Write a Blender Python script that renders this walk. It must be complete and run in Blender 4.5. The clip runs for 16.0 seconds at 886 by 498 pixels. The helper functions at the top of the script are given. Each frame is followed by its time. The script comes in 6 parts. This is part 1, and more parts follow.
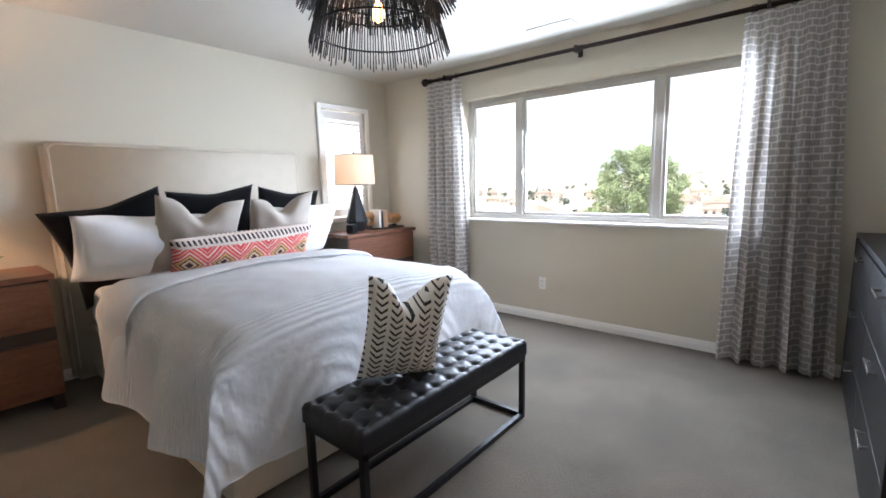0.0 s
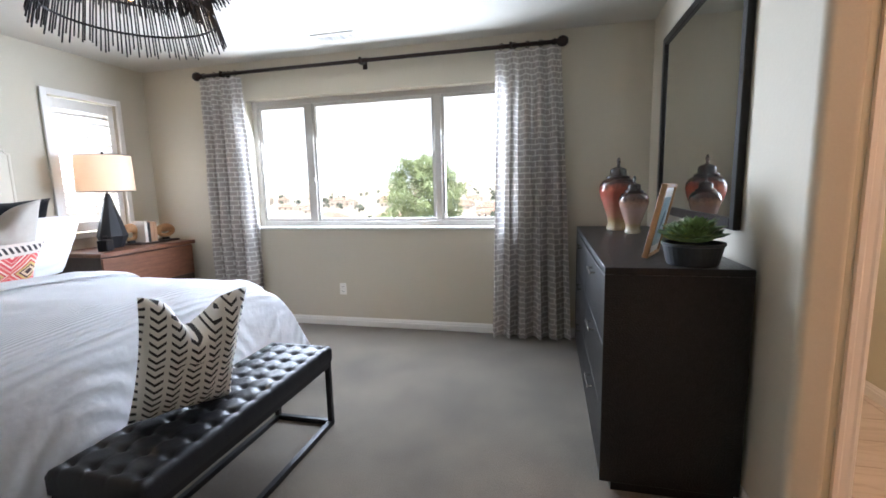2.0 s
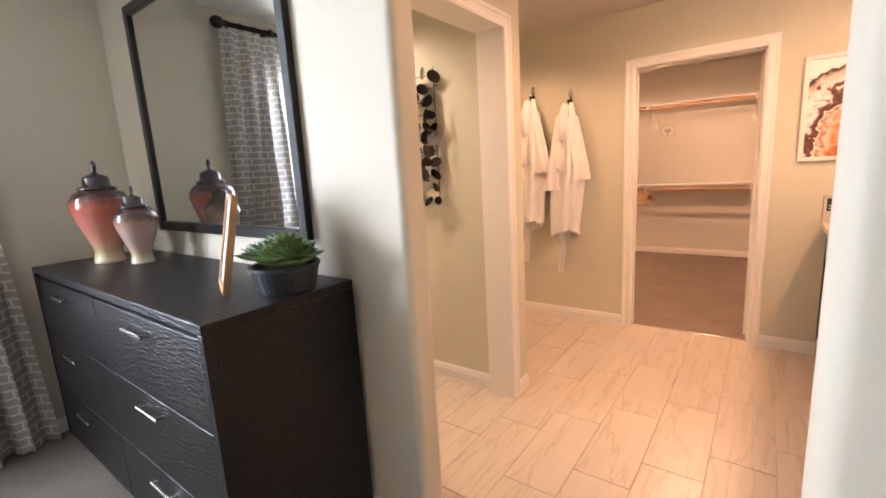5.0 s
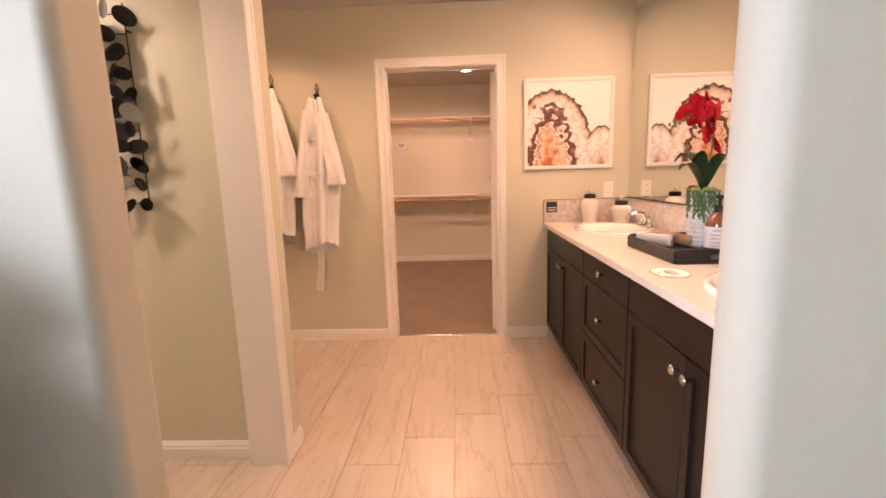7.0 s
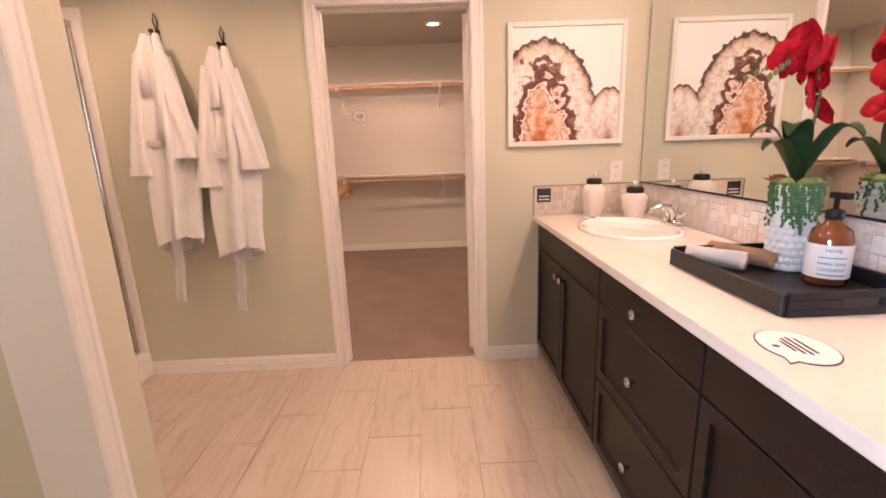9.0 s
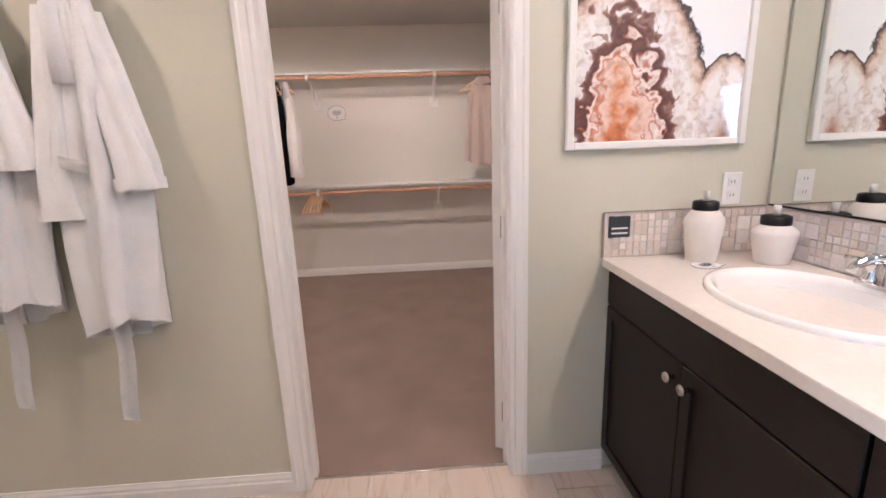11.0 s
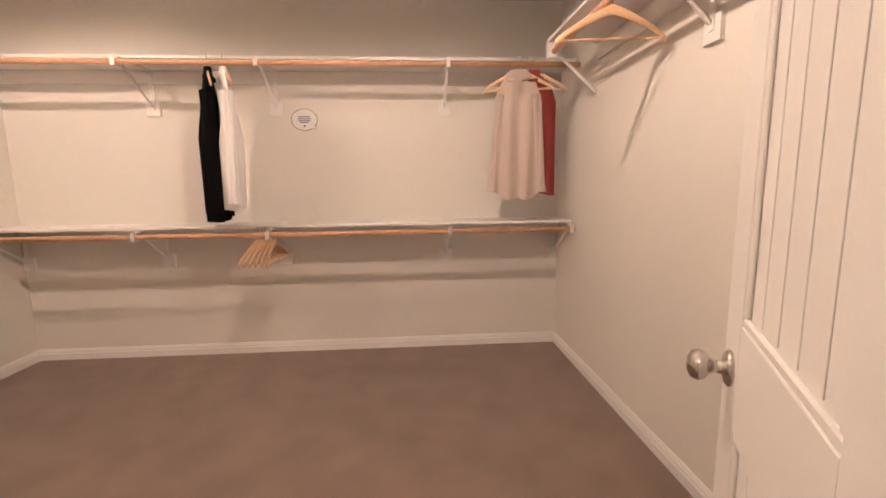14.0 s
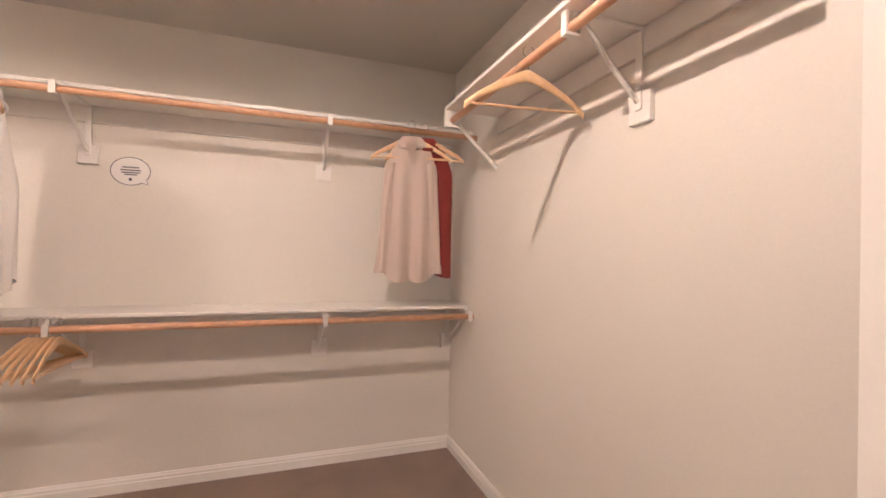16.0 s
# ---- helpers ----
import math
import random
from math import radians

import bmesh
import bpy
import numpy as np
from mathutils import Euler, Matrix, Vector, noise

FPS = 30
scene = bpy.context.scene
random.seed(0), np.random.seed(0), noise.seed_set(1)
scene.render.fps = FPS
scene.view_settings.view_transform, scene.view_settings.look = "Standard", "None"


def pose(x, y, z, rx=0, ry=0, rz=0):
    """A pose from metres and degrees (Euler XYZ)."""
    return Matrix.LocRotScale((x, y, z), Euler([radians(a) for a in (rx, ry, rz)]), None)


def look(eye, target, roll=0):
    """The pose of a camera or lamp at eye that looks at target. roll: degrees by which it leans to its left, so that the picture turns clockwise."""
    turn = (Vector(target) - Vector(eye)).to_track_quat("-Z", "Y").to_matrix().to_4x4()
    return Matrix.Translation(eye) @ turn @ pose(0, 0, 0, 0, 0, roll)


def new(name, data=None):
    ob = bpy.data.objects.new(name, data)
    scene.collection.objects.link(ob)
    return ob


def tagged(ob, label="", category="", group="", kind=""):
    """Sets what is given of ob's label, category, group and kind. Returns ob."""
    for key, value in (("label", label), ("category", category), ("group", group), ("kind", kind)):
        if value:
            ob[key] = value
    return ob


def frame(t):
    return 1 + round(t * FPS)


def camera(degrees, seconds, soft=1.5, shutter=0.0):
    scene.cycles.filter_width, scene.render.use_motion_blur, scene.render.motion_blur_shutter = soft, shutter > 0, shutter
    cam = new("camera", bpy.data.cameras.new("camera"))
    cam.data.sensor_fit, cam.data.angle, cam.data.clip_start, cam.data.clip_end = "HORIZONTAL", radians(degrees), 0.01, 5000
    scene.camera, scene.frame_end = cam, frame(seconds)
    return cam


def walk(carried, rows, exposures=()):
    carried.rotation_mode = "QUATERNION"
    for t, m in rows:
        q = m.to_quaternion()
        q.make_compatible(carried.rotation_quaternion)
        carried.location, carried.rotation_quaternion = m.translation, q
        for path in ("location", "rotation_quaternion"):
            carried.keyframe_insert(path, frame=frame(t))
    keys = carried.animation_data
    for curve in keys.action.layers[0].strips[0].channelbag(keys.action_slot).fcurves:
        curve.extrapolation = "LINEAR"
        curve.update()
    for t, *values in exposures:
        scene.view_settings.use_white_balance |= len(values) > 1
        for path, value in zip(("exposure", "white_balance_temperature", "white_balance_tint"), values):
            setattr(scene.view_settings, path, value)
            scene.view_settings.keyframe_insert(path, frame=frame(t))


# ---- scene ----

cam = camera(90.9, 16.0, soft=1.7)
PATH = [
    (0, (1.246, 1.055, 1.331), (-0.024, 2.572, 1.042), -1.4),
    (0.5, (1.250, 1.051, 1.330), (0.176, 2.712, 1.038), -1.2),
    (1, (1.253, 1.042, 1.325), (0.380, 2.818, 1.041), -1.1),
    (1.5, (1.257, 1.035, 1.328), (0.598, 2.902, 1.045), -1.3),
    (2, (1.262, 1.022, 1.324), (0.795, 2.947, 1.044), -1.4),
    (2.5, (1.261, 1.030, 1.323), (0.950, 2.985, 1.038), -1.5),
    (3, (1.248, 1.075, 1.335), (1.149, 3.050, 1.039), -1.5),
    (3.5, (1.209, 1.195, 1.348), (1.432, 3.158, 1.037), -1.9),
    (4, (1.146, 1.353, 1.363), (1.788, 3.216, 1.028), -1.4),
    (4.5, (1.080, 1.524, 1.369), (2.195, 3.148, 1.023), -1.7),
    (5, (0.996, 1.660, 1.364), (2.578, 2.849, 1.001), -3.3),
    (5.2, (0.993, 1.675, 1.365), (2.676, 2.713, 1.003), -3),
    (7.3, (1.500, 2.015, 1.242), (3.443, 2.040, 0.904), -2.1),
    (7.5, (1.582, 2.000, 1.238), (3.510, 2.015, 0.893), -2.4),
    (8, (1.764, 1.950, 1.258), (3.700, 1.984, 0.896), -2.6),
    (8.2, (1.835, 1.943, 1.276), (3.766, 1.974, 0.892), -2.5),
    (10.3, (2.790, 1.957, 1.298), (4.728, 1.871, 0.811), -2.3),
    (10.5, (2.889, 1.987, 1.295), (4.831, 1.893, 0.822), -2.2),
    (11, (3.130, 2.034, 1.301), (5.077, 1.932, 0.856), -2.2),
    (11.5, (3.389, 2.045, 1.293), (5.345, 1.939, 0.887), -2),
    (12, (3.648, 2.047, 1.292), (5.607, 1.943, 0.905), -1.7),
    (12.5, (3.926, 2.085, 1.287), (5.873, 1.974, 0.904), -0.7),
    (13, (4.158, 2.069, 1.241), (6.086, 1.970, 0.877), -0.7),
    (13.5, (4.352, 2.093, 1.232), (6.308, 1.976, 0.902), -1),
    (14, (4.567, 2.071, 1.234), (6.541, 1.933, 0.943), -0.7),
    (14.5, (4.748, 2.092, 1.269), (6.702, 1.695, 1.114), 0.6),
    (15, (4.880, 2.079, 1.290), (6.779, 1.459, 1.208), 1.3),
    (15.5, (4.993, 2.051, 1.300), (6.878, 1.385, 1.285), 1.3),
    (16, (5.060, 2.027, 1.302), (6.942, 1.350, 1.319), 1.2),
]
EXPOSURES = [(0.0, 1.38, 5850, 13), (3.0, 1.34, 5900, 13), (4.0, 1.24, 6150, 15), (4.5, 1.58, 6150, 15), (5.0, 2.06, 6150, 16), (7.4, 1.86, 5950, 19),
             (8.3, 1.86, 5650, 18), (10.3, 1.92, 4090, 0), (11.5, 1.84, 3940, -1), (12.5, 1.86, 3980, -1), (13.0, 1.98, 4120, 0), (13.5, 2.04, 4500, -1), (16.0, 2.13, 4250, -1)]
walk(cam, [(t, look(eye, target, roll)) for t, eye, target, roll in PATH], EXPOSURES)

# ---- world and light ----
world = bpy.data.worlds.new("daylight")
scene.world = world
world.use_nodes = True
sky = world.node_tree.nodes.new("ShaderNodeTexSky")
sky.sky_type = 'NISHITA'
sky.sun_disc = False
sky.sun_elevation, sky.sun_rotation = radians(52), radians(200)
sky.dust_density, sky.ozone_density = 3.0, 0.3
background = world.node_tree.nodes["Background"]
background.inputs["Strength"].default_value = 0.15
world.node_tree.links.new(sky.outputs[0], background.inputs["Color"])


def lamp(name, kind, m, energy, colour, size=0.1, size_y=None, spot=None, blend=0.6):
    data = bpy.data.lights.new(name, kind)
    data.energy, data.color = energy, colour
    if kind == 'AREA':
        data.size = size
        if size_y:
            data.shape, data.size_y = 'RECTANGLE', size_y
    elif kind == 'SUN':
        data.angle = size
    else:
        data.shadow_soft_size = size
        if spot:
            data.spot_size, data.spot_blend = radians(spot), blend
    ob = new(name, data)
    ob.matrix_world = m
    return ob


WARM = (1.0, 0.55, 0.30)
lamp("sun", 'SUN', look((0, 0, 20), (4, 7, 0)), 5.0, (1.0, 0.95, 0.86), radians(0.6))
lamp("sky_light_window", 'AREA', pose(-0.36, 5.02, 1.58, -72, 0, 0), 84, (0.82, 0.905, 1.0), 2.4, 1.2)
lamp("sky_light_shutter", 'AREA', pose(-2.95, 4.20, 1.6, 0, -90, 0), 5, (0.9, 0.95, 1.0), 0.9, 0.45)
lamp("pendant_bulb_light", 'POINT', pose(-0.42, 2.60, 2.17), 5.0, (1.0, 0.68, 0.42), 0.034)
lamp("bedside_light_north", 'POINT', pose(-2.54, 4.12, 1.50), 0.8, (1.0, 0.66, 0.42), 0.04)
lamp("bedside_light_south", 'POINT', pose(-2.54, 0.80, 1.50), 22.0, (1.0, 0.62, 0.36), 0.04)
for x, y, e in [(3.9, 2.15, 12.6), (2.7, 2.1, 5.4), (3.9, 3.45, 14.4)]:
    lamp("bath_downlight", 'SPOT', pose(x, y, 2.42), e, WARM, 0.06, spot=150)
lamp("vanity_light_bar", 'AREA', pose(3.4, 0.90, 2.36, 20, 0, 0), 8.2, WARM, 1.4, 0.12)
lamp("closet_downlight", 'SPOT', pose(5.90, 2.22, 2.485), 27, WARM, 0.012, spot=170, blend=0.3)
lamp("closet_downlight", 'SPOT', pose(6.45, 4.20, 2.485), 19, WARM, 0.015, spot=172, blend=0.3)
# added fill spot without a fitting, brightens the small room's daylit wall
lamp("small_room_fill", 'SPOT', pose(2.65, 3.9, 2.42), 30, (1.0, 0.72, 0.5), 0.06, spot=150)


# ---- materials ----
def material(name, colour, rough=0.6, metal=0.0, spread=0.08, scale=6.0, fine=120.0, bump=0.0, bump_scale=200.0,
             sheen=0.0, per_object=0.0, stretch=(1, 1, 1), coat=0.0, spec=0.5, emission=0.0, alpha=1.0, trans=0.0):
    m = bpy.data.materials.new(name)
    m.use_nodes = True
    nt = m.node_tree
    b = nt.nodes["Principled BSDF"]
    b.inputs["Roughness"].default_value = rough
    b.inputs["Metallic"].default_value = metal
    b.inputs["Specular IOR Level"].default_value = spec
    b.inputs["Sheen Weight"].default_value = sheen
    b.inputs["Coat Weight"].default_value = coat
    b.inputs["Transmission Weight"].default_value = trans
    co = nt.nodes.new("ShaderNodeTexCoord")
    mp = nt.nodes.new("ShaderNodeMapping")
    mp.inputs["Scale"].default_value = stretch
    nt.links.new(co.outputs["Object"], mp.inputs["Vector"])
    big = nt.nodes.new("ShaderNodeTexNoise")
    big.inputs["Scale"].default_value, big.inputs["Detail"].default_value = scale, 4
    small = nt.nodes.new("ShaderNodeTexNoise")
    small.inputs["Scale"].default_value, small.inputs["Detail"].default_value = fine, 3
    nt.links.new(mp.outputs[0], big.inputs["Vector"])
    nt.links.new(mp.outputs[0], small.inputs["Vector"])
    add = nt.nodes.new("ShaderNodeMath")
    add.operation = 'ADD'
    nt.links.new(big.outputs["Fac"], add.inputs[0])
    nt.links.new(small.outputs["Fac"], add.inputs[1])
    last = add
    if per_object:
        info = nt.nodes.new("ShaderNodeObjectInfo")
        mul = nt.nodes.new("ShaderNodeMath")
        mul.operation = 'MULTIPLY_ADD'
        mul.inputs[1].default_value, mul.inputs[2].default_value = per_object, -per_object / 2
        nt.links.new(info.outputs["Random"], mul.inputs[0])
        last = nt.nodes.new("ShaderNodeMath")
        last.operation = 'ADD'
        nt.links.new(add.outputs[0], last.inputs[0])
        nt.links.new(mul.outputs[0], last.inputs[1])
    rg = nt.nodes.new("ShaderNodeMapRange")
    rg.inputs["From Min"].default_value, rg.inputs["From Max"].default_value = 0.6, 1.4
    nt.links.new(last.outputs[0], rg.inputs["Value"])
    mix = nt.nodes.new("ShaderNodeMix")
    mix.data_type = 'RGBA'
    lo = [max(0.0, c * (1 - spread)) for c in colour]
    hi = [min(1.0, c * (1 + spread)) for c in colour]
    mix.inputs[6].default_value, mix.inputs[7].default_value = (*lo, 1), (*hi, 1)
    nt.links.new(rg.outputs[0], mix.inputs[0])
    nt.links.new(mix.outputs[2], b.inputs["Base Color"])
    if bump:
        bt = nt.nodes.new("ShaderNodeTexNoise")
        bt.inputs["Scale"].default_value, bt.inputs["Detail"].default_value = bump_scale, 3
        nt.links.new(mp.outputs[0], bt.inputs["Vector"])
        bp = nt.nodes.new("ShaderNodeBump")
        bp.inputs["Strength"].default_value, bp.inputs["Distance"].default_value = bump, 0.004
        nt.links.new(bt.outputs["Fac"], bp.inputs["Height"])
        nt.links.new(bp.outputs[0], b.inputs["Normal"])
    if emission:
        b.inputs["Emission Strength"].default_value = emission
        b.inputs["Emission Color"].default_value = (*colour, 1)
    return m


M_WALL_BED = material("wall_paint_cream", (0.55, 0.505, 0.405), 0.7, spread=0.03, scale=1.5, bump=0.12, bump_scale=60)
M_WALL_BATH = material("wall_paint_sage", (0.60, 0.58, 0.46), 0.5, spread=0.03, scale=1.5, bump=0.22, bump_scale=55)
M_WALL_CLOSET = material("wall_paint_white", (0.72, 0.69, 0.625), 0.6, spread=0.03, scale=1.5, bump=0.2, bump_scale=55)
M_CEILING = material("ceiling_paint", (0.56, 0.535, 0.475), 0.85, spread=0.03, scale=2, bump=0.15, bump_scale=50)
M_TRIM = material("trim_paint_white", (0.80, 0.78, 0.74), 0.38, spread=0.02, scale=3)
M_CARPET = material("carpet_beige", (0.108, 0.088, 0.062), 0.95, spread=0.5, scale=2.2, fine=110, bump=1.0, bump_scale=170, sheen=0.2)
M_CARPET_CLOSET = material("carpet_taupe", (0.235, 0.165, 0.125), 0.95, spread=0.28, scale=4, fine=260, bump=0.9, bump_scale=420, sheen=0.2)
M_BLACK_METAL = material("metal_black_powder", (0.018, 0.018, 0.02), 0.42, 0.6, spread=0.2, bump=0.05)
M_BRONZE = material("metal_dark_bronze", (0.03, 0.02, 0.017), 0.4, 0.7, spread=0.25)
M_CHROME = material("chrome", (0.75, 0.75, 0.76), 0.08, 1.0, spread=0.03)
M_NICKEL = material("satin_nickel", (0.55, 0.52, 0.48), 0.22, 1.0, spread=0.05)
M_MIRROR = material("mirror_glass", (0.82, 0.84, 0.82), 0.015, 1.0, spread=0.005)
M_ESPRESSO = material("wood_espresso", (0.010, 0.007, 0.006), 0.34, spec=0.26, spread=0.35, scale=3, fine=50, bump=0.45, bump_scale=45, stretch=(1, 1, 14))
M_DRESSER = material("wood_dark_wenge", (0.008, 0.007, 0.007), 0.36, spec=0.30, spread=0.6, scale=8, fine=60, bump=1.0, bump_scale=22, stretch=(6, 1.0, 8))
M_WALNUT = material("wood_walnut_red", (0.16, 0.065, 0.035), 0.38, spread=0.4, scale=5, fine=40, bump=0.1, bump_scale=50, stretch=(8, 1, 8))
M_WALNUT_DARK = material("wood_walnut_dark", (0.035, 0.022, 0.018), 0.45, spread=0.35, scale=5, fine=40, stretch=(8, 1, 8))
M_LINEN = material("linen_cream", (0.62, 0.56, 0.46), 0.9, spread=0.06, scale=8, fine=300, bump=0.4, bump_scale=500, sheen=0.2)
M_WHITE_COTTON = material("cotton_white", (0.88, 0.88, 0.89), 0.9, spread=0.03, scale=5, fine=200, bump=0.25, bump_scale=300, sheen=0.2)
M_LEATHER = material("leather_black", (0.008, 0.008, 0.010), 0.40, spec=0.4, spread=0.3, scale=9, bump=0.25, bump_scale=180)
M_VELVET = material("cotton_black", (0.004, 0.004, 0.005), 0.95, spread=0.25, scale=6, bump=0.3, bump_scale=300, sheen=0.1, spec=0.1)
M_OATMEAL = material("linen_oatmeal", (0.40, 0.36, 0.31), 0.9, spread=0.12, scale=9, fine=240, bump=0.4, bump_scale=320, sheen=0.2)
M_VINYL = material("window_vinyl_tan", (0.42, 0.395, 0.35), 0.45, spread=0.03)
M_POLE = material("wood_pine_rod", (0.60, 0.36, 0.20), 0.5, spread=0.2, scale=3, fine=30, stretch=(1, 1, 1))
M_HANGER = material("wood_maple_hanger", (0.68, 0.47, 0.25), 0.42, spread=0.15, scale=9, fine=60)
M_PORCELAIN = material("porcelain_white", (0.84, 0.82, 0.79), 0.12, spread=0.015, coat=0.4)
M_COUNTER = material("cultured_marble", (0.76, 0.71, 0.65), 0.22, spread=0.05, scale=7, fine=60, coat=0.3)


# ---- mesh helpers ----
def part(name, bm, mat, parent=None, label="", smooth=False):
    bmesh.ops.recalc_face_normals(bm, faces=bm.faces[:])
    me = bpy.data.meshes.new(name)
    bm.to_mesh(me)
    bm.free()
    if smooth:
        for p in me.polygons:
            p.use_smooth = True
    for one in (mat if isinstance(mat, (list, tuple)) else [mat]):
        me.materials.append(one)
    ob = new(name, me)
    if parent:
        ob.parent = parent
    if label:
        ob["label"] = label
    return ob


def thing(name, at, label, category, group="", kind="", rz=0):
    ob = new(name)
    ob.empty_display_size = 0.1
    ob.matrix_world = pose(*at, 0, 0, rz)
    return tagged(ob, label, category, group, kind)


def box(bm, x0, x1, y0, y1, z0, z1, bevel=0.0, seg=1):
    made = bmesh.ops.create_cube(bm, size=1)["verts"]
    for v in made:
        v.co = (x0 + (v.co.x + 0.5) * (x1 - x0), y0 + (v.co.y + 0.5) * (y1 - y0), z0 + (v.co.z + 0.5) * (z1 - z0))
    if bevel:
        edges = list({e for v in made for e in v.link_edges})
        bmesh.ops.bevel(bm, geom=edges, offset=bevel, segments=seg, affect='EDGES', profile=0.5)
    return bm


def boxes(*specs, bevel=0.0, seg=1):
    bm = bmesh.new()
    for s in specs:
        box(bm, *s, bevel=bevel, seg=seg)
    return bm


def lathe(bm, profile, n=32, at=(0, 0, 0), sx=1.0, sy=1.0):
    """Turn (radius, height) pairs round the z axis."""
    rings = []
    for r, z in profile:
        if r < 1e-5:
            rings.append([bm.verts.new((at[0], at[1], at[2] + z))])
        else:
            rings.append([bm.verts.new((at[0] + sx * r * math.cos(2 * math.pi * k / n), at[1] + sy * r * math.sin(2 * math.pi * k / n), at[2] + z)) for k in range(n)])
    for a, b in zip(rings, rings[1:]):
        for k in range(n):
            q = [a[k % len(a)], a[(k + 1) % len(a)], b[(k + 1) % len(b)], b[k % len(b)]]
            q = list(dict.fromkeys(q))
            if len(q) > 2:
                bm.faces.new(q)
    return bm


def tube(bm, points, radius, n=8, cap=True):
    """A round bar along points; radius is one number or one a point."""
    pts = [Vector(p) for p in points]
    rings = []
    side = None
    for i, p in enumerate(pts):
        d = (pts[min(i + 1, len(pts) - 1)] - pts[max(i - 1, 0)]).normalized()
        if side is None:
            side = d.orthogonal().normalized()
        side = (side - d * side.dot(d)).normalized()
        up = d.cross(side)
        r = radius[i] if isinstance(radius, (list, tuple)) else radius
        rings.append([bm.verts.new(p + r * (math.cos(2 * math.pi * k / n) * side + math.sin(2 * math.pi * k / n) * up)) for k in range(n)])
    for a, b in zip(rings, rings[1:]):
        for k in range(n):
            bm.faces.new((a[k], a[(k + 1) % n], b[(k + 1) % n], b[k]))
    if cap:
        bm.faces.new(rings[0][::-1])
        bm.faces.new(rings[-1])
    return bm


def sheet(bm, nu, nv, f, close_u=False):
    """A grid of nu x nv cells whose corners f(u, v) gives, u and v from 0 to 1."""
    g = [[bm.verts.new(f(i / nu, j / nv)) for j in range(nv + 1)] for i in range(nu if close_u else nu + 1)]
    for i in range(nu):
        for j in range(nv):
            bm.faces.new((g[i][j], g[(i + 1) % len(g)][j], g[(i + 1) % len(g)][j + 1], g[i][j + 1]))
    return g


def extrude_profile(bm, profile, p0, p1, across, up=(0, 0, 1)):
    """A moulding: profile is (across, up) pairs, swept from p0 to p1."""
    a, u = Vector(across), Vector(up)
    ends = [[bm.verts.new(Vector(p) + a * x + u * y) for x, y in profile] for p in (p0, p1)]
    n = len(profile)
    for k in range(n):
        bm.faces.new((ends[0][k], ends[0][(k + 1) % n], ends[1][(k + 1) % n], ends[1][k]))
    bm.faces.new(ends[0][::-1])
    bm.faces.new(ends[1])
    return bm


# ---- the rooms ----
H = 2.555                     # ceiling
XW, XE, YN, YS = -2.785, 2.045, 4.85, -0.75      # bedroom faces
XE2 = 2.165                   # far face of the bedroom's east wall
XC, XC2 = 4.65, 4.77          # wall between bath and closet
YM = 0.76                     # vanity mirror wall
CX, CY0, CY1 = 7.803, 0.975, 4.80                # closet faces
WX0, WX1, WZ0, WZ1 = -1.60, 0.90, 0.97, 2.20   # large window
SY0, SY1, SZ0, SZ1 = 3.90, 4.50, 1.00, 2.17    # small window
DY0, DY1, DZ = 1.715, 2.515, 2.02               # closet doorway
EX0, EX1, EZ = 2.36, 3.12, 2.055                # doorway to the small room
YH = 2.80                     # south face of the wall with that doorway
OY0, OY1 = 1.56, 2.595         # opening between bedroom and bath


def structure(name, bm, mat, label, category="wall"):
    return tagged(part(name, bm, mat), label, category, kind="structure")


structure("floor_bedroom", boxes((XW - .1, XE2 - 0.06, YS - .1, YN + .1, -0.1, 0.0)), M_CARPET, "beige low-pile carpet of the bedroom", "carpet")
structure("floor_closet", boxes((XC + 0.05, CX + .1, CY0 - .1, CY1 + .1, -0.1, 0.004)), M_CARPET_CLOSET, "taupe brown carpet of the walk-in closet", "carpet")
structure("ceiling", boxes((XW - .2, XE2 - .001, YS - .2, YN + .2, H, H + .12), (XE2, XC2 - .06, YM - .2, YN + .2, 2.44, H + .12), (XC2 - .059, CX + .2, YM - .2, YN + .2, 2.507, H + .12)), M_CEILING, "off-white painted ceiling", "ceiling")
structure("wall_north", boxes((XW - .16, WX0, YN, YN + .16, 0, H), (WX1, XE2, YN, YN + .16, 0, H), (WX0, WX1, YN, YN + .16, 0, WZ0), (WX0, WX1, YN, YN + .16, WZ1, H)), M_WALL_BED, "cream painted wall with the wide window")
structure("wall_west", boxes((XW - .16, XW, YS, SY0, 0, H), (XW - .16, XW, SY1, YN, 0, H), (XW - .16, XW, SY0, SY1, 0, SZ0), (XW - .16, XW, SY0, SY1, SZ1, H)), M_WALL_BED, "cream painted wall behind the bed")
structure("wall_south", boxes((XW - .16, XE2, YS - .12, YS, 0, H)), M_WALL_BED, "cream painted wall")


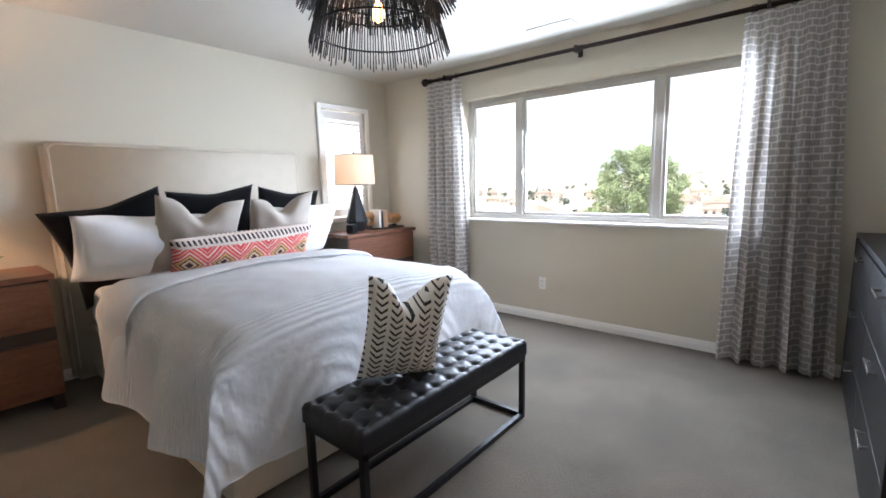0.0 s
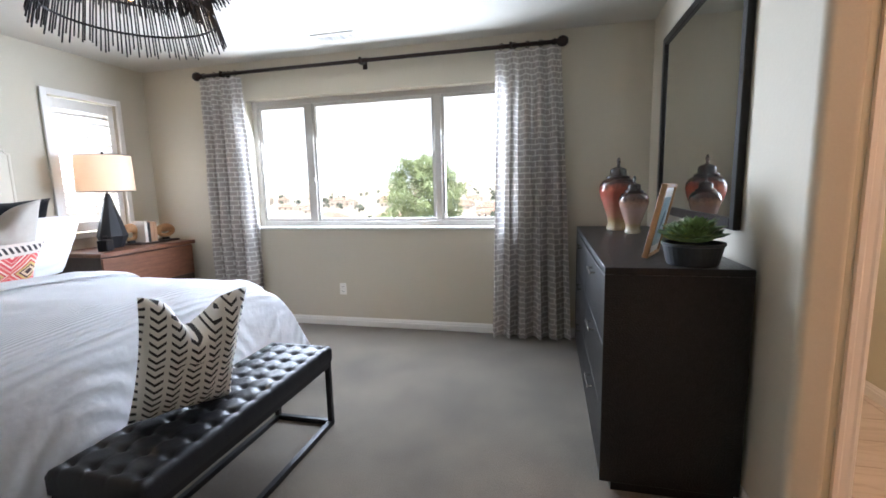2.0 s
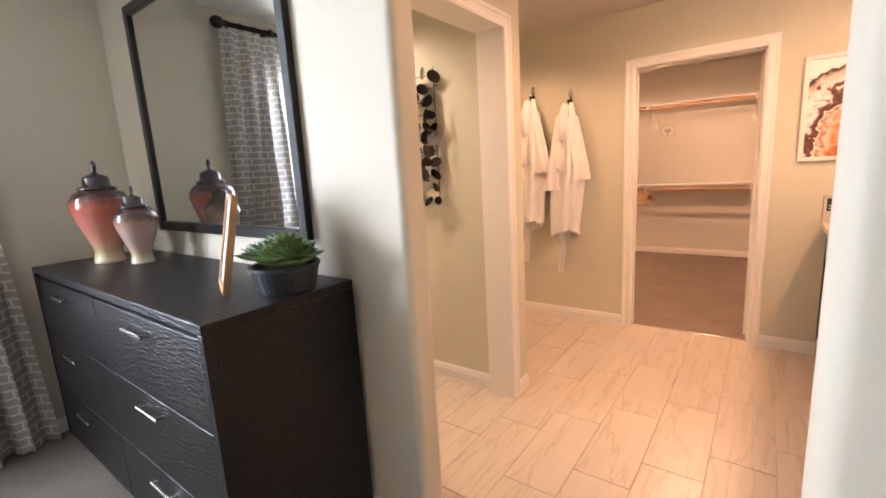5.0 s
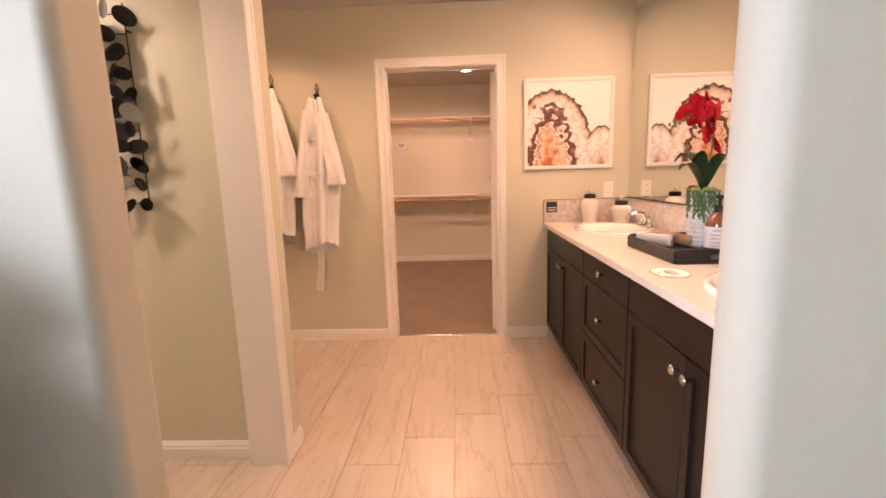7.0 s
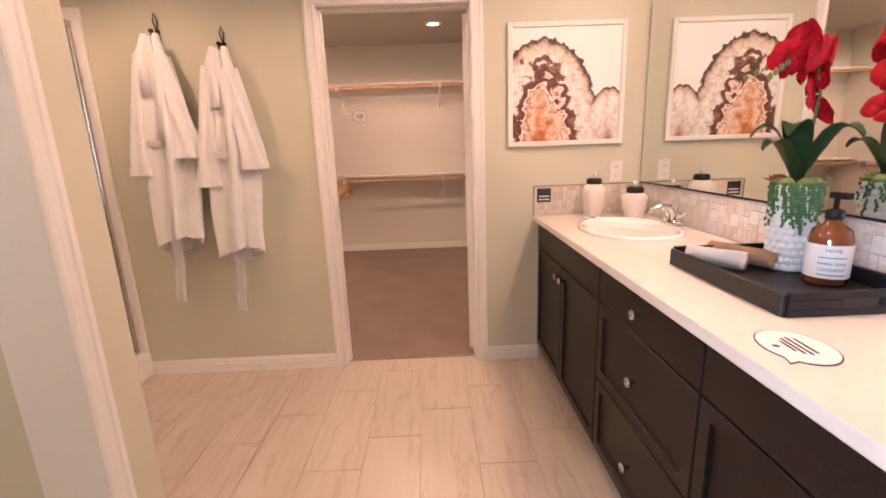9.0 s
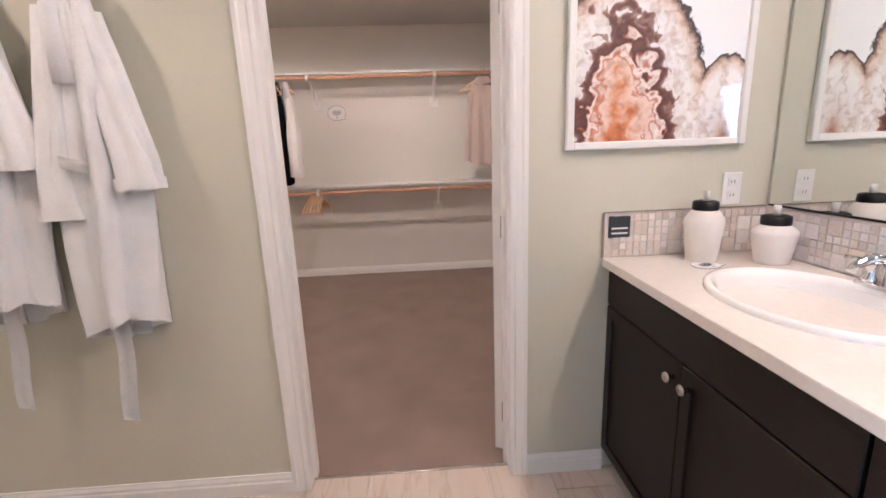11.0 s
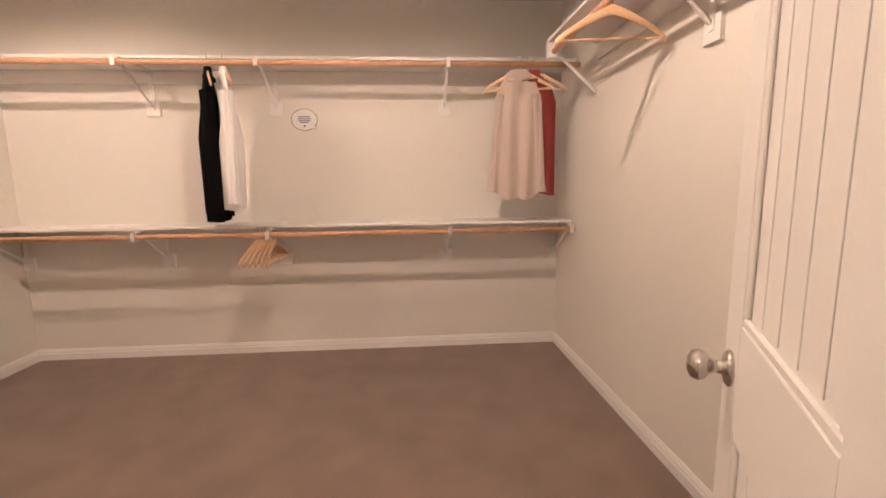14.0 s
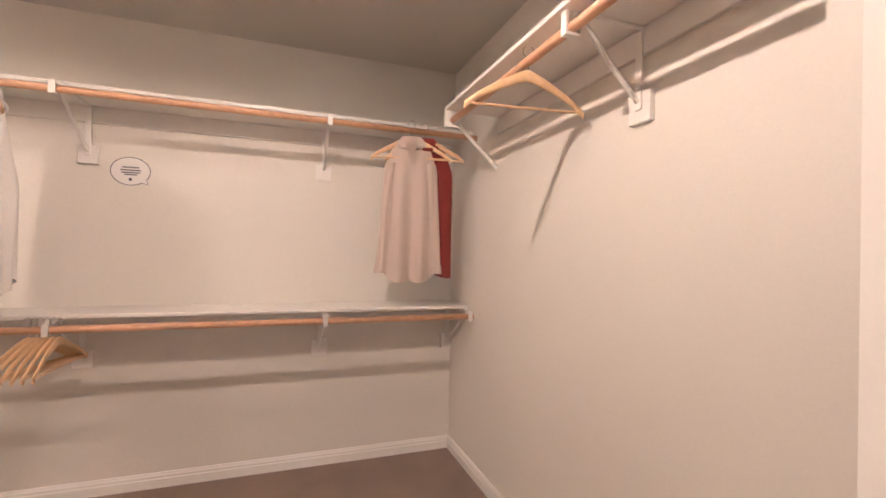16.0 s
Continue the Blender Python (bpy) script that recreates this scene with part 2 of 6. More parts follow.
def bullnose_wall(name, y0, y1, round0, round1, label, r=0.028):
    bm = bmesh.new()
    prof = []
    corners = [(XE, y0, round0, 180), (XE2, y0, round0, 270), (XE2, y1, round1, 0), (XE, y1, round1, 90)]
    for x, y, rd, a in corners:
        if not rd:
            prof.append((x, y))
            continue
        cx = x + (r if x == XE else -r)
        cy = y + (r if y == y0 else -r)
        prof += [(cx + r * math.cos(radians(a + 90 * k / 14)), cy + r * math.sin(radians(a + 90 * k / 14))) for k in range(15)]
    lo = [bm.verts.new((x, y, 0)) for x, y in prof]
    hi = [bm.verts.new((x, y, H)) for x, y in prof]
    n = len(prof)
    for k in range(n):
        bm.faces.new((lo[k], lo[(k + 1) % n], hi[(k + 1) % n], hi[k]))
    bm.faces.new(lo[::-1]), bm.faces.new(hi)
    return structure(name, bm, M_WALL_BED, label)


bullnose_wall("wall_east_dresser", OY1, YN, True, False, "cream painted wall behind the dresser with a rounded corner")
bullnose_wall("wall_east_entry", YS, OY0, False, True, "cream painted wall with a rounded end beside the bath opening", 0.056)
structure("wall_bath_south", boxes((XE2, XC2, YM - .12, YM, 0, H)), M_WALL_BATH, "sage painted wall behind the vanity")
structure("wall_bath_closet", boxes((XC, XC2, YM, DY0 - .02, 0, H), (XC, XC2, DY1 + .02, YN, 0, H), (XC, XC2, DY0 - .02, DY1 + .02, DZ + .02, H)), [M_WALL_BATH], "sage painted wall with the closet doorway")
structure("wall_small_room", boxes((XE2, EX0 - .02, YH, YH + .158, 0, H), (EX1 + .02, 3.31, YH, YH + .158, 0, H), (EX0 - .02, EX1 + .02, YH, YH + .158, EZ + .02, H), (3.18, 3.31, YH + .158, YN, 0, H)), M_WALL_BATH, "sage painted wall round the small room's doorway")
structure("wall_bath_north", boxes((XE2, XC2, YN, YN + .12, 0, H)), M_WALL_BATH, "sage painted wall at the end of the bath")
structure("wall_closet_back", boxes((CX, CX + .12, CY0 - .12, CY1 + .12, 0, H)), M_WALL_CLOSET, "off-white painted back wall of the closet")
structure("wall_closet_right", boxes((XC2, CX, CY0 - .12, CY0, 0, H)), M_WALL_CLOSET, "off-white painted side wall of the closet")
structure("wall_closet_left", boxes((XC2, CX, CY1, CY1 + .12, 0, H)), M_WALL_CLOSET, "off-white painted side wall of the closet")
structure("wall_closet_front", boxes((XC2, XC2 + .004, CY0, DY0 - .085, 0, H), (XC2, XC2 + .004, DY1 + .085, CY1, 0, H), (XC2, XC2 + .004, DY0 - .085, DY1 + .085, DZ + .085, H)), M_WALL_CLOSET, "off-white painted front wall of the closet")

BASE = [(0, 0), (0.016, 0), (0.016, 0.05), (0.012, 0.056), (0.012, 0.066), (0.007, 0.076), (0.005, 0.083), (0, 0.083)]


def baseboard(p0, p1, out):
    bm = bmesh.new()
    extrude_profile(bm, BASE, p0, p1, out)
    return tagged(part("baseboard", bm, M_TRIM), "white moulded wooden baseboard", "baseboard", kind="structure")


baseboard((XW, YN, 0), (XE, YN, 0), (0, -1, 0))
baseboard((XW, YS, 0), (XW, YN, 0), (1, 0, 0))
baseboard((XE, OY1 + 0.03, 0), (XE, YN, 0), (-1, 0, 0))
baseboard((XE, YS, 0), (XE, OY0 - 0.03, 0), (-1, 0, 0))
baseboard((XC, DY1 + .066, 0), (XC, YN, 0), (-1, 0, 0))
baseboard((XC, 1.34, 0), (XC, DY0 - .066, 0), (-1, 0, 0))
baseboard((EX1 + .07, YH, 0), (3.31, YH, 0), (0, -1, 0))
baseboard((3.18, YH + .158, 0), (3.18, YN, 0), (-1, 0, 0))
baseboard((3.31, YH, 0), (3.31, YN, 0), (1, 0, 0))
baseboard((CX, CY0, 0), (CX, CY1, 0), (-1, 0, 0))
baseboard((XC2, CY0, 0), (CX, CY0, 0), (0, 1, 0))
baseboard((XC2, CY1, 0), (CX, CY1, 0), (0, -1, 0))

CASING = [(0, 0), (0.065, 0), (0.065, 0.018), (0.050, 0.018), (0.044, 0.014), (0.022, 0.012), (0.014, 0.016), (0.005, 0.014), (0, 0.010)]


def casing(name, origin, along, out, width, height, label):
    """Mitred casing round an opening: origin is its lower corner on the wall's face, along runs across the opening."""
    a, o, u = Vector(along), Vector(out), Vector((0, 0, 1))
    bm = bmesh.new()
    rows = []
    for x, d in CASING:
        pts = [Vector(origin) - a * x, Vector(origin) - a * x + u * (height + x), Vector(origin) + a * (width + x) + u * (height + x), Vector(origin) + a * (width + x)]
        rows.append([bm.verts.new(p + o * d) for p in pts])
    n = len(rows)
    for k in range(n):
        for j in range(3):
            bm.faces.new((rows[k][j], rows[(k + 1) % n][j], rows[(k + 1) % n][j + 1], rows[k][j + 1]))
    return tagged(part(name, bm, M_TRIM), label, "door casing", kind="structure")


casing("trim_closet_casing", (XC, DY0, 0), (0, 1, 0), (-1, 0, 0), DY1 - DY0, DZ, "white moulded door casing round the closet doorway")
casing("trim_closet_casing_inner", (XC2 + .004, DY0, 0), (0, 1, 0), (1, 0, 0), DY1 - DY0, DZ, "white moulded door casing inside the closet")
casing("trim_small_room_casing", (EX0, YH, 0), (1, 0, 0), (0, -1, 0), EX1 - EX0, EZ, "white moulded door casing round the small room's doorway")
structure("trim_closet_jamb", boxes((XC, XC2 + .004, DY0 - .02, DY0, 0, DZ), (XC, XC2 + .004, DY1, DY1 + .02, 0, DZ), (XC, XC2 + .004, DY0 - .02, DY1 + .02, DZ, DZ + .02), (XC + .05, XC + .085, DY0, DY0 + .012, 0, DZ), (XC + .05, XC + .085, DY1 - .012, DY1, 0, DZ), (XC + .05, XC + .085, DY0 + .012, DY1 - .012, DZ - .012, DZ)), M_TRIM, "white wooden door jamb with stop", "door jamb")
structure("trim_small_room_jamb", boxes((EX1, EX1 + .02, YH, YH + .158, 0, EZ), (EX0 - .02, EX0, YH, YH + .158, 0, EZ), (EX0 - .02, EX1 + .02, YH, YH + .158, EZ, EZ + .02)), M_TRIM, "white wooden door jamb", "door jamb")


# ---- windows ----
def big_window():
    w = thing("window_1", ((WX0 + WX1) / 2, YN + .11, WZ0), "wide three-pane sliding window with tan vinyl frame", "window", kind="structure")
    ox, oy, oz = w.location
    y0, y1 = YN + .085 - oy, YN + .14 - oy
    x0, x1, z0, z1 = WX0 - ox, WX1 - ox, 0.0, WZ1 - WZ0
    part("window_frame", boxes((x0, x0 + .05, y0, y1, z0, z1), (x1 - .05, x1, y0, y1, z0, z1), (x0 + .05, x1 - .05, y0, y1, z0, z0 + .05), (x0 + .05, x1 - .05, y0, y1, z1 - .05, z1), bevel=.004), M_VINYL, w)
    xa, xb = -0.98 - ox, 0.29 - ox
    for xm in (xa, xb):
        part("mullion", boxes((xm - .032, xm + .032, y0 - .006, y1 - .004, z0 + .05, z1 - .05), bevel=.004), M_VINYL, w)
    glass = bpy.data.materials.new("window_glass")
    glass.use_nodes = True
    nt = glass.node_tree
    tr, gl, mx = nt.nodes.new("ShaderNodeBsdfTransparent"), nt.nodes.new("ShaderNodeBsdfGlossy"), nt.nodes.new("ShaderNodeMixShader")
    gl.inputs["Roughness"].default_value = 0.02
    mx.inputs[0].default_value = 0.05
    nt.links.new(tr.outputs[0], mx.inputs[1]), nt.links.new(gl.outputs[0], mx.inputs[2])
    nt.links.new(mx.outputs[0], nt.nodes["Material Output"].inputs["Surface"])
    for a, b in ((x0 + .05, xa - .032), (xa + .032, xb - .032), (xb + .032, x1 - .05)):
        part("sash", boxes((a, b, y0 + .01, y1 - .012, z0 + .05, z0 + .078), (a, b, y0 + .01, y1 - .012, z1 - .078, z1 - .05), (a, a + .026, y0 + .01, y1 - .012, z0 + .078, z1 - .078), (b - .026, b, y0 + .01, y1 - .012, z0 + .078, z1 - .078)), M_VINYL, w)
        part("pane", boxes((a + .02, b - .02, y0 + .03, y0 + .036, z0 + .07, z1 - .07)), glass, w).visible_shadow = False
    part("latch", boxes((xa + .02, xa + .045, y0 - .02, y0 - .006, .34, .50), (xa + .022, xa + .04, y0 - .035, y0 - .02, .44, .48), bevel=.003), M_VINYL, w)
    structure("trim_window_sill", boxes((WX0 - .02, WX1 + .02, YN - .025, YN + .085, WZ0 - .02, WZ0 + .004), bevel=.006, seg=2), M_TRIM, "white painted window sill", "window sill")
    return glass


GLASS = big_window()


def shutter_window():
    w = thing("window_2", (XW - .05, (SY0 + SY1) / 2, SZ0), "small window with white louvred plantation shutter", "window", kind="structure")
    half, h = (SY1 - SY0) / 2, SZ1 - SZ0
    part("window_frame", boxes((.052, .075, -half - .05, -half, -.05, h + .05), (.052, .075, half, half + .05, -.05, h + .05), (.052, .075, -half, half, h, h + .05), (.052, .075, -half, half, -.05, 0), bevel=.004), M_TRIM, w)
    part("shutter_frame", boxes((.0, .03, -half + .005, -half + .06, .01, h - .01), (.0, .03, half - .06, half - .005, .01, h - .01), (.0, .03, -half + .06, half - .06, .01, .09), (.0, .03, -half + .06, half - .06, h - .1, h - .01), bevel=.003), M_TRIM, w)
    n = 16
    slat = None
    for k in range(n):
        z = .12 + (h - .25) * k / (n - 1)
        if slat is None:
            bm = boxes((-.032, .032, -half + .062, half - .062, -.0045, .0045), bevel=.003)
            slat = part("slat", bm, M_TRIM, w)
        else:
            slat = new("slat", slat.data)
            slat.parent = w
        slat.matrix_basis = pose(.012, 0, z, 0, 30, 0)
    part("tilt_rod", boxes((.052, .062, -.006, .006, .13, h - .14)), M_TRIM, w)
    part("pane", boxes((-.1, -.095, -half, half, 0, h)), GLASS, w).visible_shadow = False


shutter_window()


# ---- outdoors ----
M_GROUND = material("dry_hillside", (0.34, 0.30, 0.22), 0.95, spread=0.5, scale=0.03, fine=0.4)
M_STUCCO = material("stucco_far", (0.50, 0.44, 0.37), 0.9, spread=0.15, per_object=0.6)
M_ROOF = material("roof_tile_far", (0.22, 0.15, 0.11), 0.9, spread=0.25, per_object=0.6)
M_LEAF = material("leaves_green", (0.20, 0.25, 0.11), 0.6, spread=0.45, scale=1.5, fine=8)
M_LEAF_FAR = material("leaves_far", (0.11, 0.13, 0.10), 0.8, spread=0.4, scale=0.3)
M_BARK = material("bark", (0.10, 0.075, 0.055), 0.9, spread=0.3, bump=0.6, bump_scale=20)


def ground_z(x, y):
    r = math.hypot(x, y)
    if r < 16:
        return -3.2
    base = -3.2 - min(9.0, (r - 16) * 0.12)
    hill = max(0.0, (r - 150) / 750) ** 1.2 * 10
    return base + hill + 1.2 * noise.noise(Vector((x * .012, y * .012, 0)))


def outdoors():
    bm = bmesh.new()
    rings = [0.5, 16, 22, 30, 42, 60, 85, 120, 170, 240, 340, 480, 680, 950, 1400, 2200, 3500]

    def at(u, v):
        r = rings[round(v * (len(rings) - 1))]
        x, y = r * math.cos(2 * math.pi * u), r * math.sin(2 * math.pi * u)
        return (x, y, ground_z(x, y))
    sheet(bm, 64, len(rings) - 1, at, close_u=True)
    structure("ground", bm, M_GROUND, "dry sunlit hillside ground below the house", "ground")
    rnd = random.Random(5)
    made = 0
    while made < 90:
        a, r = radians(rnd.uniform(60, 128)), rnd.uniform(75, 430) ** 1.0
        x, y = r * math.cos(a), r * math.sin(a)
        w, d, h = rnd.uniform(7, 12), rnd.uniform(6, 9), rnd.uniform(3, 5.5)
        z = ground_z(x, y) - .6
        house = thing("house", (x, y, z), "pale stucco suburban house with a brown tiled roof", "house", "houses of the far suburb", rz=rnd.uniform(-30, 30))
        bm = boxes((-w / 2, w / 2, -d / 2, d / 2, 0, h))
        part("wall", bm, M_STUCCO, house)
        bm = bmesh.new()
        e = .5
        vs = [bm.verts.new(p) for p in ((-w / 2 - e, -d / 2 - e, h), (w / 2 + e, -d / 2 - e, h), (w / 2 + e, d / 2 + e, h), (-w / 2 - e, d / 2 + e, h), (-w / 2 + d / 3, 0, h + d * .26), (w / 2 - d / 3, 0, h + d * .26))]
        for f in ((0, 1, 5, 4), (1, 2, 5), (2, 3, 4, 5), (3, 0, 4), (3, 2, 1, 0)):
            bm.faces.new([vs[i] for i in f])
        part("roof", bm, M_ROOF, house)
        for k in range(3):
            bm = boxes((-w / 2 + w * (k + .5) / 3 - .5, -w / 2 + w * (k + .5) / 3 + .5, -d / 2 - .04, -d / 2 + .02, h * .4, h * .4 + 1.2))
            part("window", bm, M_WALNUT_DARK, house)
        made += 1
    verts, faces = [], []
    for k in range(150):
        a, r = radians(rnd.uniform(58, 130)), rnd.uniform(60, 700)
        x, y = r * math.cos(a), r * math.sin(a)
        z, s = ground_z(x, y), rnd.uniform(1.5, 4.0)
        for j in range(26):
            c = Vector((x + rnd.gauss(0, s * .4), y + rnd.gauss(0, s * .4), z + s * rnd.uniform(.3, 1.5)))
            for q in range(3):
                p = [c + Vector((rnd.uniform(-1, 1), rnd.uniform(-1, 1), rnd.uniform(-1, 1))) * s * .4 for _ in range(3)]
                i = len(verts)
                verts += p
                faces.append((i, i + 1, i + 2))
    me = bpy.data.meshes.new("far_trees")
    me.from_pydata(verts, [], faces)
    me.materials.append(M_LEAF_FAR)
    tagged(new("far_trees", me), "dusty green trees scattered over the far suburb", "trees", kind="stuff")


def big_tree(x, y, height, spread):
    z0 = ground_z(x, y) - .1
    tree = thing("tree", (x, y, z0), "tall broad leafy green tree in full sun outside the window", "tree")
    rnd = random.Random(11)
    bm = bmesh.new()
    tube(bm, [(0, 0, 0), (.1, .05, height * .3), (-.05, .1, height * .6), (0, 0, height * .92)], [.22, .17, .10, .03], 9)
    tips = []
    for k in range(46):
        t = (k + rnd.random()) / 46
        zz = height * (.16 + .74 * t)
        a = k * 2.4 + rnd.uniform(-.3, .3)
        ln = spread * min(1.0, 1.25 * math.sqrt(max(.02, 1 - t ** 2.2)), .62 + 1.3 * t) * rnd.uniform(.8, 1.05)
        p1 = Vector((math.cos(a) * ln * .5, math.sin(a) * ln * .5, zz + ln * .10))
        p2 = Vector((math.cos(a) * ln, math.sin(a) * ln, zz + ln * .25))
        tube(bm, [(0, 0, zz), p1, p2], [.06, .04, .015], 5)
        tips += [p1 * .25 + p2 * .75, p2, p1 * .7 + p2 * .3, p1 * .6]
    part("trunk", bm, M_BARK, tree)
    verts, faces = [], []
    for tip in tips:
        for c in range(6):
            cc = tip + Vector((rnd.gauss(0, .24), rnd.gauss(0, .24), rnd.gauss(0, .26)))
            for j in range(64):
                p = cc + Vector((rnd.gauss(0, .15), rnd.gauss(0, .15), rnd.gauss(0, .13)))
                d = Vector((rnd.uniform(-1, 1), rnd.uniform(-1, 1), rnd.uniform(-.6, 1))).normalized() * rnd.uniform(.07, .13)
                e = d.orthogonal().normalized() * .045
                i = len(verts)
                verts += [p, p + d * .5 + e, p + d, p + d * .5 - e]
                faces.append((i, i + 1, i + 2, i + 3))
    me = bpy.data.meshes.new("crown")
    me.from_pydata(verts, [], faces)
    me.materials.append(M_LEAF)
    new("crown", me).parent = tree


outdoors()
haze = bpy.data.materials.new("hazy_bright_sky")
haze.use_nodes = True
hz = haze.node_tree.nodes["Principled BSDF"]
hz.inputs["Base Color"].default_value = (0, 0, 0, 1)
hz.inputs["Emission Color"].default_value = (0.93, 0.97, 1.0, 1)
hz.inputs["Emission Strength"].default_value = 0.9
bm = bmesh.new()
sheet(bm, 96, 8, lambda u, v: (3300 * math.cos(2 * math.pi * u) * (1 - .25 * v * v), 3300 * math.sin(2 * math.pi * u) * (1 - .25 * v * v), -60 + 2600 * v), close_u=True)
structure("backdrop", bm, haze, "bright white hazy sky behind the far hills", "sky")
big_tree(-6.1, 27.0, 8.4, 2.3)


# ---- bedroom: the bed ----
BX0, BX1, BY0, BY1 = -2.69, -0.47, 1.74, 3.42


def soft(u, v, seed, amp, sc):
    return amp * noise.noise(Vector((u * sc, v * sc, seed)))


def bed():
    b = thing("bed", (BX0, (BY0 + BY1) / 2, 0), "made bed with tall cream upholstered headboard and base", "bed")
    hw = (BY1 - BY0) / 2
    L = BX1 - BX0
    hy = 0.93
    bm = boxes((-.09, .02, -hy - .03, hy + .03, 0.0, 1.69))
    bmesh.ops.bevel(bm, geom=bm.edges[:], offset=.035, segments=5, affect='EDGES')
    part("headboard", bm, M_LINEN, b, smooth=True)
    bm = bmesh.new()
    tube(bm, [(.018, -hy + .01, .1), (.018, -hy + .01, 1.64), (.018, -hy + .04, 1.67), (.018, hy - .04, 1.67), (.018, hy - .01, 1.64), (.018, hy - .01, .1)], .005, 8)
    part("piping", bm, M_LINEN, b)
    bm = boxes((.021, L, -hw, hw, 0.02, .40), bevel=.025, seg=3)
    part("base", bm, M_LINEN, b)
    bm = boxes((.03, L - .02, -hw + .02, hw - .02, .40, .70), bevel=.06, seg=4)
    part("mattress", bm, M_WHITE_COTTON, b)
    return b


bed()
BEDTOP = 0.70


def duvet():
    """The duvet lies over the mattress and hangs over three sides, with a folded hem at the pillows."""
    bm = bmesh.new()
    x0, x1 = -1.95, BX1 + .02
    yc, hw = (BY0 + BY1) / 2, (BY1 - BY0) / 2 + .04
    drop = .46

    def prof(s, half):
        """Arc length s from the middle to across offset and fall."""
        r = .16
        flat = half - r
        if s <= flat:
            return s, 0.0
        arc = r * math.pi / 2
        if s <= flat + arc:
            a = (s - flat) / r
            return flat + r * math.sin(a), r * (1 - math.cos(a))
        d = s - flat - arc
        return half + .06 * min(1.0, d / .4), r + d

    def at(u, v):
        sx = u * (x1 - x0 + drop * 1.12)
        sv = (v * 2 - 1) * (hw + drop)
        ax, fx = prof(max(0, sx - 0), x1 - x0)
        ay, fy = prof(abs(sv), hw)
        corner = min(fx, fy)
        fall = max(fx, fy) + corner * .55
        side = 1 if sv > 0 else -1
        wave = min(1, fall / .25)
        px, py = x0 + ax, yc + side * ay
        swell = min(1, fall / .5)
        n1 = math.sin(px * 10.5 + side * 1.3 + 1.2 * math.sin(px * 2.3)) * .055 * swell + math.sin(px * 21 + 2) * .010
        n2 = math.sin(py * 9.0 + .7) * .03 * swell
        if fy > .05:
            py += side * (wave * (.03 + n1) + corner * .30)
        if fx > .05:
            px += wave * (.01 + n2) + corner * .20
        crown = .085 * (1 - (abs(sv) / (hw + .01)) ** 2) if abs(sv) < hw else 0
        z = BEDTOP + .055 + crown * min(1, (u * 3 + .4)) - fall * (1 - .06 * math.sin(px * 7))
        z += .012 * noise.noise(Vector((px * 3, py * 3, 1))) * (1 - .5 * wave) + .005 * noise.noise(Vector((px * 9, py * 9, 4)))
        z = max(z, (.20 if corner < .12 else .07) + .035 * math.sin(px * 6 + py * 3))
        return (px, py, z)
    sheet(bm, 120, 120, at)
    bmesh.ops.solidify(bm, geom=bm.faces[:], thickness=.026)
    rib = material("duvet_white_ribbed", (0.93, 0.93, 0.94), 0.9, spread=0.02, scale=4, sheen=0.2)
    nt = rib.node_tree
    wv = nt.nodes.new("ShaderNodeTexWave")
    wv.bands_direction = 'X'
    wv.inputs["Scale"].default_value, wv.inputs["Distortion"].default_value, wv.inputs["Detail"].default_value = 16, 1.1, 1.5
    co = nt.nodes.new("ShaderNodeTexCoord")
    nt.links.new(co.outputs["Object"], wv.inputs["Vector"])
    bp = nt.nodes.new("ShaderNodeBump")
    bp.inputs["Strength"].default_value, bp.inputs["Distance"].default_value = .45, .012
    nt.links.new(wv.outputs["Fac"], bp.inputs["Height"])
    nt.links.new(bp.outputs[0], nt.nodes["Principled BSDF"].inputs["Normal"])
    d = thing("duvet", (0, 0, 0), "white ribbed cotton duvet draped over the bed, its edge folded back", "duvet")
    part("ribbed_cover", bm, rib, d, smooth=True)
    return d


DUVET = duvet()


def folded_cover():
    bm = bmesh.new()
    yc, hw = (BY0 + BY1) / 2, (BY1 - BY0) / 2 + .075

    def at(u, v):
        sv = (v * 2 - 1) * (hw + .40)
        r = .17
        a = abs(sv)
        flat = hw - r
        side = 1 if sv > 0 else -1
        if a <= flat:
            ay, f = a, 0
        elif a <= flat + r * math.pi / 2:
            th = (a - flat) / r
            ay, f = flat + r * math.sin(th), r * (1 - math.cos(th))
        else:
            d = a - flat - r * math.pi / 2
            ay, f = hw + .05 * d, r + d
        px = -2.02 + u * .55 + f * .25 + .02 * math.sin(sv * 6) * u
        crown = .085 * max(0, 1 - (a / hw) ** 2)
        roll = .02 * math.sin(math.pi * min(1, max(0, u))) ** .3
        z = BEDTOP + .072 + crown * (.4 + .6 * u) - f + roll + .006 * noise.noise(Vector((px * 7, sv * 7, 3)))
        return (px, yc + side * (ay + min(1, f / .2) * (.02 + .018 * math.sin(px * 14))), z)
    sheet(bm, 24, 100, at)
    bmesh.ops.solidify(bm, geom=bm.faces[:], thickness=.02)
    part("folded_edge", bm, M_WHITE_COTTON, DUVET, "smooth white cotton edge folded back below the pillows", smooth=True)


folded_cover()


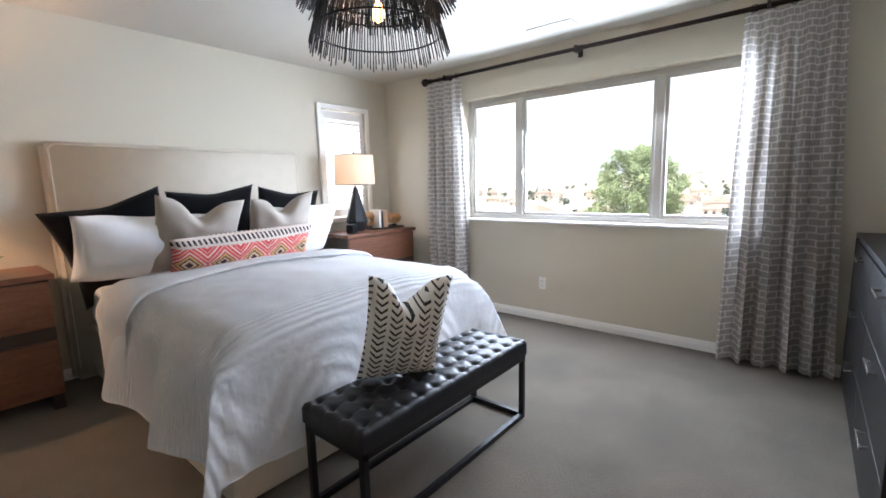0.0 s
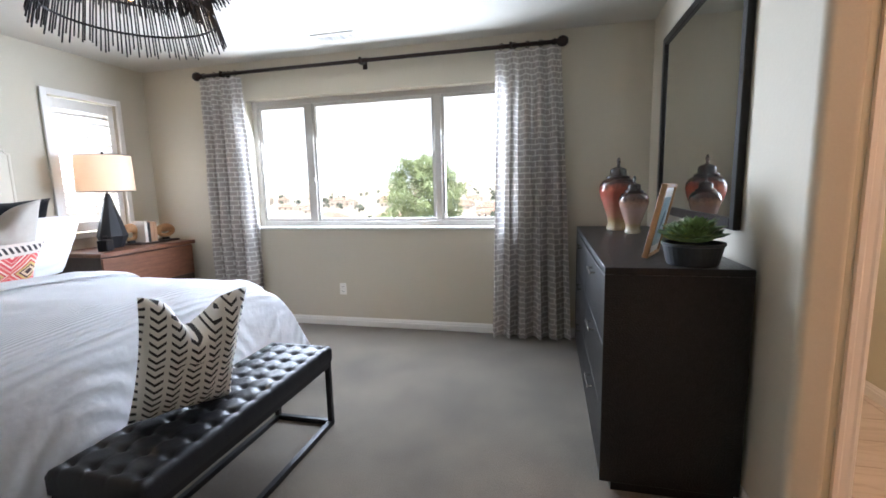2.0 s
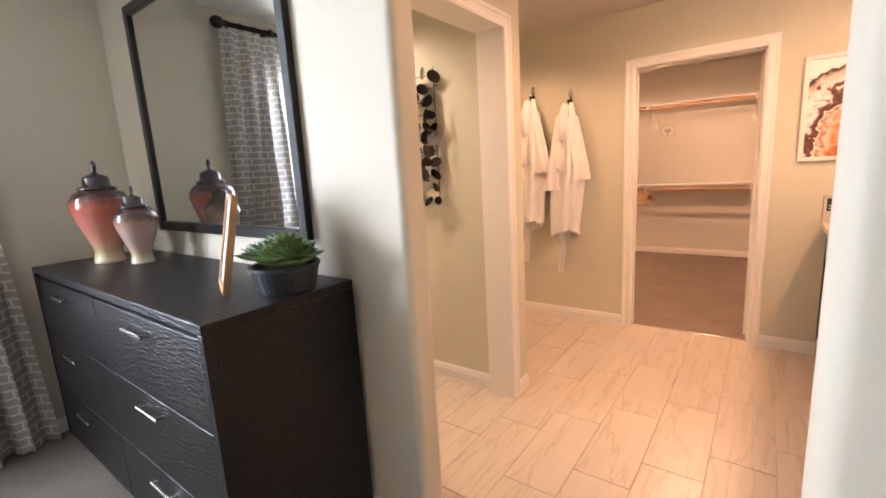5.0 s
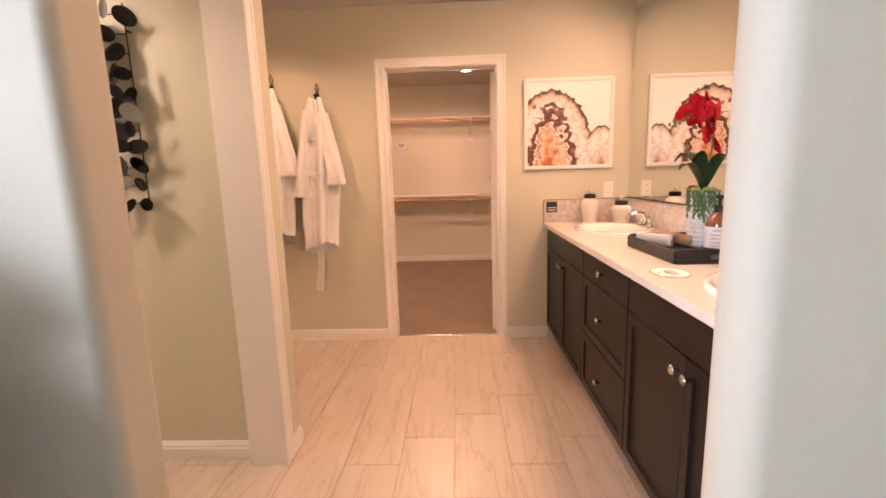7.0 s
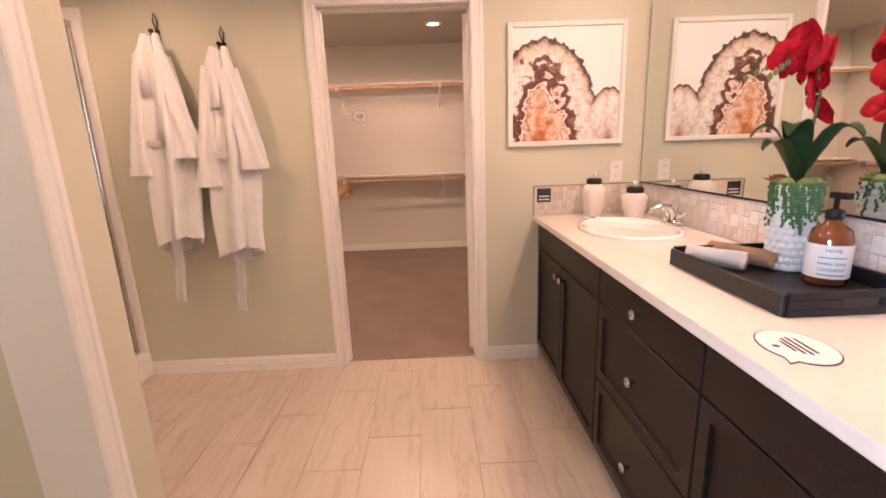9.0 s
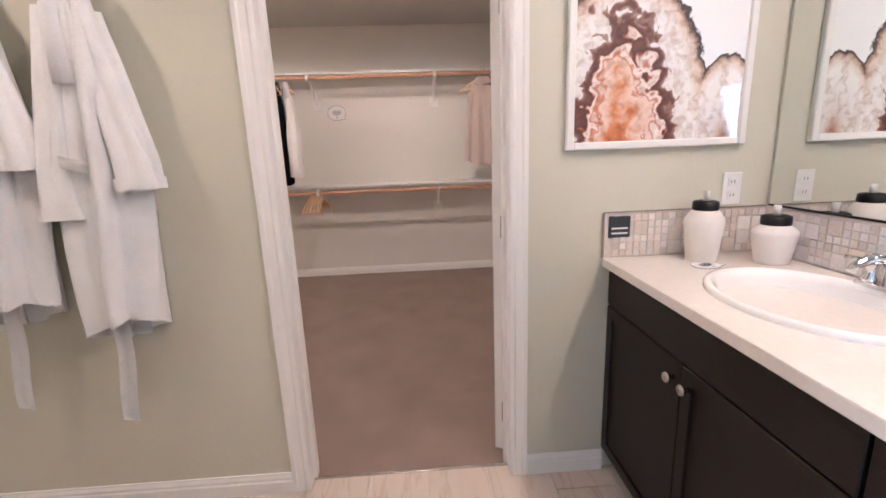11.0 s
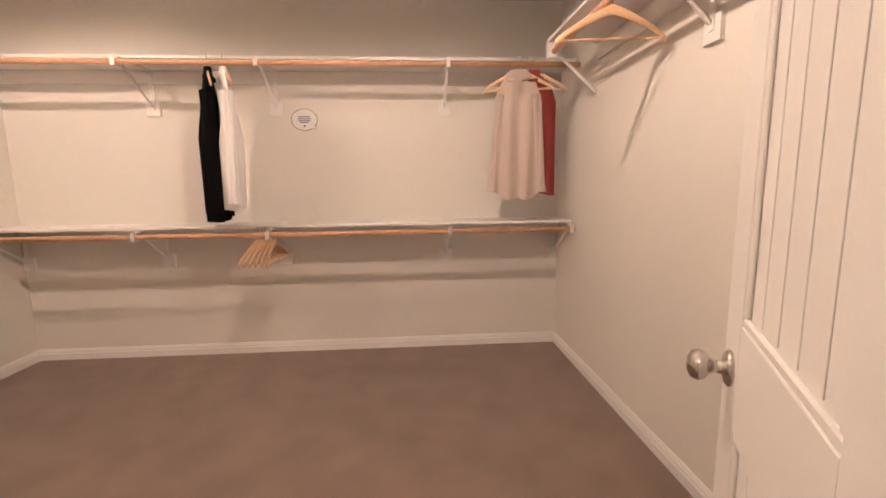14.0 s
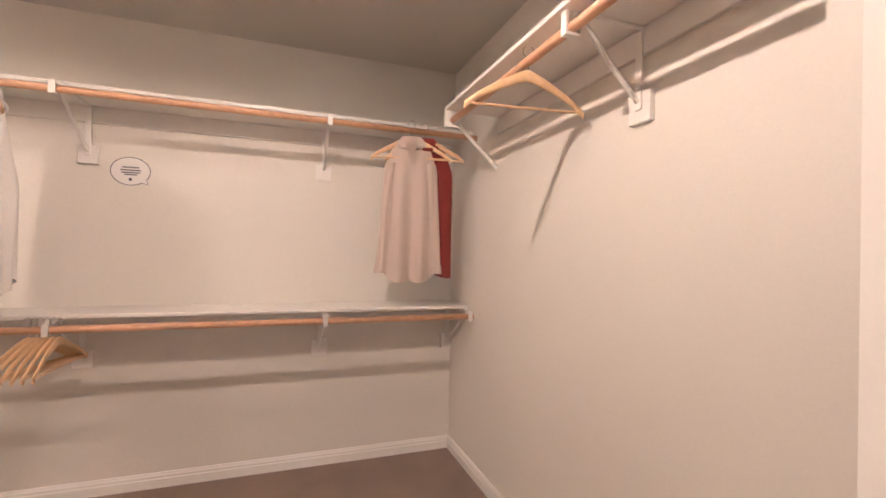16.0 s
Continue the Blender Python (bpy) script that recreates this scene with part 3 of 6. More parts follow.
def pillow(name, w, h, t, m, mat, label, chop=0.0, ears=0.05, seed=0.0, category="pillow"):
    """A stuffed cushion of width w and height h; chop dents the middle of its upper edge."""
    bm = bmesh.new()
    n = 26
    top = {}
    for sgn in (1, -1):
        g = []
        for i in range(n + 1):
            row = []
            for j in range(n + 1):
                a, b = i / n * 2 - 1, j / n * 2 - 1
                if sgn < 0 and (i in (0, n) or j in (0, n)):
                    row.append(top[(i, j)])
                    continue
                puff = ((1 - a * a) * (1 - b * b)) ** .42
                x = a * w / 2 * (1 - ears * (1 - b * b) * abs(a))
                z = b * h / 2 * (1 - ears * (1 - a * a) * abs(b))
                if b > 0:
                    z -= chop * h * math.exp(-(a / .38) ** 2) * b ** 1.5
                    puffk = 1 + chop * .8 * (1 - abs(a))
                else:
                    puffk = 1
                y = sgn * t / 2 * puff * puffk
                if chop and sgn > 0:
                    y -= chop * .18 * math.exp(-(a / .16) ** 2) * max(0, b) * t * 2
                y += .012 * noise.noise(Vector((a * 2.2 + seed, b * 2.2, sgn + seed))) * puff * 2
                v = bm.verts.new((x, y, z))
                row.append(v)
                if sgn > 0:
                    top[(i, j)] = v
            g.append(row)
        for i in range(n):
            for j in range(n):
                bm.faces.new((g[i][j], g[i + 1][j], g[i + 1][j + 1], g[i][j + 1]))
    ob = part(name, bm, mat, smooth=True)
    ob.matrix_world = m
    return tagged(ob, label, category)


def lean(x, y, z, back, turn=0.0, roll=0.0):
    """A cushion that faces +x, leaning back by some degrees."""
    return pose(x, y, z) @ pose(0, 0, 0, 0, 0, 90 + turn) @ pose(0, 0, 0, back, 0, 0) @ pose(0, 0, 0, 0, roll, 0)


def kilim():
    m = material("kilim_coral_weave", (0.75, 0.18, 0.14), 0.9, spread=0.15, bump=0.4, bump_scale=220)
    nt = m.node_tree
    b = nt.nodes["Principled BSDF"]
    co = nt.nodes.new("ShaderNodeTexCoord")
    sp = nt.nodes.new("ShaderNodeSeparateXYZ")
    nt.links.new(co.outputs["Object"], sp.inputs[0])

    def math_node(op, a, c=None):
        nd = nt.nodes.new("ShaderNodeMath")
        nd.operation = op
        for i, v in enumerate((a, c)):
            if v is None:
                continue
            if isinstance(v, (int, float)):
                nd.inputs[i].default_value = v
            else:
                nt.links.new(v, nd.inputs[i])
        return nd.outputs[0]
    ux = math_node('PINGPONG', math_node('ADD', sp.outputs[0], 0.62), 0.105)
    uz = math_node('ABSOLUTE', sp.outputs[2])
    d = math_node('ADD', math_node('MULTIPLY', ux, 8.0), math_node('MULTIPLY', uz, 8.5))
    d = math_node('SNAP', d, 0.05)
    ramp = nt.nodes.new("ShaderNodeValToRGB")
    ramp.color_ramp.interpolation = 'CONSTANT'
    cols = [(0.0, (.06, .03, .03)), (.10, (.62, .45, .30)), (.17, (.10, .05, .04)), (.22, (.55, .38, .14)), (.32, (.50, .06, .06)), (.38, (.72, .55, .46)), (.43, (.62, .10, .09)), (.52, (.70, .34, .28)), (.57, (.60, .07, .08)), (.66, (.74, .58, .50)), (.70, (.60, .09, .09)), (.78, (.70, .38, .32)), (.83, (.58, .07, .08)), (.92, (.74, .56, .48))]
    while len(ramp.color_ramp.elements) < len(cols):
        ramp.color_ramp.elements.new(0.5)
    for e, (p, c) in zip(ramp.color_ramp.elements, cols):
        e.position, e.color = p, (*c, 1)
    nt.links.new(math_node('DIVIDE', d, 1.8), ramp.inputs[0])
    band = math_node('GREATER_THAN', uz, 0.115)
    stripes = math_node('GREATER_THAN', math_node('PINGPONG', math_node('ADD', sp.outputs[0], math_node('MULTIPLY', sp.outputs[2], .5)), 0.016), 0.008)
    teeth = math_node('MULTIPLY', stripes, math_node('LESS_THAN', math_node('PINGPONG', uz, 0.025), 0.016))
    mb = nt.nodes.new("ShaderNodeMix")
    mb.data_type = 'RGBA'
    mb.inputs[6].default_value, mb.inputs[7].default_value = (.62, .54, .48, 1), (.04, .03, .035, 1)
    nt.links.new(teeth, mb.inputs[0])
    mm = nt.nodes.new("ShaderNodeMix")
    mm.data_type = 'RGBA'
    nt.links.new(band, mm.inputs[0])
    nt.links.new(ramp.outputs[0], mm.inputs[6])
    nt.links.new(mb.outputs[2], mm.inputs[7])
    nt.links.new(mm.outputs[2], b.inputs["Base Color"])
    return m


def chevron():
    m = material("mudcloth_white_black", (0.74, 0.72, 0.67), 0.92, spread=0.05, bump=0.4, bump_scale=260)
    nt = m.node_tree
    b = nt.nodes["Principled BSDF"]
    co = nt.nodes.new("ShaderNodeTexCoord")
    sp = nt.nodes.new("ShaderNodeSeparateXYZ")
    nt.links.new(co.outputs["Object"], sp.inputs[0])

    def mn(op, a, c=None):
        nd = nt.nodes.new("ShaderNodeMath")
        nd.operation = op
        for i, v in enumerate((a, c)):
            if v is None:
                continue
            if isinstance(v, (int, float)):
                nd.inputs[i].default_value = v
            else:
                nt.links.new(v, nd.inputs[i])
        return nd.outputs[0]
    px = mn('PINGPONG', mn('ADD', sp.outputs[0], 1.0), 0.031)
    v = mn('SUBTRACT', sp.outputs[2], mn('MULTIPLY', px, 0.85))
    ph = mn('PINGPONG', mn('ADD', v, 1.0), 0.0155)
    line = mn('MULTIPLY', mn('LESS_THAN', ph, 0.0058), mn('LESS_THAN', px, 0.024))
    mix = nt.nodes.new("ShaderNodeMix")
    mix.data_type = 'RGBA'
    mix.inputs[6].default_value, mix.inputs[7].default_value = (.74, .72, .67, 1), (.03, .028, .028, 1)
    nt.links.new(line, mix.inputs[0])
    nt.links.new(mix.outputs[2], b.inputs["Base Color"])
    return m


Z0 = BEDTOP + .03
for k, y in enumerate((1.90, 2.57, 3.20)):
    pillow("euro_pillow", (.68, .66, .64)[k], (.74, .66, .64)[k], .20, lean(-2.43, (1.94, y, y)[k], Z0 + (.22, .31, .30)[k], 15, (-10, 0, 4)[k], (-14, -4, 4)[k]), M_VELVET, "black cotton square pillow against the headboard", .025, .11, k * 3.1)
for k, y in enumerate((2.02, 3.14)):
    pillow("bed_pillow", .80, .50, .24, lean(-2.20, y, Z0 + .24, 30, (-6, 3)[k], (3, 0)[k]), M_WHITE_COTTON, "plump white cotton bed pillow", .04, .05, 9 + k)
for k, y in enumerate((2.36, 3.00)):
    pillow("throw_pillow", .56, .58, .17, lean(-2.06, y - .06, Z0 + .29, 22, (-8, 5)[k], (6, -5)[k]), M_OATMEAL, "oatmeal linen throw pillow dented at the top", .24, .07, 15 + k)
pillow("lumbar_pillow", 1.04, .36, .15, lean(-1.82, 2.53, Z0 + .165, 28, 2, -1.5), kilim(), "long coral kilim lumbar pillow with diamond pattern", .0, .05, 21)


# ---- bench at the foot of the bed ----
def bench():
    x0, x1, y0, y1 = -0.29, 0.09, 1.96, 3.15
    b = thing("bench", ((x0 + x1) / 2, (y0 + y1) / 2, 0), "black tufted leather bench on a black square-tube metal frame", "bench")
    w, l = (x1 - x0) / 2, (y1 - y0) / 2
    s = .028
    for sx in (-1, 1):
        for sy in (-1, 1):
            cx, cy = sx * (w - .02), sy * (l - .02)
            part("leg", boxes((cx - s / 2, cx + s / 2, cy - s / 2, cy + s / 2, .0, .375), bevel=.002), M_BLACK_METAL, b)
        cx = sx * (w - .02)
        part("long_rail", boxes((cx - s / 2, cx + s / 2, -l + .02 + s / 2, l - .02 - s / 2, 0.0, s), bevel=.002), M_BLACK_METAL, b)
    for sy in (-1, 1):
        cy = sy * (l - .02)
        part("short_rail", boxes((-w + .02 + s / 2, w - .02 - s / 2, cy - s / 2, cy + s / 2, 0.0, s), bevel=.002), M_BLACK_METAL, b)
    part("seat_frame", boxes((-w + .006, w - .006, -l + .006, l - .006, .345, .378), bevel=.002), M_BLACK_METAL, b)
    bm = bmesh.new()
    nx, ny = 4, 12

    def top(u, v):
        x, y = (u * 2 - 1) * w, (v * 2 - 1) * l
        gx, gy = u * nx, v * ny
        z = .088
        edge = min(u, 1 - u) * 2 * w, min(v, 1 - v) * 2 * l
        e = min(edge)
        r = .026
        if e < r:
            z -= r * (1 - math.sqrt(max(0, 1 - ((r - e) / r) ** 2)))
        best = 9
        for i in range(nx):
            for j in range(ny):
                dx, dy = (gx - i - .5) / nx * 2 * w, (gy - j - .5) / ny * 2 * l
                best = min(best, dx * dx + dy * dy)
        z -= .015 * math.exp(-best / .0004)
        fx, fy = abs(gx - math.floor(gx) - .5), abs(gy - math.floor(gy) - .5)
        z -= .0035 * max(0, 1 - fx / .09) + .0035 * max(0, 1 - fy / .09)
        return (x, y, .378 + z)
    g = sheet(bm, 48, 132, top)
    rim = [g[i][0] for i in range(49)] + [g[48][j] for j in range(1, 133)] + [g[i][132] for i in range(47, -1, -1)] + [g[0][j] for j in range(131, 0, -1)]
    low = [bm.verts.new((v.co.x, v.co.y, .378)) for v in rim]
    for k in range(len(rim)):
        bm.faces.new((rim[k], rim[(k + 1) % len(rim)], low[(k + 1) % len(rim)], low[k]))
    part("seat_cushion", bm, M_LEATHER, b, "black button-tufted leather cushion", smooth=True)
    bm0 = None
    for i in range(nx):
        for j in range(ny):
            x, y = (i + .5) / nx * 2 * w - w, (j + .5) / ny * 2 * l - l
            if bm0 is None:
                bm = lathe(bmesh.new(), [(0, .007), (.006, .006), (.010, .002), (.011, 0)], 8)
                bm0 = part("button", bm, M_LEATHER, b, smooth=True)
                o = bm0
            else:
                o = new("button", bm0.data)
                o.parent = b
            o.location = (x, y, .378 + .060)


bench()
pillow("throw_pillow", .38, .53, .17, pose(-.09, 2.37, .455 + .255) @ pose(0, 0, 0, 0, 0, 62) @ pose(0, 0, 0, 17, 0, 0) @ pose(0, 0, 0, 0, 5, 0), chevron(), "white throw pillow with black chevron pattern on the bench", .27, .09, 33)


# ---- dresser and wall mirror ----
def dresser():
    x0, x1, y0, y1, top = 1.487, 2.022, 2.848, 4.665, .99
    d = thing("dresser", ((x0 + x1) / 2, (y0 + y1) / 2, 0), "dark wenge wood dresser with three drawer columns and metal pulls", "dresser")
    w, l = (x1 - x0) / 2, (y1 - y0) / 2
    part("top", boxes((-w, w, -l, l, top - .03, top), bevel=.003), M_DRESSER, d)
    part("side_panel", boxes((-w, w, -l, -l + .03, .055, top - .03), bevel=.002), M_DRESSER, d)
    part("side_panel", boxes((-w, w, l - .03, l, .055, top - .03), bevel=.002), M_DRESSER, d)
    part("carcass", boxes((-w + .022, w - .002, -l + .03, l - .03, .055, top - .03)), M_DRESSER, d)
    part("plinth", boxes((-w + .05, w - .01, -l + .03, l - .03, 0, .055)), M_DRESSER, d)
    hs = [(.065, .355), (.360, .655), (.660, .945)]
    for c in range(2):
        ya = -l + .034 + c * (2 * l - .068) / 2
        yb = ya + (2 * l - .068) / 2 - .005
        for a, b in hs:
            dr = part("drawer", boxes((-w + .002, -w + .021, ya, yb, a, b), bevel=.002), M_DRESSER, d)
            cy, cz = (ya + yb) / 2, b - .055
            bm = boxes((-w - .026, -w - .018, cy - .085, cy + .085, cz - .006, cz + .006), (-w - .02, -w + .002, cy - .075, cy - .063, cz - .005, cz + .005), (-w - .02, -w + .002, cy + .063, cy + .075, cz - .005, cz + .005), bevel=.0015)
            part("pull", bm, M_NICKEL, dr, "brushed nickel bar pull")


dresser()


def framed(name, y0, y1, z0, z1, fw, depth, x, face, frame_mat, label, category, pane_name):
    f = thing(name, (x, (y0 + y1) / 2, z0), label, category)
    w, h = (y1 - y0) / 2, z1 - z0
    s = face
    part("frame", boxes((min(0, s * depth), max(0, s * depth), -w, -w + fw, 0, h), (min(0, s * depth), max(0, s * depth), w - fw, w, 0, h), (min(0, s * depth), max(0, s * depth), -w + fw, w - fw, 0, fw), (min(0, s * depth), max(0, s * depth), -w + fw, w - fw, h - fw, h), bevel=.004), frame_mat, f)
    return f, w, h


mir, mw, mh = framed("wall_mirror", 3.07, 4.43, 1.115, 2.285, .05, .03, XE - .001, -1, M_ESPRESSO, "large wall mirror in a dark wooden frame above the dresser", "mirror", "glass")
part("glass", boxes((-.016, -.010, -mw + .04, mw - .04, .04, mh - .04)), M_MIRROR, mir)


# ---- bath floor slab under the tiles ----
M_GROUT = material("grout_beige", (0.55, 0.47, 0.39), 0.9, spread=0.1)
structure("floor_bath", boxes((XE2 - .06, XC + .05, YM - .1, YN + .1, -.1, -.006)), M_GROUT, "grout bed under the plank tiles of the bath", "floor")


# ---- curtains and rod ----
def curtain_rod():
    r = thing("curtain_rod", (-0.34, YN - .10, 2.435), "dark bronze curtain rod with ball finials", "curtain rod")
    part("rod", tube(bmesh.new(), [(-1.70, 0, 0), (1.70, 0, 0)], .017, 12), M_BRONZE, r, smooth=True)
    for s in (-1, 1):
        bm = lathe(bmesh.new(), [(0, -.045), (.02, -.042), (.036, -.025), (.042, 0), (.036, .025), (.02, .04), (.017, .055), (.024, .06), (.024, .07), (0, .07)], 18)
        f = part("finial", bm, M_BRONZE, r, smooth=True)
        f.matrix_basis = pose(s * 1.70, 0, 0, 0, -90 * s, 0)
    for x in (-1.42, 0, 1.30):
        bm = boxes((x - .012, x + .012, -.012, .10, -.008, .008), (x - .02, x + .02, .09, .099, -.05, .05), (x - .011, x + .011, -.025, .025, -.03, .025))
        part("bracket", bm, M_BRONZE, r)
    return r


curtain_rod()


def curtain_fabric():
    m = material("curtain_taupe_lattice", (0.33, 0.30, 0.27), 0.9, spread=0.08, scale=5, fine=300, bump=0.3, bump_scale=400)
    nt = m.node_tree
    b = nt.nodes["Principled BSDF"]
    uv = nt.nodes.new("ShaderNodeUVMap")
    sp = nt.nodes.new("ShaderNodeSeparateXYZ")
    nt.links.new(uv.outputs[0], sp.inputs[0])

    def mn(op, a, c=None):
        nd = nt.nodes.new("ShaderNodeMath")
        nd.operation = op
        for i, v in enumerate((a, c)):
            if v is None:
                continue
            if isinstance(v, (int, float)):
                nd.inputs[i].default_value = v
            else:
                nt.links.new(v, nd.inputs[i])
        return nd.outputs[0]
    wob = nt.nodes.new("ShaderNodeTexNoise")
    wob.inputs["Scale"].default_value = 9
    nt.links.new(uv.outputs[0], wob.inputs["Vector"])
    v = mn('ADD', sp.outputs[1], mn('MULTIPLY', wob.outputs["Fac"], .016))
    row = mn('FLOOR', mn('DIVIDE', v, .046))
    shift = mn('MULTIPLY', mn('MODULO', row, 2), .045)
    hor = mn('LESS_THAN', mn('PINGPONG', v, .023), .0050)
    u = mn('ADD', mn('ADD', sp.outputs[0], shift), mn('MULTIPLY', wob.outputs["Fac"], .02))
    ver = mn('LESS_THAN', mn('PINGPONG', u, .045), .0048)
    line = mn('MAXIMUM', hor, ver)
    mix = nt.nodes.new("ShaderNodeMix")
    mix.data_type = 'RGBA'
    mix.inputs[6].default_value, mix.inputs[7].default_value = (.42, .39, .36, 1), (.72, .69, .65, 1)
    nt.links.new(line, mix.inputs[0])
    nt.links.new(mix.outputs[2], b.inputs["Base Color"])
    tl = nt.nodes.new("ShaderNodeBsdfTranslucent")
    nt.links.new(mix.outputs[2], tl.inputs["Color"])
    ms = nt.nodes.new("ShaderNodeMixShader")
    ms.inputs[0].default_value = .36
    nt.links.new(b.outputs[0], ms.inputs[1]), nt.links.new(tl.outputs[0], ms.inputs[2])
    nt.links.new(ms.outputs[0], nt.nodes["Material Output"].inputs["Surface"])
    return m


FABRIC = curtain_fabric()


def curtain(xt0, xt1, xb0, xb1, folds, seed, cloth_w):
    c = thing("curtain", ((xt0 + xt1) / 2, YN - .10, 0), "taupe curtain panel with a pale lattice pattern, hung in pleats", "curtain", "curtain panels at the window")
    cx = (xt0 + xt1) / 2
    rnd = random.Random(seed)
    ph = [rnd.uniform(-.5, .5) for _ in range(folds + 2)]
    bm = bmesh.new()
    nu, nv = folds * 14, 40
    uvl = bm.loops.layers.uv.new("UVMap")
    top = 2.405

    def at(u, v):
        z = .012 + v * (top - .012)
        f = 1 - v
        x = (xt0 + (xt1 - xt0) * u) * v + (xb0 + (xb1 - xb0) * u) * f - cx
        k = u * folds
        i = int(min(folds - 1e-6, k))
        amp = (.026 + .048 * min(1, f * 1.6)) * (1 + .35 * ph[i])
        s = math.sin(2 * math.pi * (k + .12 * ph[i] * f + .1 * math.sin(z * 1.3 + seed)))
        y = -amp * (abs(s) ** .75) * (1 if s > 0 else -1) * .9 - .006 * math.sin(z * 9 + u * 20)
        x += .018 * math.sin(4 * math.pi * k + .6) * min(1, f * 2)
        if v > .93:
            y *= .7
        return (x, y, z)
    g = sheet(bm, nu, nv, at)
    where = {}
    for i, rowv in enumerate(g):
        for j, vt in enumerate(rowv):
            where[vt] = (i / nu * cloth_w, j / nv * 2.4)
    for fc in bm.faces:
        for lp in fc.loops:
            lp[uvl].uv = where[lp.vert]
    part("panel", bm, FABRIC, c, smooth=True)
    for k in range(folds):
        x = xt0 + (xt1 - xt0) * (k + .5) / folds - cx
        bm = bmesh.new()
        tube(bm, [(x + .024 * math.cos(a * math.pi / 8), .0, 2.435 + .024 * math.sin(a * math.pi / 8)) for a in range(17)], .003, 6, cap=False)
        part("ring", bm, M_BRONZE, c)


curtain(-2.02, -1.56, -2.02, -1.50, 4, 3, 1.25)
curtain(0.83, 1.35, 0.79, 1.45, 5, 8, 1.5)


# ---- pendant lamp over the bed's foot ----
def pendant():
    p = thing("pendant_lamp", (-0.42, 2.60, 0.03), "tiered black stick pendant lamp with a bare glowing bulb", "lamp")
    part("canopy", lathe(bmesh.new(), [(0, H - .032), (.065, H - .032), (.065, H - .05), (.02, H - .06), (0, H - .06)], 24), M_BLACK_METAL, p, smooth=True)
    part("stem", tube(bmesh.new(), [(0, 0, 2.30), (0, 0, H - .06)], .007, 8), M_BLACK_METAL, p)
    part("socket", lathe(bmesh.new(), [(0, 2.31), (.02, 2.31), (.022, 2.20), (.014, 2.195), (0, 2.195)], 14), M_BLACK_METAL, p, smooth=True)
    bulb_mat = material("bulb_glow", (1.0, 0.42, 0.12), 0.4, emission=9.0)
    part("bulb", lathe(bmesh.new(), [(0, 2.195), (.012, 2.19), (.016, 2.172), (.028, 2.145), (.031, 2.125), (.026, 2.105), (.012, 2.093), (0, 2.090)], 18), bulb_mat, p, "glowing filament bulb", smooth=True)
    rnd = random.Random(2)
    tiers = [(.16, .30, 2.50, 2.34), (.24, .355, 2.37, 2.19), (.27, .325, 2.19, 1.985)]
    for ti, (ra, rb, za, zb) in enumerate(tiers):
        bm = bmesh.new()
        n = (130, 250, 130)[ti]
        for k in range(n):
            a = 2 * math.pi * (k + rnd.uniform(-.25, .25)) / n
            e = rnd.uniform(.0, .045)
            r2 = rb + (rb - ra) * e / (za - zb) + rnd.uniform(-.006, .006)
            tube(bm, [(ra * math.cos(a), ra * math.sin(a), za + rnd.uniform(0, .02)), (r2 * math.cos(a), r2 * math.sin(a), zb - e)], .0034, 5)
        part("stick_tier", bm, M_BLACK_METAL, p)
        for r, z in ((ra + (rb - ra) * .12, za - (za - zb) * .12), (ra + (rb - ra) * .72, za - (za - zb) * .72)):
            bm = bmesh.new()
            tube(bm, [(r * math.cos(2 * math.pi * k / 48), r * math.sin(2 * math.pi * k / 48), z) for k in range(49)], .005, 6, cap=False)
            part("hoop", bm, M_BLACK_METAL, p)
    for k in range(3):
        a = 2 * math.pi * k / 3
        bm = bmesh.new()
        tube(bm, [(0, 0, 2.50), (.16 * math.cos(a), .16 * math.sin(a), 2.49)], .004, 6)
        tube(bm, [(.17 * math.cos(a), .17 * math.sin(a), 2.48), (.26 * math.cos(a), .26 * math.sin(a), 2.35), (.29 * math.cos(a), .29 * math.sin(a), 2.16)], .003, 6)
        part("strut", bm, M_BLACK_METAL, p)


pendant()


def ceiling_vent():
    v = thing("ceiling_vent", (-0.42, 4.46, H), "white louvred metal ceiling vent", "vent")
    part("frame", boxes((-.19, .19, -.085, -.065, -.012, -.001), (-.19, .19, .065, .085, -.012, -.001), (-.19, -.165, -.065, .065, -.012, -.001), (.165, .19, -.065, .065, -.012, -.001), bevel=.003), M_TRIM, v)
    part("backing", boxes((-.165, .165, -.065, .065, -.004, -.0015)), M_BLACK_METAL, v)
    for k in range(7):
        y = -.055 + k * .018
        part("slat", boxes((-.165, -.058, y - .0042, y + .0042, -.0105, -.008), (-.05, .05, y - .0042, y + .0042, -.0105, -.008), (.058, .165, y - .0042, y + .0042, -.0105, -.008)), M_TRIM, v)


ceiling_vent()


def outlet(x, y, z, rz, name="wall_outlet", label="white duplex wall outlet"):
    o = thing(name, (x, y, z), label, "outlet", rz=rz)
    part("plate", boxes((-.035, .035, -.006, 0, -.057, .057), bevel=.002), M_TRIM, o)
    for s in (-1, 1):
        f = part("socket", boxes((-.017, .017, -.0085, -.006, s * .024 - .014, s * .024 + .014), bevel=.001), M_TRIM, o)
        part("slot", boxes((-.007, -.005, -.0092, -.0083, s * .024 - .004, s * .024 + .006), (.005, .007, -.0092, -.0083, s * .024 - .004, s * .024 + .006)), M_BLACK_METAL, f)


outlet(-0.68, YN, .365, 0)
outlet(XC, 0.905, 1.125, -90)


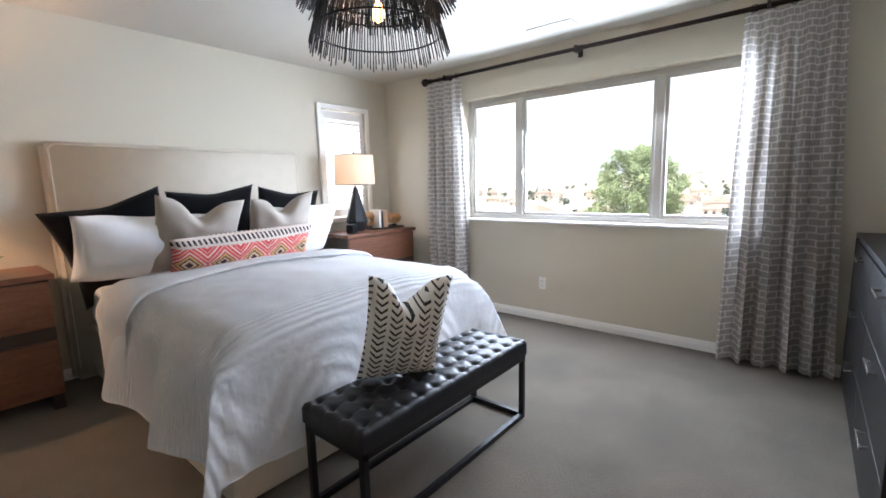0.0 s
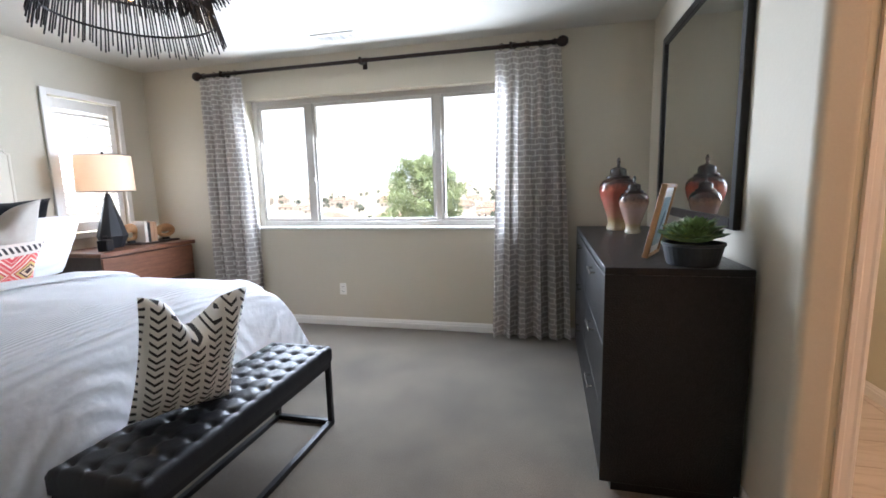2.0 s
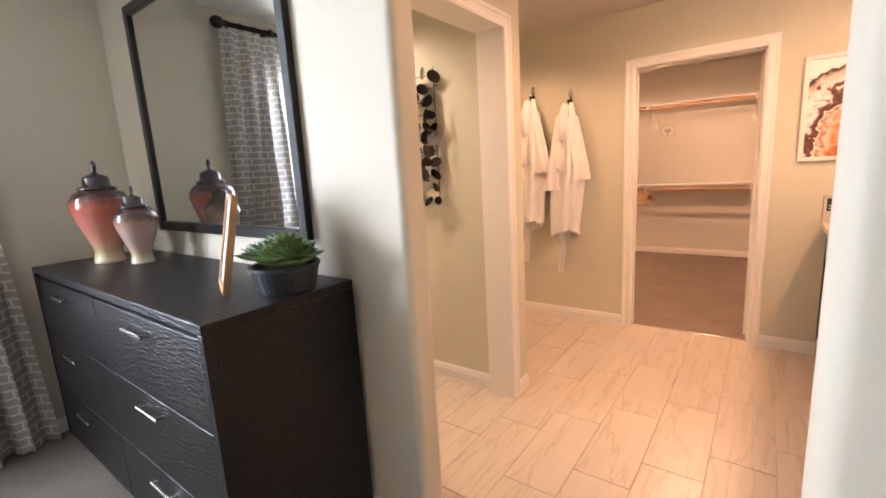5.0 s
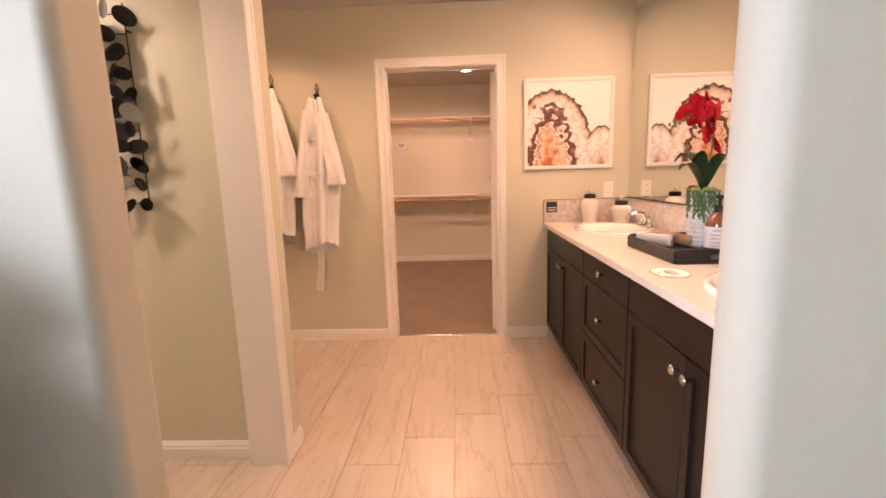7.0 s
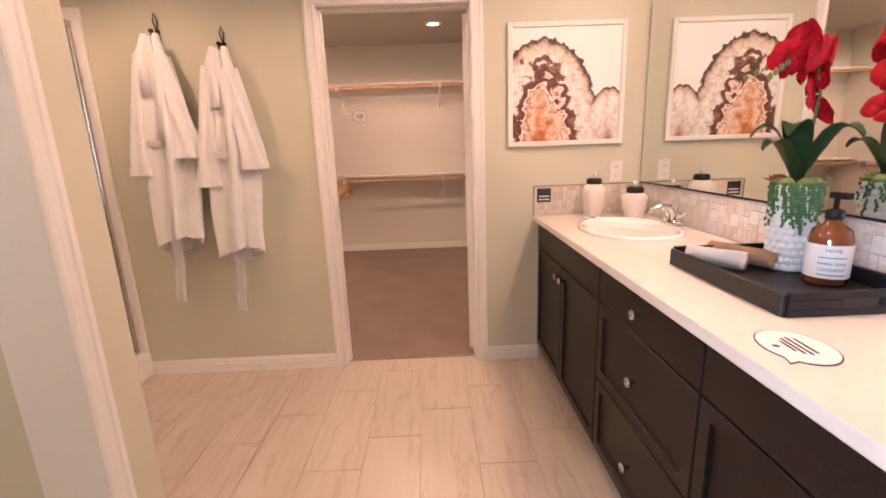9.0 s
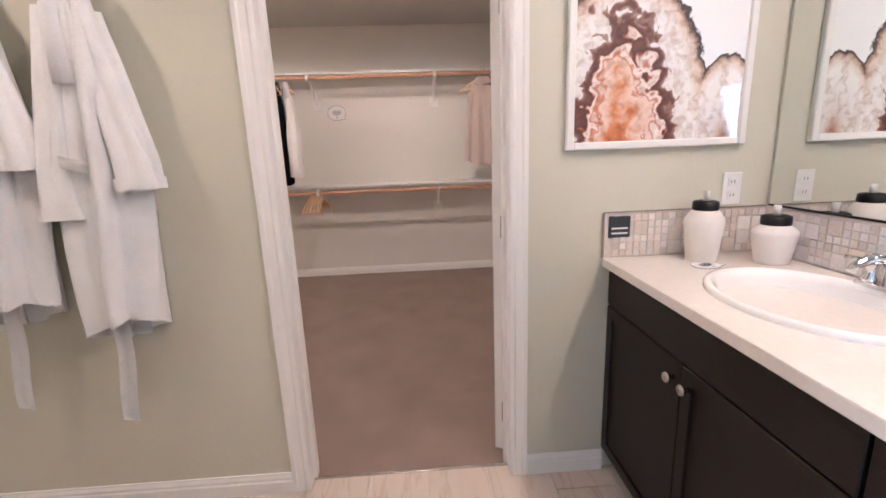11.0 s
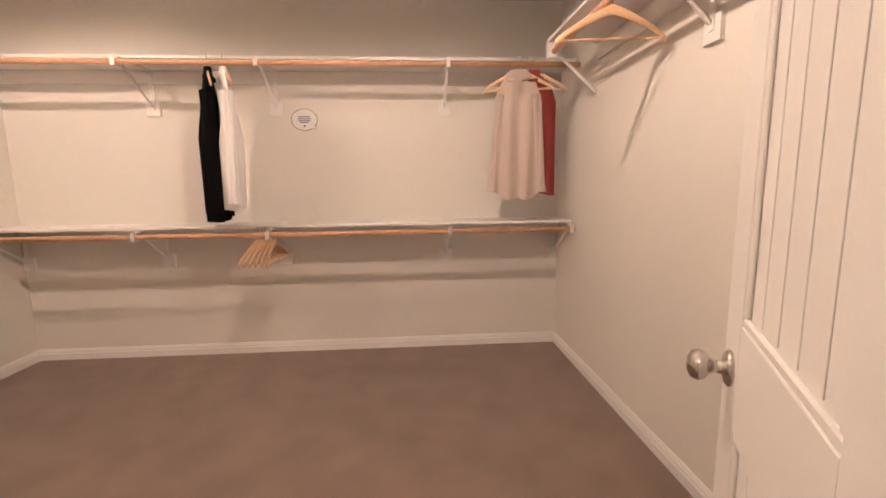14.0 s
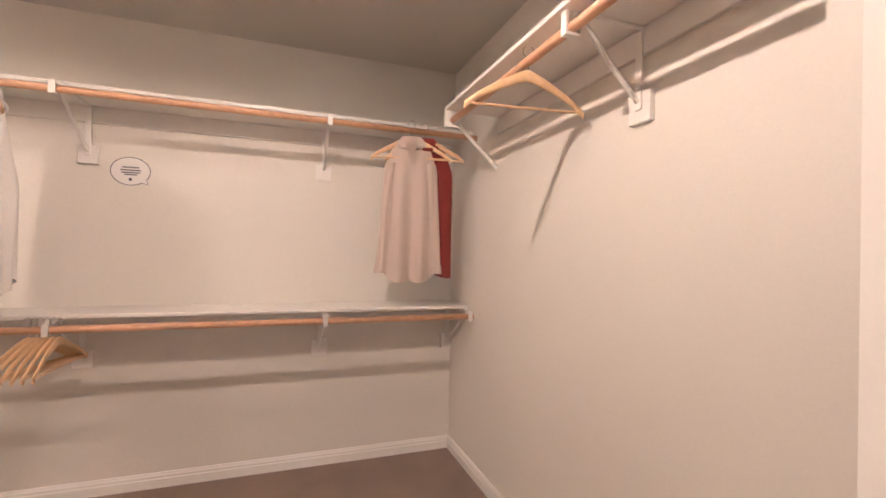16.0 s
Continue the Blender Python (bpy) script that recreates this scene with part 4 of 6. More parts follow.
# ---- nightstands, lamps and small things beside the bed ----
def nightstand(y0, y1, group="nightstands beside the bed"):
    n = thing("nightstand", (-2.50, (y0 + y1) / 2, 0), "reddish walnut nightstand with two drawers and a dark band", "nightstand", group)
    w, l = .24, (y1 - y0) / 2
    part("top", boxes((-w - .01, w + .03, -l - .015, l + .015, .825, .86), bevel=.004), M_WALNUT, n)
    part("body", boxes((-w, w - .01, -l + .01, l - .01, .14, .825), bevel=.002), M_WALNUT_DARK, n)
    part("drawer", boxes((w - .01, w + .012, -l + .012, l - .012, .53, .815), bevel=.003), M_WALNUT, n)
    part("drawer", boxes((w - .01, w + .012, -l + .012, l - .012, .16, .445), bevel=.003), M_WALNUT, n)
    part("band", boxes((w - .01, w + .004, -l + .012, l - .012, .447, .528)), M_WALNUT_DARK, n)
    for sx in (-1, 1):
        for sy in (-1, 1):
            cx, cy = sx * (w - .035), sy * (l - .045)
            part("leg", boxes((cx - .03, cx + .03, cy - .03, cy + .03, 0, .14), bevel=.004), M_WALNUT_DARK, n)
    part("apron", boxes((w - .03, w + .006, -l + .012, l - .012, .10, .158), bevel=.002), M_WALNUT, n)


nightstand(3.76, 4.71)
nightstand(.62, 1.52)


def table_lamp(x, y):
    t = thing("table_lamp", (x, y, .86), "black faceted lamp with a lit cream drum shade", "lamp", "bedside lamps")
    base = material("lamp_base_charcoal", (0.018, 0.02, 0.024), 0.5, spread=0.25, bump=0.3, bump_scale=60)
    bm = lathe(bmesh.new(), [(0, 0), (.075, 0), (.078, .012), (.118, .105), (.112, .125), (.020, .47), (.014, .48), (0, .48)], 8)
    part("base", bm, base, t)
    part("stem", tube(bmesh.new(), [(0, 0, .48), (0, 0, .83)], .006, 8), M_BRONZE, t)
    sh = material("lampshade_linen", (0.78, 0.66, 0.52), 0.9, spread=0.05, fine=300)
    nt = sh.node_tree
    b = nt.nodes["Principled BSDF"]
    tl = nt.nodes.new("ShaderNodeBsdfTranslucent")
    tl.inputs["Color"].default_value = (0.85, 0.70, 0.55, 1)
    ms = nt.nodes.new("ShaderNodeMixShader")
    ms.inputs[0].default_value = .55
    nt.links.new(b.outputs[0], ms.inputs[1]), nt.links.new(tl.outputs[0], ms.inputs[2])
    nt.links.new(ms.outputs[0], nt.nodes["Material Output"].inputs["Surface"])
    bm = lathe(bmesh.new(), [(.215, .50), (.205, .81)], 40)
    part("shade", bm, sh, t, "cream linen drum shade", smooth=True)
    for r, z in ((.215, .50), (.205, .81)):
        bm = bmesh.new()
        tube(bm, [(r * math.cos(2 * math.pi * k / 40), r * math.sin(2 * math.pi * k / 40), z) for k in range(41)], .003, 6, cap=False)
        part("shade_ring", bm, M_BRONZE, t)
    part("finial", lathe(bmesh.new(), [(0, .81), (.012, .815), (.008, .83), (.012, .842), (0, .85)], 10), M_BRONZE, t, smooth=True)
    bm = bmesh.new()
    for k in range(3):
        a = 2 * math.pi * k / 3
        tube(bm, [(0, 0, .81), (.205 * math.cos(a), .205 * math.sin(a), .81)], .002, 5)
    part("spider", bm, M_BRONZE, t)


table_lamp(-2.54, 4.12)
table_lamp(-2.54, 0.80)

clock = thing("alarm_clock", (-2.36, 3.90, .86), "small black cube clock on the nightstand", "clock", rz=20)
part("body", boxes((-.04, .04, -.045, .045, 0, .095), bevel=.008, seg=2), M_BLACK_METAL, clock)
bm = bmesh.new()
tube(bm, [(0, -.035, .09), (0, -.03, .125), (0, .03, .125), (0, .035, .09)], .005, 6)
part("handle", bm, M_BLACK_METAL, clock)

M_OAK = material("wood_carved_tan", (0.42, 0.23, 0.10), 0.5, spread=0.3, scale=9, fine=60, stretch=(1, 6, 1))
book_mat = [material("book_tan", (0.5, 0.3, 0.18), 0.6), material("book_white", (0.75, 0.72, 0.66), 0.6), material("book_black", (0.02, 0.02, 0.02), 0.5), M_OAK]
shelf_tray = thing("nightstand_tray", (-2.50, 4.48, .86), "low dark wooden tray holding books", "tray")
part("base", boxes((-.11, .11, -.22, .22, 0, .018), bevel=.004), M_WALNUT_DARK, shelf_tray)
for k, (y, h, d, mm) in enumerate([(4.36, .20, .03, 1), (4.392, .185, .025, 2), (4.425, .19, .035, 0), (4.462, .185, .03, 0)]):
    bk = thing("book", (-2.50, y, .878), ("upright book with a white cover", "upright black hardcover book", "upright tan leather book", "upright tan leather book")[k], "book", "books on the nightstand tray")
    part("cover", boxes((-.07, -.067 + .14, -d / 2, -d / 2 + .003, 0, h), (-.07, .073, d / 2 - .003, d / 2, 0, h), (.07, .073, -d / 2 + .003, d / 2 - .003, 0, h)), book_mat[mm], bk)
    part("pages", boxes((-.066, .0695, -d / 2 + .0032, d / 2 - .0032, .004, h - .004)), book_mat[1], bk)


def ring_sculpture(x, y, z, r, lying):
    s = thing("wood_sculpture", (x, y, z), "carved tan wooden ring sculpture", "sculpture", "wooden ring sculptures", rz=80)
    bm = bmesh.new()
    n, k = 28, 10
    tilt = 1.35 if lying else 1.0
    rings = []
    for i in range(n):
        a = 2 * math.pi * i / n
        rr = .018 + .012 * (1 + math.sin(a))
        c = Vector((r * tilt * math.cos(a), 0, r + .03 + r * (.75 if lying else 1.0) * math.sin(a)))
        o = Vector((math.cos(a), 0, math.sin(a)))
        rings.append([bm.verts.new(c + o * rr * math.cos(2 * math.pi * j / k) + Vector((0, 1, 0)) * rr * .9 * math.sin(2 * math.pi * j / k)) for j in range(k)])
    for i in range(n):
        for j in range(k):
            bm.faces.new((rings[i][j], rings[(i + 1) % n][j], rings[(i + 1) % n][(j + 1) % k], rings[i][(j + 1) % k]))
    part("ring", bm, M_OAK, s, smooth=True)
    part("foot", boxes((-.03, .03, -.02, .02, 0, .022), bevel=.004), M_BLACK_METAL, s)


ring_sculpture(-2.55, 4.30, .878, .055, False)
ring_sculpture(-2.46, 4.60, .878, .05, True)

M_SUCC = material("succulent_green", (0.10, 0.17, 0.06), 0.45, spread=0.5, scale=20, per_object=0.5)
M_SUCC2 = material("succulent_lime", (0.24, 0.28, 0.06), 0.45, spread=0.4, scale=20)
M_SUCC3 = material("succulent_rust", (0.30, 0.08, 0.05), 0.5, spread=0.4, scale=20)


def rosette(bm, at, r, rows, rnd, tilt=0.0):
    for k in range(rows):
        m = 5 + 2 * (rows - k)
        for j in range(m):
            a = 2 * math.pi * (j + .5 * (k % 2)) / m
            up = radians(15 + 65 * k / max(1, rows - 1))
            ln = r * (1 - .55 * k / rows) * rnd.uniform(.9, 1.1)
            d = Vector((math.cos(a) * math.cos(up), math.sin(a) * math.cos(up), math.sin(up)))
            s = Vector((-math.sin(a), math.cos(a), 0)) * ln * .26
            nrm = d.cross(s).normalized() * ln * .09
            p = Vector(at)
            v = [bm.verts.new(q) for q in (p, p + d * ln * .6 + s, p + d * ln, p + d * ln * .6 - s, p + d * ln * .5 + nrm, p + d * ln * .5 - nrm)]
            for f in ((0, 1, 4), (1, 2, 4), (2, 3, 4), (3, 0, 4), (1, 0, 5), (2, 1, 5), (3, 2, 5), (0, 3, 5)):
                bm.faces.new([v[i] for i in f])


def succulent_bowl(x, y, z, r, h, pot_mat, label, seed, flowers=False):
    b = thing("succulent_pot", (x, y, z), label, "potted plant")
    part("pot", lathe(bmesh.new(), [(0, 0), (r * .82, 0), (r * .86, .008), (r, h - .012), (r * 1.04, h - .01), (r * 1.04, h), (r * .94, h), (r * .9, h * .7), (0, h * .7)], 32), pot_mat, b, smooth=False)
    part("soil", lathe(bmesh.new(), [(0, h * .78), (r * .91, h * .76)], 20), M_BARK, b)
    rnd = random.Random(seed)
    for k in range(17):
        a, q = rnd.uniform(0, 2 * math.pi), r * .85 * math.sqrt(rnd.random())
        bm = bmesh.new()
        rosette(bm, (q * math.cos(a), q * math.sin(a), h * .78 + .022 + .045 * (1 - q / r)), r * rnd.uniform(.62, .92), 4, rnd)
        part("rosette", bm, (M_SUCC3 if flowers and k % 2 else (M_SUCC, M_SUCC, M_SUCC2)[k % 3]), b)


M_POT = material("pot_dark_zinc", (0.035, 0.04, 0.045), 0.4, 0.4, spread=0.3)
M_POT_WHITE = material("pot_white_stone", (0.62, 0.60, 0.56), 0.6, spread=0.15, bump=0.6, bump_scale=30)
succulent_bowl(1.835, 2.965, .99, .112, .09, M_POT, "dark zinc bowl of green succulents on the dresser", 4)
succulent_bowl(-2.40, 1.22, .86, .085, .085, M_POT_WHITE, "white stone bowl of rust succulents on the nightstand", 9, True)


# ---- ginger jars and picture frame on the dresser ----
def glaze(name, cols):
    m = material(name, (0.5, 0.2, 0.15), 0.16, spread=0.1, coat=0.5)
    nt = m.node_tree
    co = nt.nodes.new("ShaderNodeTexCoord")
    sp = nt.nodes.new("ShaderNodeSeparateXYZ")
    nt.links.new(co.outputs["Generated"], sp.inputs[0])
    nz = nt.nodes.new("ShaderNodeTexNoise")
    nz.inputs["Scale"].default_value = 9
    nt.links.new(co.outputs["Generated"], nz.inputs["Vector"])
    ad = nt.nodes.new("ShaderNodeMath")
    ad.operation = 'MULTIPLY_ADD'
    ad.inputs[1].default_value = .16
    nt.links.new(nz.outputs["Fac"], ad.inputs[0])
    nt.links.new(sp.outputs[2], ad.inputs[2])
    r = nt.nodes.new("ShaderNodeValToRGB")
    while len(r.color_ramp.elements) < len(cols):
        r.color_ramp.elements.new(.5)
    for e, (p, c) in zip(r.color_ramp.elements, cols):
        e.position, e.color = p, (*c, 1)
    nt.links.new(ad.outputs[0], r.inputs[0])
    nt.links.new(r.outputs[0], nt.nodes["Principled BSDF"].inputs["Base Color"])
    return m


M_GLAZE = glaze("glaze_coral_brown", [(.10, (.62, .53, .36)), (.26, (.42, .30, .15)), (.36, (.50, .26, .18)), (.62, (.50, .17, .13)), (.84, (.42, .10, .06)), (.97, (.05, .02, .015))])
M_GLAZE_PALE = glaze("glaze_blush_brown", [(.10, (.62, .55, .42)), (.27, (.42, .31, .18)), (.34, (.44, .30, .24)), (.66, (.43, .29, .25)), (.80, (.34, .20, .14)), (.92, (.05, .02, .015))])
M_GLAZE_DARK = material("glaze_dark_brown", (0.02, 0.012, 0.01), 0.2, spread=0.3, coat=0.4)


def ginger_jar(x, y, s, mat, label):
    j = thing("ginger_jar", (x, y, .99), label, "jar", "ginger jars on the dresser")
    prof = [(0, 0), (.062, 0), (.066, .006), (.064, .02), (.056, .05), (.062, .085), (.085, .15), (.108, .215), (.118, .262), (.115, .295), (.098, .325), (.072, .342), (.05, .348)]
    part("body", lathe(bmesh.new(), [(r * s, z * s) for r, z in prof], 36), mat, j, smooth=True)
    lid = [(.074, .343), (.078, .349), (.060, .358), (.054, .362), (.052, .392), (.046, .402), (.030, .410), (.012, .416), (.008, .43), (.013, .445), (.010, .462), (.004, .474), (0, .476)]
    part("lid", lathe(bmesh.new(), [(r * s, z * s) for r, z in lid], 28), M_GLAZE_DARK, j, "dark brown glazed lid with finial", smooth=True)


ginger_jar(1.745, 4.37, 1.08, M_GLAZE, "tall coral glazed ginger jar with dark lid")
ginger_jar(1.815, 4.15, .80, M_GLAZE_PALE, "smaller blush glazed ginger jar with dark lid")


def photo_frame():
    f = new("photo_frame")
    f.matrix_world = pose(1.725, 3.185, .993) @ pose(0, 0, 0, 0, 0, 66) @ pose(0, 0, 0, 12, 0, 0)
    tagged(f, "tan wooden picture frame holding a blue bird print", "picture frame")
    w, h = .115, .33
    part("frame", boxes((-w, -w + .016, -.012, .012, 0, h), (w - .016, w, -.012, .012, 0, h), (-w + .016, w - .016, -.012, .012, 0, .016), (-w + .016, w - .016, -.012, .012, h - .016, h), bevel=.002), M_OAK, f)
    part("mat_board", boxes((-w + .015, w - .015, -.004, .004, .015, h - .015)), M_TRIM, f)
    part("print", boxes((-w + .035, w - .035, -.006, -.0045, .05, h - .06)), material("print_pale_blue", (.30, .42, .48), .5, spread=.35, scale=12), f)
    bm = bmesh.new()
    lathe(bm, [(0, -.03), (.02, -.012), (.024, .01), (.012, .03), (0, .04)], 12)
    for v in bm.verts:
        v.co = Vector((v.co.x + .5 * v.co.z, -.0075 - .001 * (v.co.y > 0), v.co.z * 1.4 + .16))
    part("bird_shape", bm, material("print_ink_blue", (.03, .08, .14), .5), f)


photo_frame()


# ---- art of glazed discs in the small room ----
def disc_art():
    a = thing("wall_art", (3.18, 3.64, 1.15), "wall sculpture of many dark and silvery oval discs on wires", "wall art")
    mats = [material("disc_black", (.012, .012, .013), .18, .5), material("disc_steel", (.26, .27, .30), .22, .9), material("disc_bronze", (.16, .07, .05), .25, .7)]
    rnd = random.Random(12)
    meshes = []
    for k, mm in enumerate(mats):
        bm = lathe(bmesh.new(), [(0, .05), (.6, .16), (.9, .22), (1.0, .26), (.9, .12), (.5, .0), (0, -.04)], 14)
        me = bpy.data.meshes.new("disc")
        bm.to_mesh(me)
        bm.free()
        for p in me.polygons:
            p.use_smooth = True
        me.materials.append(mm)
        meshes.append(me)
    rows, cols = 11, 13
    for i in range(rows):
        z = .03 + i * .073
        for j in range(cols):
            if rnd.random() < .05:
                continue
            y = -.36 + j * .06 + rnd.uniform(-.015, .015)
            low = i < 4
            me = meshes[0] if rnd.random() < (.85 if low else .58) else meshes[1 + (rnd.random() < .18)]
            d = new("disc", me)
            d.parent = a
            s = rnd.uniform(.025, .043)
            d.matrix_basis = pose(-.035 - rnd.uniform(0, .05), y, z + rnd.uniform(-.015, .015), 0, -90, 0) @ pose(0, 0, 0, rnd.uniform(-25, 25), rnd.uniform(-25, 25), rnd.uniform(0, 180)) @ Matrix.Diagonal((s * 1.25, s * .95, s * .7, 1))
    for i in range(rows):
        z = .03 + i * .073
        bm = bmesh.new()
        tube(bm, [(-.03, -.365, z), (-.034, 0, z - .004), (-.03, .375, z)], .0022, 5)
        part("wire", bm, M_BRONZE, a)
    for y in (-.36, .36):
        bm = bmesh.new()
        tube(bm, [(-.028, y, .0), (-.028, y, .80)], .003, 6)
        tube(bm, [(-.028, y, .70), (0, y, .70)], .004, 6)
        part("stand_off", bm, M_BRONZE, a)


disc_art()


# ---- bath: vanity ----
VX0, VX1, VYF = 2.172, 4.648, 1.325      # cabinet run and its front
CT = .892                                # counter top
SINKS = [(4.12, 1.055), (2.60, 1.055)]


def shaker(name, x0, x1, z0, z1, parent, knob_at=None, flat=False):
    """A cabinet front with a recessed panel; its face looks to +y."""
    y = VYF - parent.location.y
    x0, x1 = x0 - parent.location.x, x1 - parent.location.x
    r = .055
    if flat:
        bm = boxes((x0, x1, y, y + .019, z0, z1), bevel=.0025)
    else:
        bm = boxes((x0, x1, y, y + .019, z0, z1), bevel=.0025)
        face = max(bm.faces, key=lambda q: (q.normal.y > .9) * q.calc_area())
        bmesh.ops.inset_region(bm, faces=[face], thickness=r, depth=0)
        inner = max((q for q in bm.faces if q.normal.y > .9), key=lambda q: q.calc_area() * (abs(q.calc_center_median().x - (x0 + x1) / 2) < .001))
        bmesh.ops.inset_region(bm, faces=[inner], thickness=.004, depth=-.010)
    d = part(name, bm, M_ESPRESSO, parent)
    if knob_at:
        kx = knob_at[0] - parent.location.x
        bm = lathe(bmesh.new(), [(0, 0), (.008, 0), (.006, .008), (.007, .014), (.0165, .018), (.017, .024), (.012, .029), (0, .030)], 16)
        k = part("knob", bm, M_NICKEL, d, "satin nickel knob", smooth=True)
        k.matrix_basis = pose(kx, y + .019, knob_at[1], -90, 0, 0)


def cabinet(x0, x1, kind):
    c = thing("vanity_cabinet", ((x0 + x1) / 2, 1.05, 0), ("dark espresso vanity cabinet with two shaker doors" if kind == "doors" else "dark espresso vanity cabinet with three drawers"), "cabinet", "vanity cabinets")
    ox = (x0 + x1) / 2
    part("body", boxes((x0 - ox + .001, x1 - ox - .001, YM - 1.05, VYF - 1.05, .09, CT - .036)), M_ESPRESSO, c)
    part("toe_kick", boxes((x0 - ox + .001, x1 - ox - .001, YM - 1.05, VYF - .07 - 1.05, 0, .09)), M_ESPRESSO, c)
    if kind == "doors":
        shaker("false_front", x0 + .004, x1 - .004, .715, .850, c, flat=True)
        shaker("door", x0 + .004, ox - .002, .10, .709, c, (ox - .035, .655))
        shaker("door", ox + .002, x1 - .004, .10, .709, c, (ox + .035, .655))
    else:
        shaker("drawer", x0 + .004, x1 - .004, .715, .850, c, (ox, .783), flat=True)
        shaker("drawer", x0 + .004, x1 - .004, .41, .709, c, (ox, .56))
        shaker("drawer", x0 + .004, x1 - .004, .10, .404, c, (ox, .252))


cabinet(VX0, 3.06, "doors")
cabinet(3.06, 3.69, "drawers")
cabinet(3.69, VX1, "doors")


def oval(c, rx, ry, n, z):
    return [(c[0] + rx * math.cos(2 * math.pi * k / n), c[1] + ry * math.sin(2 * math.pi * k / n), z) for k in range(n)]


def countertop():
    t = thing("countertop", (0, 0, 0), "cream cultured marble vanity worktop with two basin cut-outs", "worktop")
    bm = bmesh.new()
    n = 40
    y0, y1 = YM + .012, 1.37
    mid = (SINKS[0][0] + SINKS[1][0]) / 2
    spans = [(VX0, mid, SINKS[1]), (mid, VX1, SINKS[0])]
    for xa, xb, c in spans:
        inner = [bm.verts.new(p) for p in oval(c, .245, .185, n, CT)]
        outer = []
        for k in range(n):
            a = 2 * math.pi * k / n
            dx, dy = math.cos(a), math.sin(a)
            tx = ((xb - c[0]) if dx > 0 else (xa - c[0])) / dx if abs(dx) > 1e-6 else 1e9
            ty = ((y1 - c[1]) if dy > 0 else (y0 - c[1])) / dy if abs(dy) > 1e-6 else 1e9
            s = min(tx, ty)
            outer.append((c[0] + dx * s, c[1] + dy * s, CT))
        for cx, cy in ((xa, y0), (xb, y0), (xb, y1), (xa, y1)):
            i = min(range(n), key=lambda q: (outer[q][0] - cx) ** 2 + (outer[q][1] - cy) ** 2)
            outer[i] = (cx, cy, CT)
        ov = [bm.verts.new(p) for p in outer]
        for k in range(n):
            bm.faces.new((inner[k], inner[(k + 1) % n], ov[(k + 1) % n], ov[k]))
    part("slab", bm, M_COUNTER, t)
    part("edge", boxes((VX0, VX1, 1.335, 1.37, CT - .034, CT - .0005), bevel=.004, seg=2), M_COUNTER, t)
    part("underside", boxes((VX0, VX1, y0, 1.335, CT - .036, CT - .0345)), M_COUNTER, t)


countertop()


def sink(c):
    s = thing("basin", (c[0], c[1], CT), "white oval porcelain drop-in basin", "sink", "basins in the vanity")
    prof = [(1.0, .0), (1.0, .010), (.985, .016), (.94, .018), (.89, .012), (.86, -.005), (.80, -.05), (.66, -.10), (.40, -.128), (.12, -.136), (.07, -.138)]
    part("bowl", lathe(bmesh.new(), [(r * .278, z) for r, z in prof], 48, sy=.775), M_PORCELAIN, s, smooth=True)
    part("drain", lathe(bmesh.new(), [(.021, -.136), (.021, -.134), (.012, -.135), (0, -.136)], 16), M_CHROME, s, "chrome drain", smooth=True)


for c in SINKS:
    sink(c)


def faucet(x, y):
    f = thing("faucet", (x, y, CT + .012), "chrome two-handle bathroom faucet", "faucet", "faucets on the vanity")
    part("base_plate", boxes((-.078, .078, -.024, .024, 0, .014), bevel=.006, seg=3), M_CHROME, f)
    bm = bmesh.new()
    tube(bm, [(0, 0, .012), (0, 0, .055), (0, .02, .085), (0, .06, .092), (0, .105, .078), (0, .118, .060)], [.017, .016, .0145, .013, .0115, .011], 14)
    part("spout", bm, M_CHROME, f, smooth=True)
    for sx in (-1, 1):
        h = part("handle", lathe(bmesh.new(), [(0, .0), (.022, 0), (.022, .01), (.015, .022), (.013, .040), (.017, .046), (.012, .056), (0, .058)], 16, at=(sx * .052, 0, .012)), M_CHROME, f, smooth=True)
        bm = bmesh.new()
        tube(bm, [(sx * .052, 0, .058), (sx * .085, .010, .068), (sx * .112, .016, .066)], [.007, .006, .008], 8)
        part("lever", bm, M_CHROME, h, smooth=True)
    part("pop_up_rod", tube(bmesh.new(), [(0, -.014, .012), (0, -.014, .09)], .003, 6), M_CHROME, f)


faucet(SINKS[0][0], .845)
faucet(SINKS[1][0], .845)

# mosaic backsplash: small square glass and stone tiles on the two walls
M_GROUT_PALE = material("grout_pale", (0.66, 0.58, 0.51), 0.9, spread=0.08)
M_MOSAIC = material("mosaic_stone", (0.66, 0.58, 0.50), 0.28, spread=0.14, scale=8, per_object=0.6, coat=0.3)
M_MOSAIC_SHELL = material("mosaic_shell", (0.77, 0.72, 0.67), 0.2, spread=0.12, scale=8, per_object=0.6, coat=0.4)


